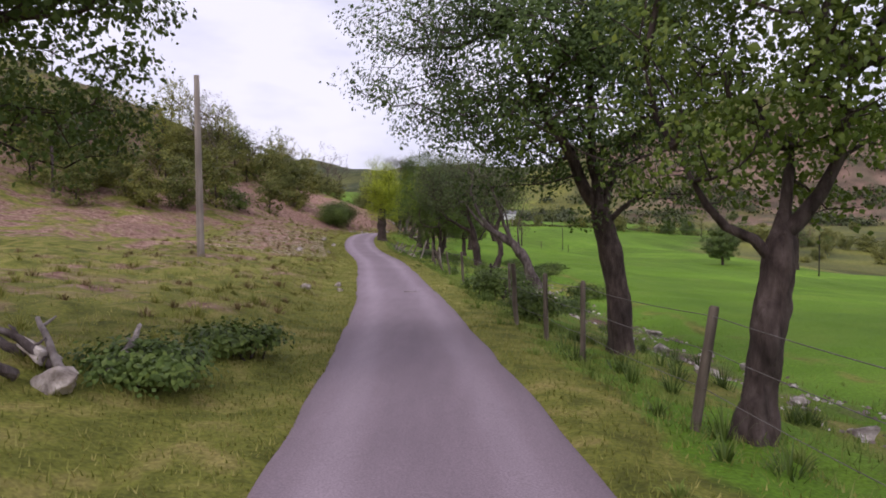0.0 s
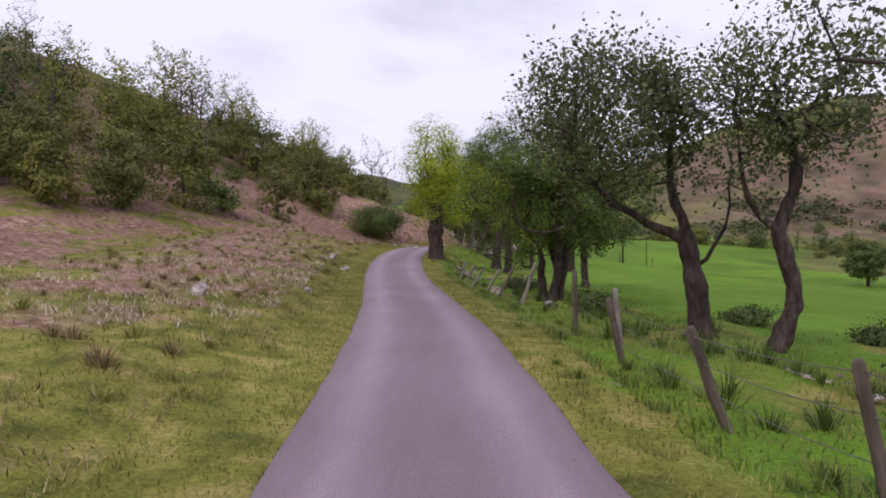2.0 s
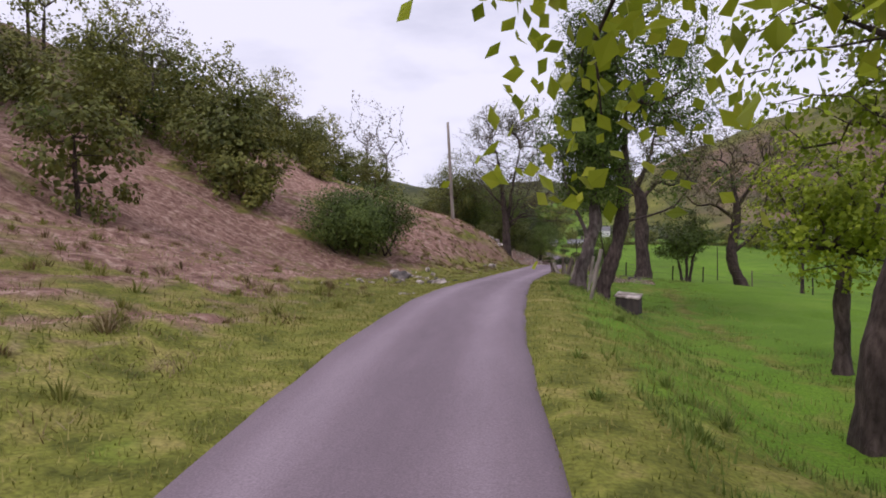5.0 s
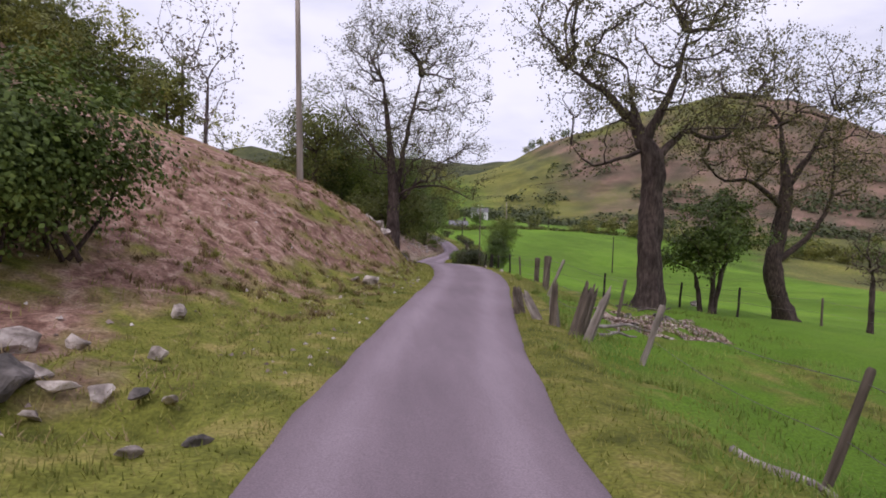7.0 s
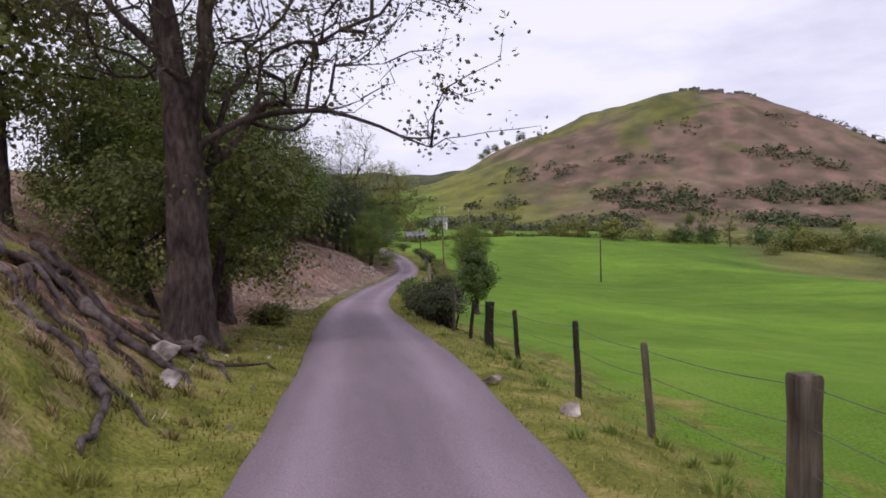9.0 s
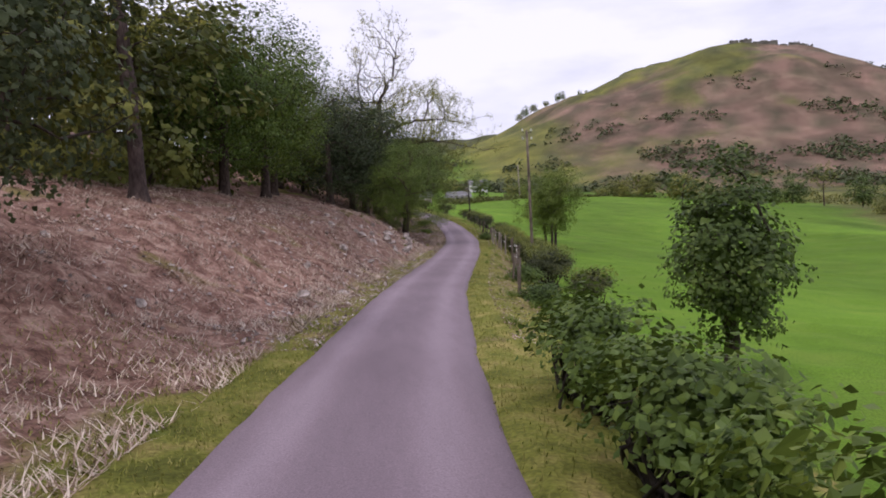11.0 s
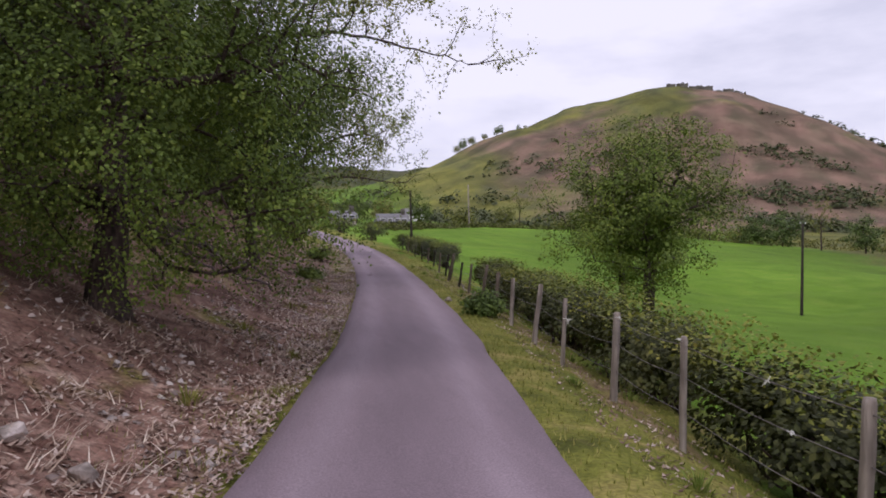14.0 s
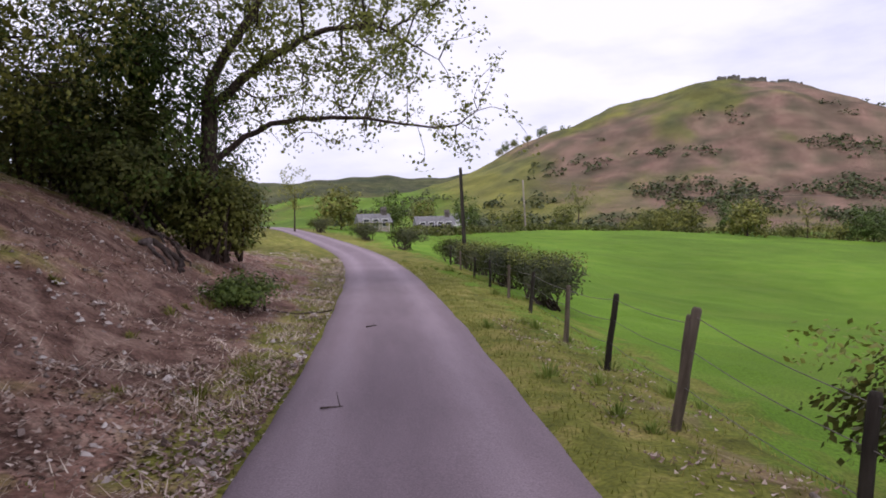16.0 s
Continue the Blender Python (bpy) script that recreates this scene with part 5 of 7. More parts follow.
tree("oak_tree", "tall dark-trunked tree with sparse spring leaves", 1.1, 108.7, 13.5, 0.36, 5.8, M_LEAF_BUD, seed=21, crown_low=0.36, tips=760, per_tip=24, leaf=0.1, scatter=0.34, wander=0.18, bark=M_BARK, flare=1.5, burr=1.5, shift=(-0.4, 0),
     bole=[(0, 0, 0), (0.05, 0, 2.0), (0.02, 0, 4.0), (-0.05, 0, 5.2), (-0.6, 0.1, 6.3), (-1.0, 0.1, 8.2)],
     limbs=[[(0.02, 0, 5.0), (0.6, 0, 5.7), (1.2, 0, 6.2), (1.9, 0.1, 6.0), (2.8, 0.2, 6.2), (3.4, 0.2, 7.4)], [(-0.2, 0, 5.6), (-0.75, -0.1, 5.3), (-1.5, -0.2, 5.0), (-2.2, -0.2, 4.9), (-2.9, -0.3, 5.5)], [(-0.6, 0.1, 6.3), (-1.6, 0.2, 7.3), (-3.0, 0.3, 8.2)], [(-0.3, 0, 5.8), (0.4, -0.3, 7.4), (0.9, -0.4, 9.4)]])
tree("hawthorn_bush_tree", "small hawthorn with dense green crown", 4.3, 111.0, 4.9, 0.12, 1.8, M_LEAF, seed=22, fork=0.25, crown_low=0.3, tips=150, per_tip=57, leaf=0.12, scatter=0.3, stems=3, stem_gap=0.25)
tree("oak_tree", "old leaning oak with twisted limbs over the pasture", 8.4, 112.6, 12.0, 0.33, 5.2, M_LEAF_BUD, seed=23, crown_low=0.34, tips=600, per_tip=24, leaf=0.1, scatter=0.34, wander=0.18, bark=M_BARK_DARK, burr=1.6,
     bole=[(0, 0, 0), (-0.5, 0, 1.2), (-0.7, 0, 2.6), (-0.3, 0, 5.0), (-0.7, 0, 8.0)], limbs=[[(-0.6, 0, 2.4), (0.6, 0, 3.4), (1.5, 0, 4.8), (1.6, 0, 7.4)], [(-0.4, 0, 4.6), (-1.7, 0.1, 5.6), (-3.0, 0.2, 5.7), (-3.8, 0.2, 6.6)], [(-0.35, 0, 5.4), (0.5, -0.2, 6.8), (1.4, -0.2, 8.6)]])
tree("thorn_tree", "small bare thorn tree beside the old oak", 12.6, 113.5, 5.4, 0.12, 1.8, M_LEAF_BROWN, seed=24, fork=0.3, crown_low=0.3, tips=80, per_tip=12, leaf=0.1, scatter=0.25, wander=0.25)
tree("lone_tree", "round-crowned green tree standing behind the hedge", 10.5, 200.4, 8.4, 0.15, 2.9, M_LEAF_FRESH, seed=25, fork=0.25, crown_low=0.08, tips=360, per_tip=130, leaf=0.088, scatter=0.4, hollow=0.35, ragged=0.35, stems=3, stem_gap=0.4, core=6)
tree("field_tree", "round green tree standing alone in the pasture", 60, 152, 8.6, 0.25, 4.8, M_LEAF, seed=26, fork=0.25, crown_low=0.08, tips=200, per_tip=44, leaf=0.3, scatter=0.45)
tree("field_tree", "bare-limbed tree standing in the far pasture", 74, 148, 13, 0.3, 4.5, M_LEAF_BROWN, seed=27, fork=0.35, crown_low=0.3, tips=160, per_tip=10, leaf=0.2, scatter=0.4)
tree("ash_tree", "tall half-leafed tree standing behind the pollard", -1.6, 70.5, 9.0, 0.2, 3.2, M_LEAF_LIME, seed=28, fork=0.32, crown_low=0.22, tips=260, per_tip=34, leaf=0.115, scatter=0.34, bark=M_BARK_DARK)
tree("ash_tree", "slender bare ash in the pasture corner", 3.0, 78.0, 11.0, 0.2, 3.4, M_LEAF_BROWN, seed=29, fork=0.32, crown_low=0.28, tips=330, per_tip=8, leaf=0.11, scatter=0.3, bark=M_BARK_DARK)
tree("hawthorn_tree", "green hawthorn at the pasture edge", 1.8, 59.5, 5.6, 0.16, 2.6, M_LEAF, seed=30, fork=0.28, crown_low=0.2, tips=220, per_tip=44, leaf=0.115, scatter=0.32, bark=M_BARK_DARK)

# ---- trees and bushes on the left bank, as it is driven ----
bush("bramble_bush", "large dense dark-green bush on the bracken bank", -14.3, 97.2, 3.3, 2.8, 3.5, M_LEAF, seed=31, n=26000, leaf=0.11, hollow=0.6, ragged=0.55)
tree("ash_tree", "tall bare-topped tree with thin spring leaves", -7.6, 122.6, 16.0, 0.31, 5.4, M_LEAF_BUD, seed=32, crown_low=0.26, shift=(0.6, 0), tips=720, per_tip=24, leaf=0.1, scatter=0.34, wander=0.14, bark=M_BARK, flare=1.7, burr=1.6,
     bole=[(0, 0, 0), (0.05, 0, 1.8), (0, 0, 3.6), (-0.3, 0, 6.3), (-0.7, 0, 9.2)], limbs=[[(0, 0, 3.4), (0.4, 0, 5.0), (0.7, 0, 7.0), (1.3, 0, 9.6)], [(0.03, 0, 3.2), (1.2, -0.3, 3.8), (2.6, -0.6, 3.8), (4.1, -0.8, 3.2)], [(-0.15, 0, 4.8), (-1.2, 0.2, 5.8), (-2.2, 0.3, 7.2)]])
tree("ash_tree", "low-limbed ash reaching out over the lane", -7.75, 122.95, 8.0, 0.13, 4.8, M_LEAF_BUD, seed=151, lean=(0.4, 0), fork=0.2, crown_low=0.46, shift=(1.2, -1.0), tips=260, per_tip=14, leaf=0.09, scatter=0.32, wander=0.2, sag=0.06)
tree("holly_tree", "bushy green understorey tree on exposed roots", -8.3, 124.8, 5.0, 0.12, 2.6, M_LEAF_WOOD, seed=33, fork=0.25, crown_low=0.1, tips=220, per_tip=95, leaf=0.09, scatter=0.36, stems=2, stem_gap=0.6, boxy=True)
tree("holly_tree", "dense green tree on the woodland bank", -12.6, 134.0, 7.5, 0.18, 3.2, M_LEAF_OLIVE, seed=34, fork=0.25, crown_low=0.12, tips=220, per_tip=58, leaf=0.12, scatter=0.5, boxy=True, core=8)
tree("holly_tree", "broad dark tree standing on the grassy bank", -8.0, 128.3, 7.5, 0.2, 3.2, M_LEAF_FRESH, seed=141, fork=0.26, crown_low=0.3, tips=330, per_tip=95, leaf=0.07, scatter=0.36, bark=M_BARK_DARK, boxy=True)
tree("holly_tree", "dark leafy tree on the bank edge", -10.8, 131.0, 8.0, 0.2, 3.2, M_LEAF, seed=142, fork=0.26, crown_low=0.08, tips=280, per_tip=58, leaf=0.12, scatter=0.5, bark=M_BARK_DARK, boxy=True, core=8)
tree("holly_tree", "bright green leafy tree over the bank", -9.6, 136.5, 6.0, 0.16, 2.8, M_LEAF_FRESH, seed=143, fork=0.26, crown_low=0.08, tips=260, per_tip=41, leaf=0.11, scatter=0.46, bark=M_BARK_DARK, boxy=True)
tree("ash_tree", "tall twiggy tree behind the bank wood", -12.0, 126.0, 8.0, 0.16, 3.6, M_LEAF_WOOD, seed=144, fork=0.26, crown_low=0.15, tips=200, per_tip=40, leaf=0.13, scatter=0.4, bark=M_BARK_DARK)
tree("yew_tree", "dark evergreen tree on the bank top", -9.6, 148.5, 7.0, 0.2, 2.8, M_LEAF_DARK, seed=35, fork=0.25, crown_low=0.12, tips=220, per_tip=58, leaf=0.12, scatter=0.5, bark=M_BARK_DARK, boxy=True, core=3)
tree("ash_tree", "bare spring tree rising behind the bank", -11.0, 160.0, 12.0, 0.2, 4.0, M_LEAF_SPRING, seed=36, fork=0.32, crown_low=0.3, tips=170, per_tip=24, leaf=0.115, scatter=0.36)
tree("oak_tree", "spreading green oak on the bank top", -10.6, 169.3, 8.5, 0.2, 4.2, M_LEAF_FRESH, seed=37, fork=0.25, crown_low=0.12, tips=320, per_tip=62, leaf=0.125, scatter=0.46, bark=M_BARK_DARK, boxy=True, core=8)
tree("oak_tree", "dense green tree among the bank-top wood", -9.9, 175.4, 9.0, 0.2, 4.0, M_LEAF_FRESH, seed=38, fork=0.25, crown_low=0.1, tips=320, per_tip=62, leaf=0.125, scatter=0.46, bark=M_BARK_DARK, boxy=True, core=8)
tree("holly_tree", "very dark holly tree above the lane", -7.6, 187.5, 10.5, 0.22, 3.4, M_LEAF_DARK, seed=39, fork=0.25, crown_low=-0.1, tips=280, per_tip=40, leaf=0.12, scatter=0.5, bark=M_BARK_DARK, boxy=True, core=1)
tree("holly_tree", "dark twiggy holly tree beside the lane bank", -5.4, 193.0, 11.5, 0.22, 3.5, M_LEAF_DARK, seed=40, fork=0.25, crown_low=-0.06, tips=280, per_tip=40, leaf=0.12, scatter=0.5, bark=M_BARK_DARK, boxy=True, core=1)
tree("yew_tree", "broad drooping green tree overhanging the lane verge", -2.6, 188.0, 7.0, 0.2, 3.9, M_LEAF_FRESH, seed=41, lean=(0.3, 0), fork=0.25, crown_low=-0.08, tips=470, per_tip=215, leaf=0.05, scatter=0.42, bark=M_BARK_DARK, hollow=0.5, ragged=0.42, core=8)
tree("ash_tree", "tall spring tree with pale new leaves over the lane", -5.6, 203.4, 12.0, 0.24, 4.6, M_LEAF_SPRING, seed=42, lean=(0.5, 0), crown_low=0.4, tips=480, per_tip=24, leaf=0.11, scatter=0.36, wander=0.14, bark=M_BARK_DARK, shift=(5.4, -0.5),
     bole=[(0, 0, 0), (0.2, 0, 2.4), (0.5, 0, 5.0)], limbs=[[(0.3, 0, 3.4), (3.0, -0.5, 5.0), (6.0, -1.0, 5.6), (9.0, -1.5, 5.0), (10.6, -1.8, 4.6)], [(0.4, 0, 4.4), (3.0, 0, 7.0), (6.5, 0, 7.6), (9.5, -0.5, 7.0)]])
tree("oak_tree", "dark-trunked tree rooted in the bare earth bank", -2.1, 202.9, 9.0, 0.17, 4.4, M_LEAF, seed=43, lean=(-0.3, 0), fork=0.26, crown_low=0.24, tips=460, per_tip=86, leaf=0.1, scatter=0.46, bark=M_BARK_DARK, shift=(-0.3, 0))
tree("holly_tree", "dark evergreen tree among bank roots", -6.0, 207.5, 10.5, 0.2, 3.8, M_LEAF, seed=44, fork=0.25, crown_low=0.06, tips=240, per_tip=58, leaf=0.12, scatter=0.5, bark=M_BARK_DARK, boxy=True, core=8)
tree("oak_tree", "spreading tree with long limbs and pale new leaves", -1.7, 221.0, 11.5, 0.24, 4.6, M_LEAF_SPRING, seed=45, lean=(0.4, 0), crown_low=0.22, tips=620, per_tip=24, leaf=0.13, scatter=0.4, wander=0.16, bark=M_BARK_DARK, shift=(2.9, 0), ragged=0.5,
     bole=[(0, 0, 0), (0.2, 0, 2.5), (0.3, 0, 5.2)], limbs=[[(0.2, 0, 2.6), (2.0, 0, 3.6), (4.2, -0.2, 3.7), (6.6, -0.3, 3.4), (7.6, -0.3, 3.9)], [(0.25, 0, 4.0), (2.2, 0, 5.6), (4.5, 0, 6.3), (6.6, 0, 5.4)], [(0.3, 0, 4.8), (2.0, 0, 7.4), (3.6, 0, 9.5)]])
tree("holly_tree", "dark dense holly below the spreading tree", -3.4, 221.5, 9.5, 0.2, 3.1, M_LEAF, seed=46, fork=0.25, crown_low=-0.1, tips=360, per_tip=52, leaf=0.12, scatter=0.5, bark=M_BARK_DARK, boxy=True, ragged=0.4, core=8)
tree("holly_tree", "dark tree thick with small leaves", -5.2, 216.5, 12.5, 0.2, 3.6, M_LEAF_WOOD, seed=47, fork=0.25, crown_low=0.06, tips=420, per_tip=58, leaf=0.12, scatter=0.5, bark=M_BARK_DARK, boxy=True, core=8)


tree("oak_tree", "leafy tree overhanging the start of the lane", -5.9, 7.4, 8.0, 0.25, 3.4, M_LEAF, seed=48, shift=(0.9, 0), fork=0.3, crown_low=0.14, tips=330, per_tip=90, leaf=0.085, scatter=0.36, bark=M_BARK_DARK)

tree("yew_tree", "dense dark yew shading the leaf-strewn bank", -4.7, 197.6, 10.0, 0.22, 3.8, M_LEAF, seed=131, fork=0.25, crown_low=0.0, tips=330, per_tip=80, leaf=0.11, scatter=0.46, bark=M_BARK_DARK, boxy=True, core=8)
tree("yew_tree", "dark dense yew on the steep wooded bank", -8.5, 203.0, 11.0, 0.22, 4.0, M_LEAF_DARK, seed=132, fork=0.25, crown_low=0.02, tips=300, per_tip=58, leaf=0.12, scatter=0.5, bark=M_BARK_DARK, boxy=True, core=8)
tree("holly_tree", "olive-leaved tree above the bracken bank", -9.0, 211.5, 10.5, 0.2, 3.8, M_LEAF_WOOD, seed=133, fork=0.25, crown_low=0.02, tips=280, per_tip=58, leaf=0.12, scatter=0.5, bark=M_BARK_DARK, boxy=True, core=8)
tree("holly_tree", "dark green tree crowding the bank top", -10.4, 181.5, 8.0, 0.2, 3.4, M_LEAF_FRESH, seed=134, fork=0.25, crown_low=0.12, tips=280, per_tip=58, leaf=0.12, scatter=0.5, bark=M_BARK_DARK, boxy=True, core=8)
tree("holly_tree", "dark leafy tree behind the drooping yew", -6.2, 189.8, 8.0, 0.2, 3.2, M_LEAF_DARK, seed=135, fork=0.25, crown_low=0.02, tips=320, per_tip=70, leaf=0.11, scatter=0.46, bark=M_BARK_DARK, boxy=True, core=2)
tree("oak_tree", "tall leafy oak behind the bank trees", -11.5, 191.0, 11.0, 0.24, 4.0, M_LEAF_OLIVE, seed=136, fork=0.28, crown_low=0.2, tips=280, per_tip=46, leaf=0.14, scatter=0.42, bark=M_BARK_DARK)
tree("ash_tree", "bare-twigged ash rising over the dark bushes", -4.2, 197.0, 17.5, 0.2, 4.0, M_LEAF_SPRING, seed=137, fork=0.34, crown_low=0.3, tips=460, per_tip=12, leaf=0.11, scatter=0.32, bark=M_BARK_DARK)


for bx, by, rx, h, n, sd in [(-1.6, 221.5, 1.8, 3.2, 13000, 801), (-3.6, 220.5, 2.2, 3.6, 15000, 802), (-5.8, 221.5, 2.4, 4.0, 15000, 803)]:
    bush("holly_bush", "dense dark holly crowding the wooded bank", bx, by, rx, rx, h, M_LEAF_WOOD if sd == 801 else M_LEAF_OLIVE, seed=sd, n=int(n * 0.7), leaf=0.125, stems=20, group="bank hollies", ragged=0.6, hollow=0.45)

# ---- the wood on the hillside: a few kinds of tree, repeated ----
def grow_wood():
    kinds = []
    for k, (lab, cat, leaves, h, sp, per, tips, low, size) in enumerate([
            ("leafy olive-green woodland tree on the hillside", "tree", M_LEAF_WOOD, 7.0, 3.3, 46, 34, -0.15, 0.46),
            ("dark green woodland tree on the hillside", "tree", M_LEAF, 7.6, 3.4, 46, 34, -0.15, 0.46),
            ("budding brown woodland tree on the hillside", "tree", M_LEAF_SPRING, 9.5, 3.2, 10, 70, 0.25, 0.28),
            ("bare grey-brown tree on the hillside", "tree", M_LEAF_BROWN, 10.5, 3.2, 4, 80, 0.3, 0.24),
            ("low green thorn bush on the hillside", "bush", M_LEAF_WOOD, 3.4, 2.6, 30, 26, -0.4, 0.42),
            ("leafy olive-green tree at the edge of the hillside wood", "tree", M_LEAF_WOOD, 7.0, 3.3, 74, 50, -0.15, 0.26),
            ("dark green tree at the edge of the hillside wood", "tree", M_LEAF_WOOD, 7.6, 3.4, 74, 50, -0.12, 0.26),
            ("low green thorn bush at the edge of the wood", "bush", M_LEAF_FRESH, 3.4, 2.6, 56, 34, -0.3, 0.22)]):
        kinds.append(tree("woodland_tree", lab, -60 - 6 * k, 60, h, 0.115, sp, leaves, seed=60 + k, fork=0.3, crown_low=low, tips=tips, per_tip=per, leaf=size, scatter=0.5 if k in (2, 3) else 0.95 if k < 5 else 0.62,
                          category=cat, step=2.2, hollow=0.5, ragged=0.3 if k < 5 else 0.5, group="hillside wood", bark=M_BARK_GREY if k == 3 else M_BARK_DARK))
    g = np.random.RandomState(77)

    def plant(k, x, y, s):
        m = pose(x, y, float(ground_z(x, y)) - 0.1, 0, 0, g.uniform(0, 360)) @ Matrix.Diagonal((s * g.uniform(0.85, 1.15), s * g.uniform(0.85, 1.15), s, 1))
        copy_thing(kinds[k], m)

    # edge of the wood above the rough field
    for x, y, k, s in [(-31, 60, 1, 0.62), (-27, 64, 0, 0.72), (-24.5, 67, 0, 0.82), (-23, 72, 1, 0.86), (-21.5, 75, 7, 0.8), (-28, 72, 1, 0.9), (-33, 66, 0, 0.8), (-36, 62, 1, 0.8), (-29.5, 66, 6, 0.7), (-20.5, 84, 6, 0.75), (-22, 98, 0, 0.85), (-25, 101, 1, 0.8),
                       (-27, 85, 3, 0.95), (-30, 88, 3, 1.0), (-33, 84, 2, 0.9), (-36, 78, 3, 0.9), (-34, 62, 3, 1.0), (-38, 66, 2, 1.0), (-25, 80, 4, 0.9), (-21, 97.5, 1, 0.9), (-19.8, 97, 0, 0.75), (-17.5, 117, 1, 0.45), (-19.5, 122, 1, 0.55), (-20.5, 112, 0, 0.5), (-23, 118, 1, 0.6)]:
        plant({0: 5, 1: 6, 4: 7}.get(k, k), x, y, s)
    n = 0
    while n < 120:
        y, d = (g.uniform(58, 150) if n < 130 else g.uniform(58, 250)), 14 + (55 if n < 130 else 85) * g.uniform() ** 1.25
        x = float(lane_x(y)) - d
        if (y < 68 and d < 44) or (y < 120 and d < 19 + max(0, 92 - y) * 0.25) or (y > 120 and d < 11):
            continue
        if float(ground_z(x, y)) - float(lane_z(y)) > 15 and g.uniform() < 0.88:
            continue
        k = int(g.choice(5, p=[0.34, 0.22, 0.17, 0.1, 0.17]))
        if d < 27 and y < 150:
            k = {0: 5, 1: 6, 4: 7}.get(k, k)
        plant(k, x, y, g.uniform(0.7, 1.05) if k in (2, 3) else g.uniform(0.45, 0.78))
        n += 1
    # bank-top trees closing the wood behind the lane
    for y in (163, 168, 172.5, 177, 181):
        plant(6 if y > 170 else 5, float(lane_x(y)) - g.uniform(14.5, 18), float(y), g.uniform(1.0, 1.3))
    for x, y in ((-12.5, 164.5), (-13.5, 169), (-12.6, 173), (-14.5, 160)):
        plant(6, x, y, 1.2)
    for y in np.arange(188, 236, 5.2):
        plant(int(g.choice([0, 1, 1])), float(lane_x(y)) - g.uniform(11.5, 16), float(y), g.uniform(0.8, 1.1))
    # along the foot of the castle hill and the far field edges
    n = 0
    while n < 18:
        p, dep = g.uniform(-60, 420), g.uniform(250, 470)
        if p < 140 and dep < 330:
            continue
        c, s = math.cos(HILL_TURN), math.sin(HILL_TURN)
        x, y = HILL_EYE[0] + c * p - s * dep, HILL_EYE[1] + s * p + c * dep
        plant(g.choice(5, p=[0.3, 0.35, 0.1, 0.05, 0.2]), x, y, g.uniform(0.8, 1.5))
        n += 1
    # a few wind-bent trees along the skyline of the castle hill
    for p, dep, sc in ((82, 985, 1.9), (92, 990, 2.3), (104, 985, 2.0), (122, 990, 1.5), (138, 985, 1.7), (146, 990, 1.9), (171, 988, 1.6), (181, 990, 1.3), (604, 985, 1.9), (616, 985, 1.3)):
        c, s = math.cos(HILL_TURN), math.sin(HILL_TURN)
        plant(int(g.choice([0, 1])), HILL_EYE[0] + c * p - s * dep, HILL_EYE[1] + s * p + c * dep, sc)
    # the wooded stream line beyond the pasture
    for f in np.linspace(0, 1, 44):
        x, y = 60 + 190 * f + g.uniform(-6, 6), 366 - 110 * f + g.uniform(-12, 12)
        plant(g.choice(5, p=[0.4, 0.3, 0.12, 0.03, 0.15]), x, y, g.uniform(0.9, 1.5))
    for _ in range(22):
        plant(int(g.choice([0, 1, 4])), g.uniform(112, 190), g.uniform(225, 330), g.uniform(0.8, 1.3))
    for x, y, k, s in [(-6, 246, 1, 0.8), (-8, 254, 0, 0.9), (-11, 262, 1, 0.9), (-16, 275, 0, 1.0), (-5, 285, 2, 0.9), (0, 300, 0, 1.0), (8, 320, 1, 0.9), (-22, 300, 1, 1.1), (14, 330, 0, 0.9), (24, 345, 1, 1.0), (36, 352, 4, 1.4), (48, 356, 0, 1.0)]:
        plant(k, x, y, s)


grow_wood()


def hill_scrub():
    """Dark thorn scrub scattered over the castle hill, too far off to count."""
    g = np.random.RandomState(88)
    cs = []
    c, s = math.cos(HILL_TURN), math.sin(HILL_TURN)
    while len(cs) < 1500:
        p, dep = g.uniform(-80, 900), g.uniform(420, 800)
        x, y = HILL_EYE[0] + c * p - s * dep, HILL_EYE[1] + s * p + c * dep
        low = 1 - (dep - 420) / 580
        if g.uniform() > low ** 2.4 * np.clip(-0.7 + 2.6 * float(wave(x, y, 130, 41)) + 1.0 * low * low, 0, 1):
            continue
        cs.append((x, y, float(ground_z(x, y)), g.uniform(5.0, 12.0) * (0.55 + 0.55 * low)))
    cs = np.array(cs)
    v = np.repeat(cs[:, :3], 20, axis=0)
    r = np.repeat(cs[:, 3], 20)[:, None]
    d = g.normal(size=v.shape)
    d /= np.linalg.norm(d, axis=1, keepdims=True)
    d[:, 2] = np.abs(d[:, 2])
    v = v + d * r * g.uniform(0.5, 1, (len(v), 1)) * (1, 1, 0.85)
    vv, q = leaf_quads(g, v, 3.4, heart=np.repeat(cs[:, :3], 20, axis=0) - (0, 0, 2))
    tagged(new("hillside_scrub", mesh_of("hillside_scrub", vv, q, None, M_LEAF_SCRUB)), "dark thorn scrub scattered over the far hillside", "scrub", kind="stuff")


hill_scrub()


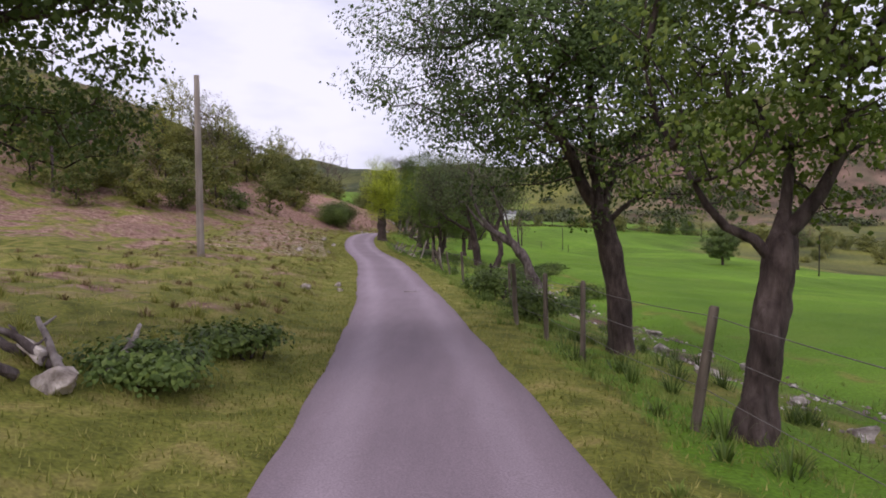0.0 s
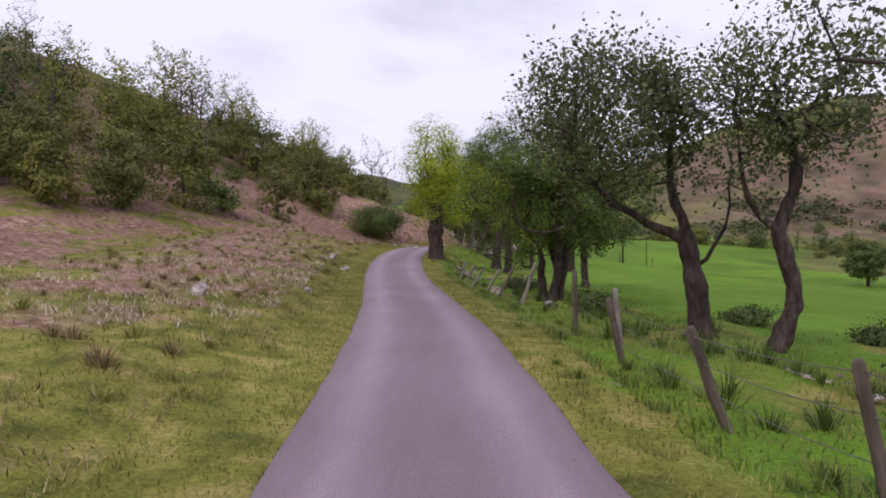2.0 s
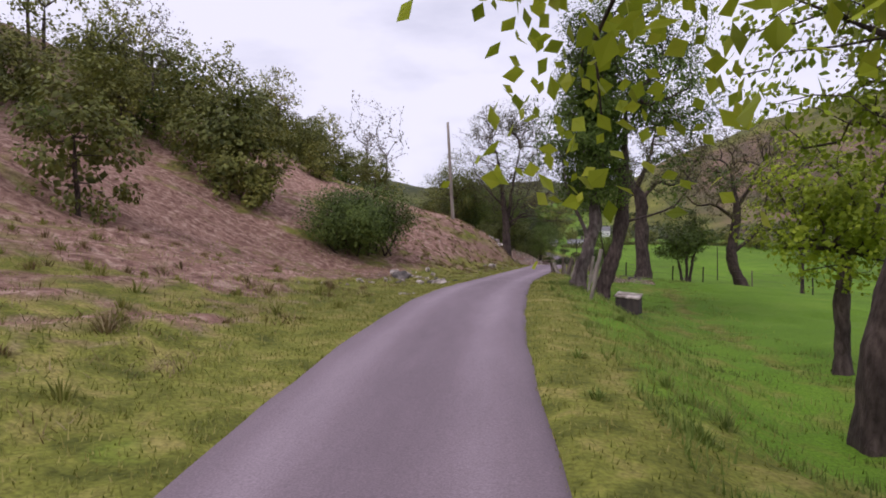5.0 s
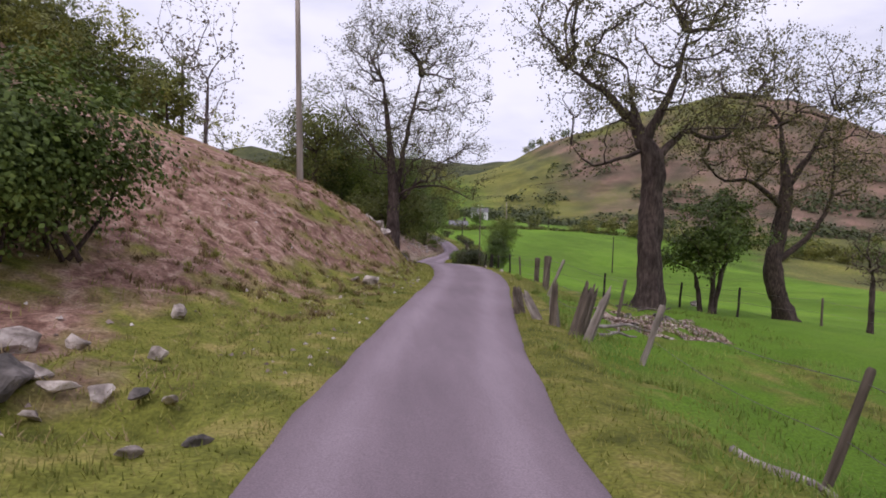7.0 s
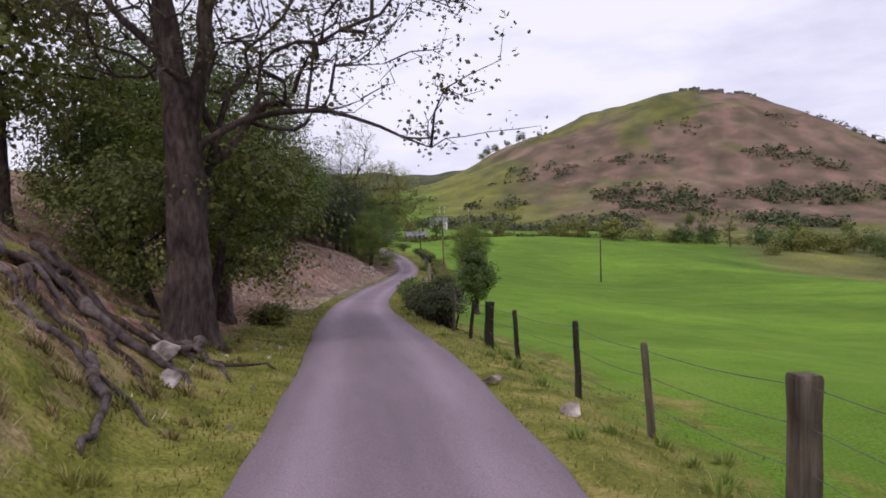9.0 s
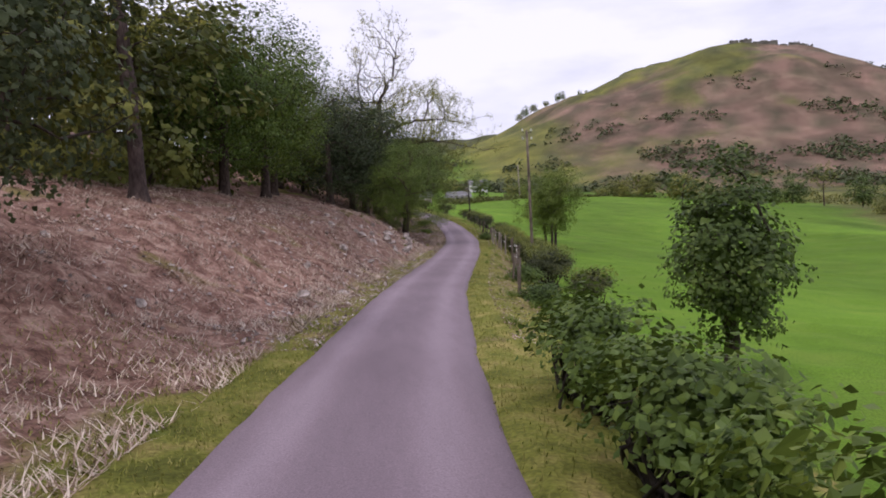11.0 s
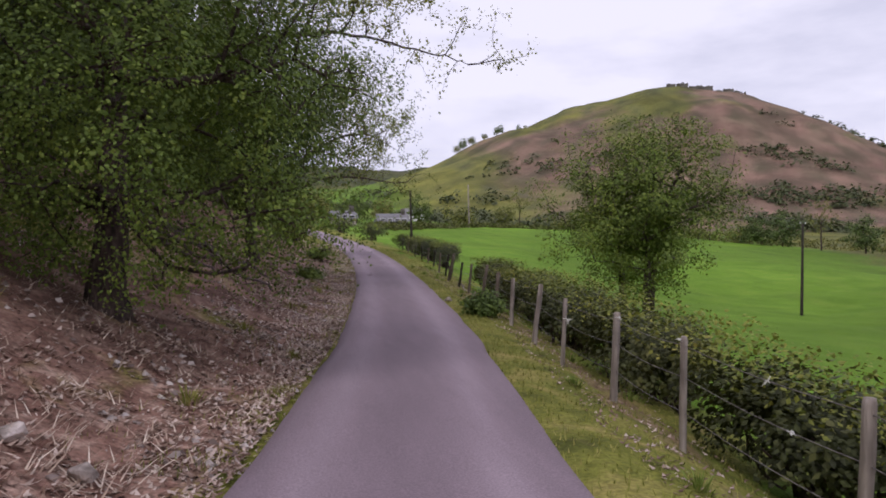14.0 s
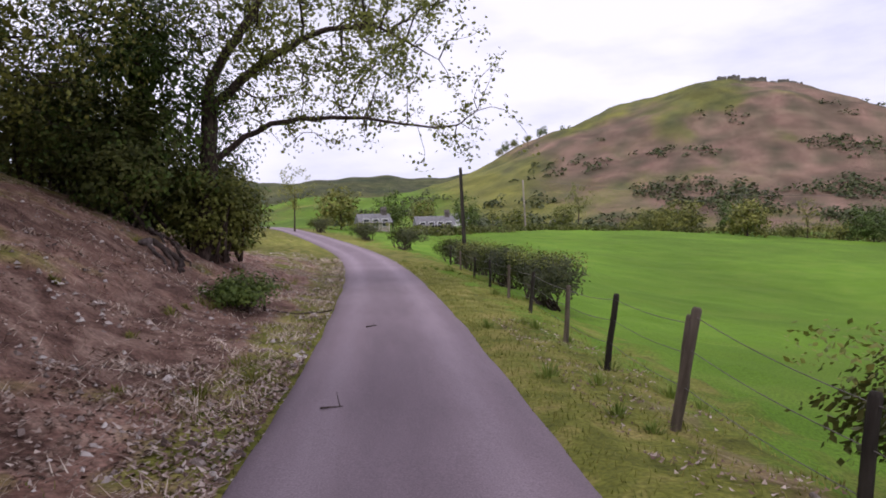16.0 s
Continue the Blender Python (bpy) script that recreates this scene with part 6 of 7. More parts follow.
# ---- hedges on the right ----
for hx, hy, rx, ry, h, n, sd, turn in [(2.9, 168.4, 1.0, 1.5, 1.5, 9000, 51, -8), (3.1, 163.2, 0.9, 1.2, 1.2, 5000, 52, -8), (3.7, 173.6, 0.9, 1.7, 1.35, 8000, 53, -8), (4.3, 177.3, 0.8, 1.8, 1.3, 8000, 54, -8),
                                       (4.7, 181.0, 0.8, 2.1, 1.35, 10000, 55, -6), (4.9, 184.8, 0.8, 2.2, 1.35, 11000, 56, -5), (5.15, 188.8, 0.85, 2.3, 1.4, 11000, 57, -5), (5.5, 192.8, 0.85, 2.3, 1.4, 11000, 58, -4),
                                       (6.0, 196.8, 0.85, 2.2, 1.4, 11000, 59, -4), (6.4, 200.4, 0.8, 1.6, 1.25, 8000, 60, -4), (6.75, 204.5, 0.75, 2.5, 1.35, 11000, 61, -4), (7.85, 221.6, 0.7, 3.2, 1.4, 11000, 62, -3), (8.0, 228.0, 0.75, 3.2, 1.4, 10000, 67, -1), (8.15, 234.6, 0.8, 3.3, 1.4, 8000, 68, 2),
                                       (8.2, 242, 1.0, 3.5, 1.5, 7000, 63, 10), (5.8, 252, 1.0, 3.5, 1.5, 6000, 64, 14), (3.0, 264, 1.0, 4.0, 1.5, 6000, 65, 14), (-2.0, 282, 1.0, 5.0, 1.6, 6000, 66, 14)]:
    hedge = bush("hedge", "trimmed hawthorn hedge with bronze new growth behind the fence", hx, hy, rx, ry, h, M_LEAF_HEDGE, seed=sd, n=int(n * 0.62), leaf=0.085, category="hedge", group="field hedge", low=0.3, turn=turn, stems=30, ragged=0.2, hollow=0.5, boxy=True)
    gh = np.random.RandomState(900 + sd)
    m = int(n * 0.16)
    top = np.stack([gh.uniform(-0.95, 0.95, m) * rx, gh.uniform(-1, 1, m) * ry, h * gh.uniform(0.82, 1.1, m)], 1)
    top[:, 2] += 0.07 * wave(top[:, 0] * 3, top[:, 1] * 3, 1.4, sd)
    part("new_growth", mesh_of("new_growth", *leaf_quads(gh, top, 0.07, heart=top - gh.normal(size=top.shape) * 0.3 - (0, 0, 0.5)), None, M_LEAF_NEW), hedge, "yellow-green new shoots on the trimmed top")
for i, hy in enumerate((129.8, 132.4, 135.0, 137.8, 140.6, 143.4, 146.0)):
    bush("hedge", "overgrown laid hedge of dark stakes and brambles", float(lane_x(hy)) + 2.35, hy, 0.6, 1.6, 1.15, M_LEAF_HEDGE if i < 4 else M_LEAF_FRESH, seed=67 + i, n=1900 if i < 4 else 3000, leaf=0.085, category="hedge", group="field hedge", stems=64, boxy=True, bark=M_POST_DARK, low=0.3, ragged=0.3)
tree("lone_tree", "small round green tree beside the lane hedge", 2.6, 152.0, 4.6, 0.14, 1.5, M_LEAF, seed=69, fork=0.25, crown_low=0.12, tips=140, per_tip=57, leaf=0.115, scatter=0.3)

# rushes and low green scrub by the lane
for bx, by, rx, h, sd, mt in [(2.2, 17.5, 0.9, 0.8, 71, M_LEAF), (1.6, 22.2, 1.1, 0.95, 72, M_LEAF), (2.6, 25.2, 1.2, 0.8, 73, M_LEAF), (4.2, 23.6, 1.0, 0.7, 74, M_LEAF), (2.2, 29.5, 1.0, 0.7, 75, M_LEAF), (6.2, 30.5, 1.1, 0.7, 76, M_LEAF), (4.7, 35.4, 0.8, 0.5, 89, M_LEAF), (5.6, 38.6, 0.9, 0.5, 90, M_LEAF), (3.4, 34.2, 0.7, 0.45, 91, M_LEAF), (6.6, 43.0, 1.0, 0.5, 92, M_LEAF), (4.6, 46.2, 0.9, 0.45, 93, M_LEAF),
                              (-3.2, 7.6, 1.0, 0.35, 77, M_LEAF), (-3.0, 10.0, 0.9, 0.3, 78, M_LEAF), (4.5, 37.5, 0.9, 0.5, 80, M_LEAF), (0.6, 47.6, 0.8, 0.5, 81, M_LEAF), (-1.2, 56.5, 1.0, 0.5, 82, M_LEAF_DARK),
                              (-7.0, 129.6, 0.7, 0.6, 83, M_LEAF_OLIVE), (0.4, 158.2, 0.9, 0.75, 84, M_LEAF), (1.4, 166.2, 0.8, 0.7, 85, M_LEAF), (-0.2, 204.6, 0.55, 0.5, 86, M_LEAF), (0.1, 215.6, 0.9, 0.6, 87, M_LEAF), (3.9, 194.6, 0.5, 0.5, 88, M_LEAF)]:
    bush("shrub", "low tangle of green nettles and brambles by the verge", bx, by, rx, rx, h, mt, seed=sd, n=3000, leaf=0.085, stems=8, group="verge scrub", ragged=0.5, hollow=0.3)

def far_hedgerow(pts, h, n, seed, label):
    g = np.random.RandomState(seed)
    p = np.array(pts, float)
    seg = g.randint(0, len(p) - 1, n)
    f = g.uniform(0, 1, (n, 1))
    c = p[seg] + (p[seg + 1] - p[seg]) * f + g.normal(size=(n, 2)) * 0.7
    hh = h * (0.75 + 0.35 * wave(c[:, 0], c[:, 1], 9, seed))
    z = ground_z(c[:, 0], c[:, 1]) + hh * g.uniform(0, 1, n)
    v, q = leaf_quads(g, np.stack([c[:, 0], c[:, 1], z], 1), 0.6)
    tagged(new("far_hedgerow", mesh_of("far_hedgerow", v, q, None, M_LEAF_OLIVE)), label, "hedge", kind="stuff")


far_hedgerow([(8, 290), (26, 318), (48, 345), (80, 356), (128, 352)], 1.5, 5000, 91, "far hedgerow along the upper field edge")
far_hedgerow([(100, 372), (150, 352), (210, 340), (330, 360)], 4.5, 9000, 92, "tall far hedgerow below the castle hill")

def exposed_root(x, y, length, turn, seed, r=0.07):
    """A bare root snaking over the bank."""
    g = np.random.RandomState(seed)
    n = 12
    a = math.radians(turn)
    along = np.linspace(0, length, n)
    side = np.cumsum(g.normal(size=n)) * 0.07
    px, py = x + along * math.cos(a) - side * math.sin(a), y + along * math.sin(a) + side * math.cos(a)
    pz = ground_z(px, py) + r * 0.5 + 0.08 * np.abs(np.sin(along * 2.2 + seed))
    pz[-1] -= 0.15
    p = np.stack([px, py, pz], 1)
    v, q, t = tube(p - p[0], r * np.linspace(1.1, 0.35, n) * (1 + 0.12 * g.normal(size=n)), 7)
    ob = new("exposed_root", mesh_of("exposed_root", v, q, t, M_BARK_GREY if seed % 2 else M_BARK, smooth=True))
    ob.location = p[0]
    tagged(ob, "bare gnarled tree root snaking over the earth bank", "root", "bank roots")


gr = np.random.RandomState(12)
for i in range(30):
    exposed_root(-8.0 - gr.uniform(-0.6, 3.0), 119.6 + gr.uniform(-2.2, 3.2), gr.uniform(1.0, 2.6), gr.uniform(-80, 30), 400 + i, gr.uniform(0.04, 0.1))
for i in range(12):
    exposed_root(-2.0 - gr.uniform(0, 2.6), 195.0 + gr.uniform(0, 8.5), gr.uniform(0.8, 2.2), gr.uniform(-70, 20), 430 + i, gr.uniform(0.04, 0.09))
for i in range(6):
    exposed_root(-1.6 - gr.uniform(0, 1.5), 217.5 + gr.uniform(0, 3.5), gr.uniform(0.8, 1.8), gr.uniform(-80, 0), 450 + i, gr.uniform(0.04, 0.09))

# ---- stones ----
for i, (sx, sy, size) in enumerate([(-8.2, 104.9, 0.62), (-8.65, 105.2, 0.36), (-12.2, 94.0, 0.6), (-11.6, 94.4, 0.4), (-11.0, 96.6, 0.35), (-10.4, 93.8, 0.3), (-9.6, 87.3, 0.3), (-9.3, 86.5, 0.24), (-10.2, 87.6, 0.26), (-10.8, 88.0, 0.25),
                                    (-9.9, 86.0, 0.3), (-8.2, 114.6, 0.9), (-7.9, 113.4, 0.6), (-8.6, 115.8, 0.7), (-7.3, 119.6, 0.45), (-6.9, 118.4, 0.35), (-7.6, 120.4, 0.4), (-5.05, 170.5, 0.55), (-4.55, 172.3, 0.5), (-3.6, 175.6, 0.45), (-2.9, 176.4, 0.6),
                                    (-3.9, 178.0, 0.7), (-4.6, 166.0, 0.4), (-2.55, 182.3, 0.75), (-5.6, 165.5, 0.4), (-6.2, 168.5, 0.45), (-5.2, 174.4, 0.5), (-3.3, 169.0, 0.25), (-8.2, 40.4, 0.5), (-7.4, 45.5, 0.4), (-9.95, 59.2, 0.5),
                                    (-8.7, 56.1, 0.4), (-4.2, 21.5, 0.35), (-3.3, 22.7, 0.3), (-3.6, 24.3, 0.3), (-0.6, 47.6, 0.5), (-2.2, 51.6, 0.7), (3.6, 197.8, 0.25), (2.3, 169.4, 0.5), (4.9, 113.3, 0.5), (-3.5, 6.4, 0.6), (-4.0, 7.0, 0.5),
                                    (-2.55, 117.5, 0.25), (-3.1, 119.0, 0.3)]):
    boulder(sx, sy, size, 100 + i)
gs = np.random.RandomState(5)
for i in range(34):
    sy = gs.uniform(4, 34)
    boulder(float(lane_x(sy)) + gs.uniform(6.0, 7.9), sy, gs.uniform(0.15, 0.5), 200 + i, "pale stone in the dry stream bed", group="stream stones", name="stream_stone")
for i in range(9):
    sy = gs.uniform(101.8, 105.2)
    boulder(float(lane_x(sy)) + gs.uniform(4.0, 6.0), sy, gs.uniform(0.15, 0.4), 240 + i, "broken brown stone in a tumbled heap", mat=M_ROCK_DARK, group="tumbled stones", name="rubble_stone")


# ---- fallen wood ----
def fallen_branch(x, y, length, turn, seed, r=0.04, mat=None, twigs=3, label="broken pale branch lying in the grass", lift=0.0):
    g = np.random.RandomState(seed)
    root = thing("fallen_branch", label, "branch", x, y, None, "fallen wood")
    z0 = float(ground_z(x, y))
    a = math.radians(turn)
    n = 9
    along = np.linspace(0, length, n)
    side = np.cumsum(g.normal(size=n)) * 0.05 * length / 3
    px, py = x + along * math.cos(a) - side * math.sin(a), y + along * math.sin(a) + side * math.cos(a)
    on_lane = np.abs(px - lane_x(py)) < LANE_HALF + 0.05
    pz = np.where(on_lane, lane_z(py) + 0.05, ground_z(px, py)) + r * 0.7 + lift * along
    p = np.stack([px - x, py - y, pz - z0], 1)
    part("stem", mesh_of("stem", *tube(p, np.linspace(r, r * 0.4, n), 7), mat or M_BARK_PALE, smooth=True), root)
    for _ in range(twigs):
        k = g.randint(2, n - 1)
        e = p[k] + np.append(g.normal(size=2) * 0.22 * length / 2, g.uniform(0.02, 0.15))
        part("twig", mesh_of("twig", *tube(np.array([p[k], (p[k] + e) / 2 + g.normal(size=3) * 0.02, e]), np.array([r * 0.45, r * 0.3, r * 0.15]), 5), mat or M_BARK_PALE, smooth=True), root)


for i in range(26):
    sy = gs.uniform(150, 184)
    boulder(float(lane_x(sy)) - gs.uniform(1.7, 6.5), sy, gs.uniform(0.14, 0.42), 300 + i, "pale angular limestone block in the dead bracken", squash=(1, 0.8, 0.6), group="bank stones", name="bank_stone")
for i, (sx, sy, size) in enumerate([(-3.9, 175.3, 0.7), (-3.55, 173.9, 0.55), (-2.75, 178.0, 0.65), (-3.05, 175.6, 0.35), (-2.65, 183.0, 0.8), (-4.6, 174.0, 0.45), ]):
    boulder(sx, sy, size, 350 + i, "cracked pale limestone outcrop jutting from the bank", squash=(0.9, 0.6, 1.0), group="bank stones", name="outcrop_stone", sink=0.3)
for i, (sx, sy, size) in enumerate([(-11.6, 92.2, 1.0), (-11.9, 92.6, 0.7), (-11.3, 92.5, 0.5), (-11.7, 92.9, 0.45), (-10.9, 92.3, 0.35), (-10.5, 92.35, 0.4), (-10.1, 92.3, 0.3), (-9.8, 92.2, 0.32), (-11.0, 92.0, 0.25), (-9.7, 86.9, 0.4), (-9.35, 86.5, 0.42), (-9.9, 86.3, 0.3), (-9.3, 87.1, 0.35), (-11.0, 85.6, 0.32), (-11.4, 85.5, 0.3), (-10.6, 85.7, 0.26), (-11.8, 85.4, 0.4), (-9.6, 90.6, 0.3), (-9.2, 90.9, 0.25)]):
    boulder(sx, sy, size, 380 + i, "flat slab of grey stone tumbled beside the ditch", squash=(1.2, 0.8, 0.45), mat=M_ROCK_DARK if i % 3 == 0 else M_ROCK, group="ditch stones", name="flat_stone", sink=0.2)
fallen_branch(-4.9, 88.4, 2.4, -62, 1, 0.05)
fallen_branch(-4.3, 91.8, 1.9, -70, 2, 0.05)
fallen_branch(-0.15, 216.5, 2.1, -6, 3, 0.03, M_BARK_DARK, 4, "broken dark branch lying over the verge")
fallen_branch(2.1, 208.1, 0.22, 10, 4, 0.012, M_BARK_DARK, 1, "short twig lying on the asphalt")
fallen_branch(2.6, 213.6, 0.25, 40, 5, 0.012, M_BARK_DARK, 1, "short twig lying on the asphalt")
fallen_branch(-1.2, 22.0, 0.5, -15, 6, 0.012, M_BARK_PALE, 1, "short twig lying on the asphalt")
fallen_branch(5.34, 201.6, 4.0, 87, 7, 0.055, M_POST_PALE, 0, "long pale timber rail lying along the fence foot")
for i, (fx, fy, fl, ft, li) in enumerate([(-3.9, 57.5, 1.4, 60, 0.35), (-3.6, 58.6, 1.1, 130, 0.3), (-3.3, 59.4, 1.5, 20, 0.15), (-3.9, 60.2, 1.2, 100, 0.4), (-3.2, 61.2, 1.6, 150, 0.1), (-3.8, 62.3, 1.3, 45, 0.3), (-2.9, 57.0, 1.2, 170, 0.2)]):
    fallen_branch(fx, fy, fl, ft, 20 + i, 0.05, M_BARK_PALE if i % 2 == 0 else M_BARK, 3, "bleached dead branch in a tumbled brushwood heap", li)
for i, (fx, fy, ft) in enumerate([(-3.7, 6.9, 200), (-3.5, 6.6, 140), (-3.9, 6.4, 250), (-3.4, 7.2, 90), (-4.2, 7.1, 170)]):
    fallen_branch(fx, fy, 0.8, ft, 40 + i, 0.06, M_BARK_PALE if i % 2 else M_BARK_GREY, 3, "bleached root of an upturned stump", 0.45)
for i, (fx, fy, ft) in enumerate([(-3.6, 99.4, 30), (-3.3, 100.2, 75), (-3.0, 101.0, 10), (-0.9, 107.2, 10), (0.0, 107.6, -12)]):
    fallen_branch(fx, fy, 1.4, ft, 50 + i, 0.05, M_BARK_PALE if i < 3 else M_BARK_GREY, 2, "bleached fallen fence rail in the grass", 0.1)

# ---- the box by the big tree, the ruin on the hill and the farm ----
def beam(w, d, h, bevel=0.02, material=None, name="beam"):
    bm = bmesh.new()
    bmesh.ops.create_cube(bm, size=1)
    for v in bm.verts:
        v.co = Vector((v.co.x * w, v.co.y * d, (v.co.z + 0.5) * h))
    if bevel:
        bmesh.ops.bevel(bm, geom=bm.edges[:], offset=bevel, segments=2, affect="EDGES")
    me = bpy.data.meshes.new(name)
    bm.to_mesh(me)
    bm.free()
    if material:
        me.materials.append(material)
    return me


def feed_box():
    root = thing("feed_box", "dark tarred wooden box with a sloping pale lid", "box", -3.1, 86.8, turn=-20)
    part("body", beam(0.75, 0.6, 0.55, 0.02, M_BOX, "body"), root)
    part("lid", beam(0.82, 0.68, 0.05, 0.01, M_ROCK, "lid"), root, "pale weathered lid", pose(0, 0, 0.58, 9, 6, 0))


feed_box()


def castle_ruin():
    g = np.random.RandomState(9)
    c, s = math.cos(HILL_TURN), math.sin(HILL_TURN)
    px, dep = 425, 945
    x0, y0 = HILL_EYE[0] + c * px - s * dep, HILL_EYE[1] + s * px + c * dep
    root = thing("castle_ruin", "broken grey castle walls along the hilltop", "ruin", x0, y0)
    z0 = float(ground_z(x0, y0))
    for o, w, h in [(-48, 12, 4), (-32, 16, 5.5), (-16, 12, 3), (0, 22, 6), (18, 14, 3.5), (34, 14, 5), (46, 10, 4), (56, 6, 9)]:
        x, y = x0 + c * o, y0 + s * o
        bm = bmesh.new()
        n = 7
        top = [h * g.uniform(0.55, 1.0) for _ in range(n + 1)]
        front = [[bm.verts.new((w * (i / n - 0.5), -1.5, z)) for i in range(n + 1) for z in (-4,)], [bm.verts.new((w * (i / n - 0.5), -1.5, top[i])) for i in range(n + 1)]]
        back = [[bm.verts.new((w * (i / n - 0.5), 1.5, -4)) for i in range(n + 1)], [bm.verts.new((w * (i / n - 0.5), 1.5, top[i])) for i in range(n + 1)]]
        for i in range(n):
            bm.faces.new((front[0][i], front[0][i + 1], front[1][i + 1], front[1][i]))
            bm.faces.new((back[0][i + 1], back[0][i], back[1][i], back[1][i + 1]))
            bm.faces.new((front[1][i], front[1][i + 1], back[1][i + 1], back[1][i]))
        for i in (0, n):
            bm.faces.new((front[0][i], front[1][i], back[1][i], back[0][i]) if i == 0 else (front[0][i], back[0][i], back[1][i], front[1][i]))
        me = bpy.data.meshes.new("wall")
        bm.to_mesh(me)
        bm.free()
        me.materials.append(M_CASTLE)
        part("wall", me, root, m=pose(x - x0, y - y0, float(ground_z(x, y)) - z0, 0, 0, math.degrees(HILL_TURN)))


castle_ruin()


def cottage(x, y, w, d, h, turn, label, wall=None, windows=3):
    root = thing("farmhouse", label, "house", x, y, None, "far farm buildings", turn)
    part("wall", beam(w, d, h + 1.0, 0.03, wall or M_WHITE, "wall"), root, m=pose(0, 0, -1.0))
    bm = bmesh.new()
    e, r = 0.35, d * 0.42
    vs = [bm.verts.new(p) for p in [(-w / 2 - e, -d / 2 - e, h), (w / 2 + e, -d / 2 - e, h), (w / 2 + e, 0, h + r), (-w / 2 - e, 0, h + r), (-w / 2 - e, d / 2 + e, h), (w / 2 + e, d / 2 + e, h)]]
    for f in ((0, 1, 2, 3), (3, 2, 5, 4), (0, 3, 4), (1, 5, 2), (0, 4, 5, 1)):
        bm.faces.new([vs[i] for i in f])
    me = bpy.data.meshes.new("roof")
    bm.to_mesh(me)
    bm.free()
    me.materials.append(M_SLATE)
    roof = part("roof", me, root, m=pose(0, 0, 0.01))
    part("chimney", beam(0.7, 0.7, 1.4, 0.03, M_ROCK_DARK, "chimney"), roof, m=pose(w * 0.38, 0, h + r - 0.5))
    for k in range(windows):
        win = part("window", beam(0.9, 0.08, 1.1, 0.01, M_WHITE, "window"), root, m=pose((k + 0.5) / windows * w - w / 2, -d / 2 - 0.03, h * 0.45))
        part("pane", beam(0.72, 0.03, 0.92, 0, M_GLASS_DARK, "pane"), win, m=pose(0, -0.05, 0.09))


cottage(4.3, 296, 3.8, 3.0, 1.0, 12, "low grey-roofed farm cottage by the lane", M_ROCK)
cottage(13.5, 306, 5.2, 3.4, 1.0, 4, "long low farm shed with pale grey roof", M_ROCK_DARK, 4)
cottage(52, 560, 11, 7, 5, -5, "distant white farmhouse with slate roof", M_WHITE, 4)
cottage(48.5, 361, 3.6, 2.6, 1.2, -4, "small stone field barn by the far hedge", M_ROCK_DARK, 2)


# ---- ground litter and grass, too many to count ----
def blades(name, label, n, seed, u0, u1, y0, y1, length, width, material, side, flatness=0.25, keep=None):
    g = np.random.RandomState(seed)
    y = g.uniform(y0, y1, n)
    u = u0 + (u1 - u0) * g.uniform(0, 1, n) ** 1.4
    x = lane_x(y) + side * u
    if keep is not None:
        ok = keep(x, y, u, g)
        x, y = x[ok], y[ok]
    z = ground_z(x, y)
    n = len(x)
    a = g.uniform(0, 6.283, n)
    tilt = g.normal(size=n) * 0.5 * (1 - flatness) + flatness * 1.35
    ln = length * g.uniform(0.5, 1.4, n)
    d = np.stack([np.cos(a) * np.sin(tilt), np.sin(a) * np.sin(tilt), np.abs(np.cos(tilt))], 1) * ln[:, None]
    b = np.stack([-np.sin(a), np.cos(a), 0 * a], 1) * width * 0.5
    p = np.stack([x, y, z + 0.004], 1)
    v = np.stack([p - b, p + b, p + d], 1).reshape(-1, 3)
    tagged(new(name, mesh_of(name, v, None, np.arange(3 * n).reshape(-1, 3), material)), label, "grass" if "grass" in name else "litter", kind="stuff")


def clumpy(size, seed, bar):
    return lambda x, y, u, g: wave(x, y, size, seed) + 0.6 * wave(x, y, size * 0.35, seed + 1) > bar + g.uniform(-0.5, 0.5, len(x))


blades("verge_grass", "short yellow-green verge grass along the lane", 100000, 301, 1.2, 4.5, -6, 150, 0.06, 0.016, M_BLADE, -1, 0.45)
blades("verge_grass", "short yellow-green verge grass along the lane", 80000, 302, 1.2, 4.0, -6, 236, 0.065, 0.016, M_BLADE, 1, 0.45)
blades("verge_grass", "short yellow-green verge grass along the lane", 26000, 303, 1.25, 2.6, 150, 236, 0.07, 0.014, M_BLADE, -1, keep=clumpy(2.2, 71, 0.55))
blades("tall_grass", "tufts of longer rough grass on the bank", 70000, 304, 2.2, 11, -6, 110, 0.11, 0.016, M_BLADE, -1, 0.4, keep=clumpy(2.4, 61, 0.15))
blades("lush_grass", "lush green grass and nettles beyond the fence", 90000, 305, 2.2, 9, -6, 110, 0.13, 0.02, M_BLADE_LUSH, 1, 0.4, keep=clumpy(3.0, 63, -0.1))
blades("bracken_litter", "flattened brown dead bracken stems on the bank", 62000, 306, 1.9, 11, 139, 184, 0.21, 0.018, M_STRAW, -1, 0.78, keep=clumpy(3.5, 99, -0.35))
blades("bracken_litter", "flattened brown dead bracken stems on the trodden bank", 7000, 311, 2.2, 11, 98, 122, 0.15, 0.014, M_STRAW, -1, 0.8, keep=clumpy(2.0, 97, 0.2))
blades("bracken_litter", "flattened brown dead bracken stems on the bank", 45000, 307, 2.4, 13, 20, 100, 0.18, 0.014, M_TUFT, -1, 0.75, keep=clumpy(4.0, 65, 0.1))
blades("bracken_litter", "pale broken bracken stalks in the rough field", 26000, 314, 3.0, 10, 36, 64, 0.2, 0.016, M_STRAW, -1, 0.7, keep=clumpy(3.0, 103, 0.1))
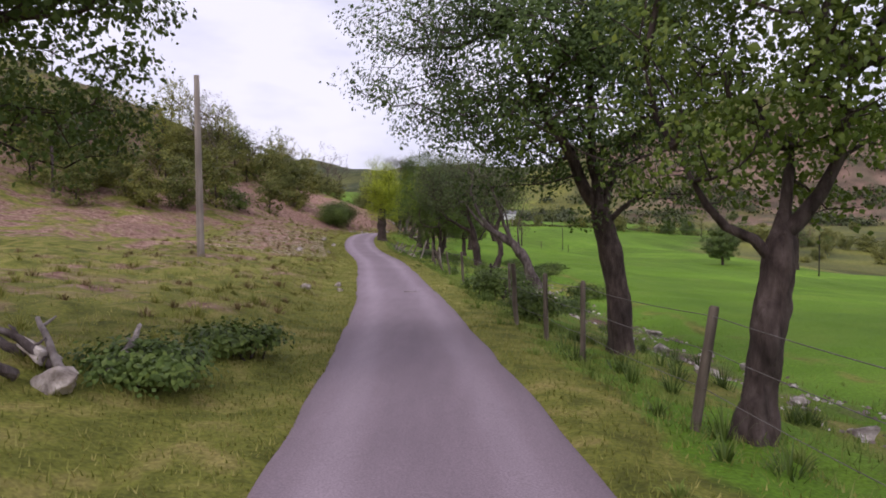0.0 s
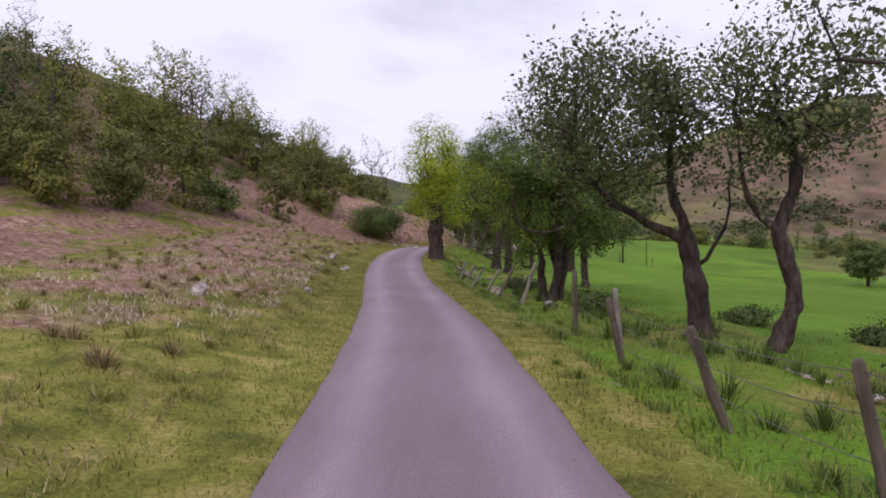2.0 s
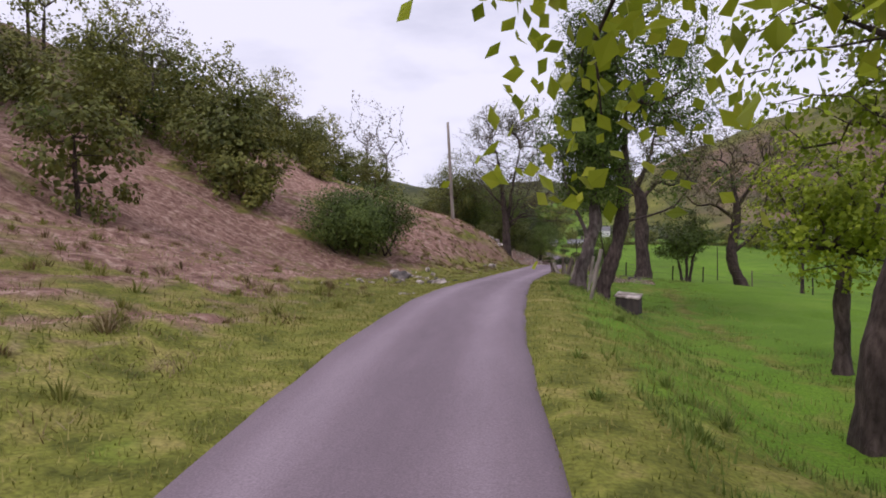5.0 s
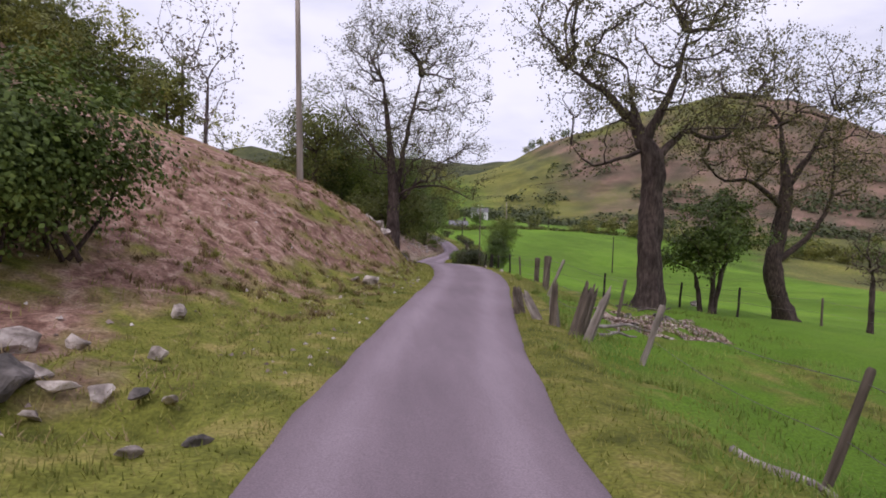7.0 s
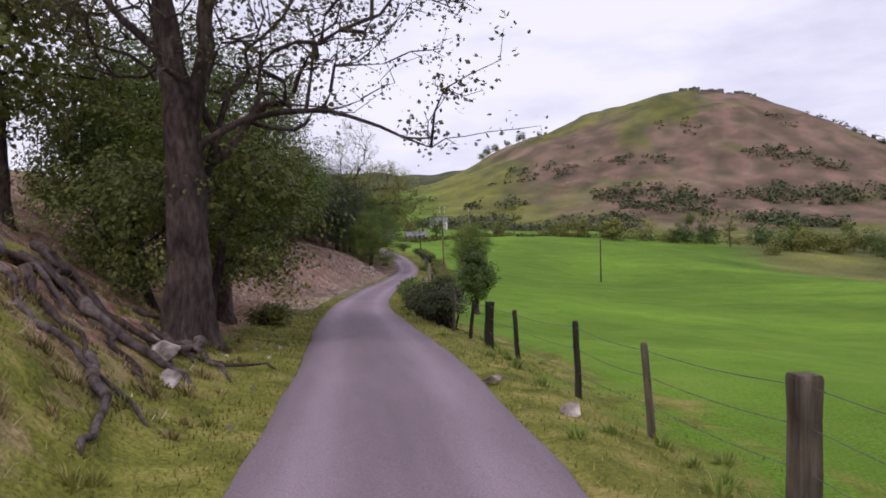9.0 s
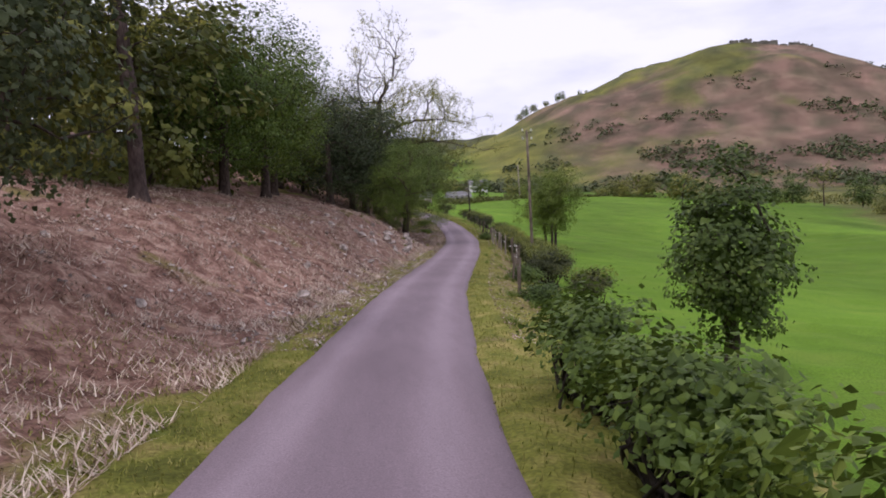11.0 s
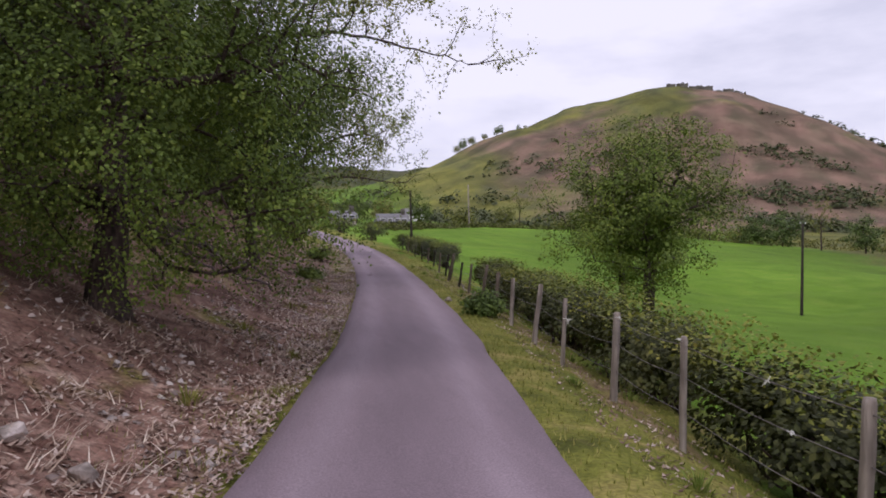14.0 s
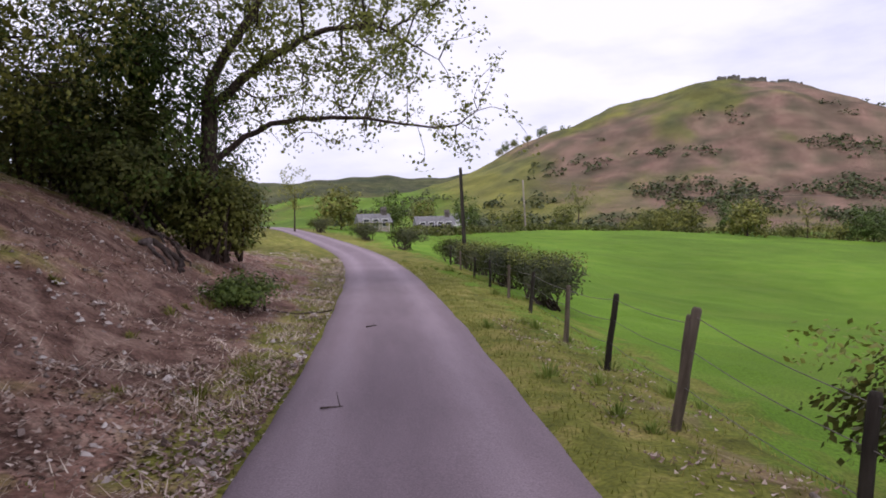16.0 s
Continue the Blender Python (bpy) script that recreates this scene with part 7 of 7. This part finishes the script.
blades("leaf_litter", "dry brown fallen leaves under the trees", 90000, 308, 1.3, 9, 150, 236, 0.05, 0.035, M_LITTER, -1, 0.9)
blades("leaf_litter", "pale fallen leaves gathered along the lane edge", 20000, 313, 1.3, 3.6, 182, 211, 0.07, 0.05, M_LITTER, -1, 0.9)
blades("bracken_litter", "flattened straw and twigs on the wooded bank", 52000, 310, 1.5, 9, 184, 240, 0.2, 0.014, M_STRAW, -1, 0.85, keep=clumpy(3.0, 91, 0.1))
blades("leaf_litter", "brown fallen leaves heaped below the lane edge", 14000, 312, 3.8, 6.6, 101.2, 105.6, 0.07, 0.05, M_LITTER, 1, 0.85)
blades("leaf_litter", "dry brown fallen leaves at the hedge foot", 9000, 309, 1.9, 3.4, 150, 215, 0.05, 0.04, M_LITTER, 1, 0.9)


def scree(name, label, n, seed, u0, u1, y0, y1, size, side=-1, keep=None):
    """Small loose stones, each a lopsided wedge, strewn over the ground."""
    g = np.random.RandomState(seed)
    y = g.uniform(y0, y1, n)
    u = u0 + (u1 - u0) * g.uniform(0, 1, n) ** 1.5
    x = lane_x(y) + side * u
    if keep is not None:
        ok = keep(x, y, u, g)
        x, y = x[ok], y[ok]
    n = len(x)
    c = np.stack([x, y, ground_z(x, y)], 1)
    s = size * g.uniform(0.5, 1.6, (n, 1, 1))
    base = np.array([[1, 0, 0], [0.1, 1, 0], [-1, 0.1, 0], [-0.1, -1, 0], [0.35, 0.2, 0.75], [-0.4, -0.15, 0.6]])
    v = base[None] * g.uniform(0.5, 1.2, (n, 6, 3)) * s
    a = g.uniform(0, 6.283, n)
    ca, sa = np.cos(a)[:, None], np.sin(a)[:, None]
    v = np.stack([v[..., 0] * ca - v[..., 1] * sa, v[..., 0] * sa + v[..., 1] * ca, v[..., 2] - 0.1 * s[..., 0]], -1) + c[:, None]
    f = np.array([[0, 1, 4], [1, 5, 4], [1, 2, 5], [2, 3, 5], [3, 4, 5], [3, 0, 4]])
    tris = (f[None] + 6 * np.arange(n)[:, None, None]).reshape(-1, 3)
    tagged(new(name, mesh_of(name, v.reshape(-1, 3), None, tris, M_CHIP)), label, "stones", kind="stuff")


scree("bank_scree", "pale limestone chips strewn over the bank and lane edge", 13000, 501, 1.2, 7, 150, 240, 0.045, keep=clumpy(3.0, 73, 0.0))
scree("verge_scree", "loose small stones along the foot of the rough bank", 1800, 502, 1.6, 8, 80, 146, 0.05, keep=clumpy(4.0, 75, 0.35))
scree("stream_scree", "gravel of the dry stream bed beside the pasture", 2600, 503, 5.6, 8.2, -2, 38, 0.06, 1, keep=clumpy(3.0, 77, 0.0))
scree("rubble_scree", "brown rubble spilling down below the lane edge", 900, 504, 3.9, 6.4, 101.2, 105.4, 0.05, 1)


def wool_tuft(x, y, z, size, seed):
    """A wisp of white fleece snagged on a wire."""
    g = np.random.RandomState(seed)
    wisps = []
    for _ in range(7):
        d = g.normal(size=3) * size * (1, 1, 0.8) - (0, 0, size * 0.5)
        f = np.linspace(0, 1, 5)[:, None]
        wisps.append(tube(d * f + np.sin(f * 6) * g.normal(size=3) * size * 0.2, size * np.array([0.12, 0.2, 0.16, 0.1, 0.03]), 5))
    ob = new("wool_tuft", mesh_of("wool_tuft", *joined(wisps), M_WOOL, smooth=True))
    ob.location = (x, y, z)
    tagged(ob, "wisp of white fleece snagged on the fence wire", "wool", "snagged wool")


gw = np.random.RandomState(17)
for i in range(22):
    f = gw.uniform(0, 1)
    wx, wy = (1.5 + 1.25 * f, 168.3 + 7.1 * f) if i < 15 else (2.75 + 1.1 * f, 175.4 + 14 * f)
    wool_tuft(wx, wy, float(ground_z(wx, wy)) + 1.1 - 0.3 * (i % 2), gw.uniform(0.02, 0.055), 600 + i)


def tussocks(name, label, n, seed, u0, u1, y0, y1, length, material, per=46, side=-1, keep=None):
    """Tufts of rough grass, each fanning out from its own foot."""
    g = np.random.RandomState(seed)
    y = g.uniform(y0, y1, n)
    u = g.uniform(u0, u1, n)
    x = lane_x(y) + side * u
    if keep is not None:
        ok = keep(x, y, u, g)
        x, y = x[ok], y[ok]
    n = len(x)
    s = np.repeat(g.uniform(0.6, 1.4, n), per)
    x, y = np.repeat(x, per), np.repeat(y, per)
    a, r = g.uniform(0, 6.283, n * per), g.uniform(0, 1, n * per)
    dx, dy = np.cos(a), np.sin(a)
    px, py = x + dx * r * 0.13 * s, y + dy * r * 0.13 * s
    p = np.stack([px, py, ground_z(px, py) - 0.01], 1)
    ln = length * s * g.uniform(0.6, 1.2, n * per)
    tilt = 0.25 + 0.9 * r + g.normal(size=n * per) * 0.15
    side_v = np.stack([-dy, dx, 0 * a], 1) * 0.009
    mid = p + np.stack([dx * np.sin(tilt * 0.7), dy * np.sin(tilt * 0.7), np.cos(tilt * 0.7)], 1) * ln[:, None] * 0.55
    tip = mid + np.stack([dx * np.sin(tilt * 1.4), dy * np.sin(tilt * 1.4), np.cos(tilt * 1.4)], 1) * ln[:, None] * 0.5
    v = np.stack([p - side_v, p + side_v, mid + side_v * 0.7, mid - side_v * 0.7, tip], 1).reshape(-1, 3)
    k = 5 * np.arange(n * per)[:, None]
    tagged(new(name, mesh_of(name, v, k + np.array([[0, 1, 2, 3]]), k + np.array([[3, 2, 4]]), material)), label, "grass", kind="stuff")


tussocks("straw_tussocks", "bleached tufts of dead grass in the rough field", 620, 701, 2.6, 13, 6, 84, 0.2, M_TUFT, keep=clumpy(6.0, 81, 0.1))
tussocks("green_tussocks", "green tufts of rough grass in the sloping field", 520, 702, 2.2, 12, 4, 84, 0.2, M_BLADE, keep=clumpy(5.0, 83, 0.05))
tussocks("bank_tussocks", "brown tufts on the sheep-trodden bank", 700, 703, 2.0, 9, 98, 124, 0.13, M_TUFT, per=34)
tussocks("bank_grass_tufts", "green tufts on the sheep-trodden bank", 220, 707, 1.8, 8, 98, 124, 0.12, M_BLADE, per=34)
tussocks("verge_tussocks", "green tufts of longer grass along the fence foot", 420, 704, 1.6, 3.6, -2, 236, 0.17, M_BLADE_LUSH, side=1, keep=clumpy(4.0, 85, 0.0))
tussocks("nettle_tufts", "dark green nettle tufts between fence and stream", 420, 705, 2.4, 6.5, 4, 60, 0.34, M_LEAF, per=40, side=1, keep=clumpy(4.0, 87, 0.0))

tussocks("bank_tufts", "green tufts of grass on the wooded bank", 260, 706, 1.5, 7, 176, 238, 0.16, M_BLADE, keep=clumpy(4.0, 93, 0.1))
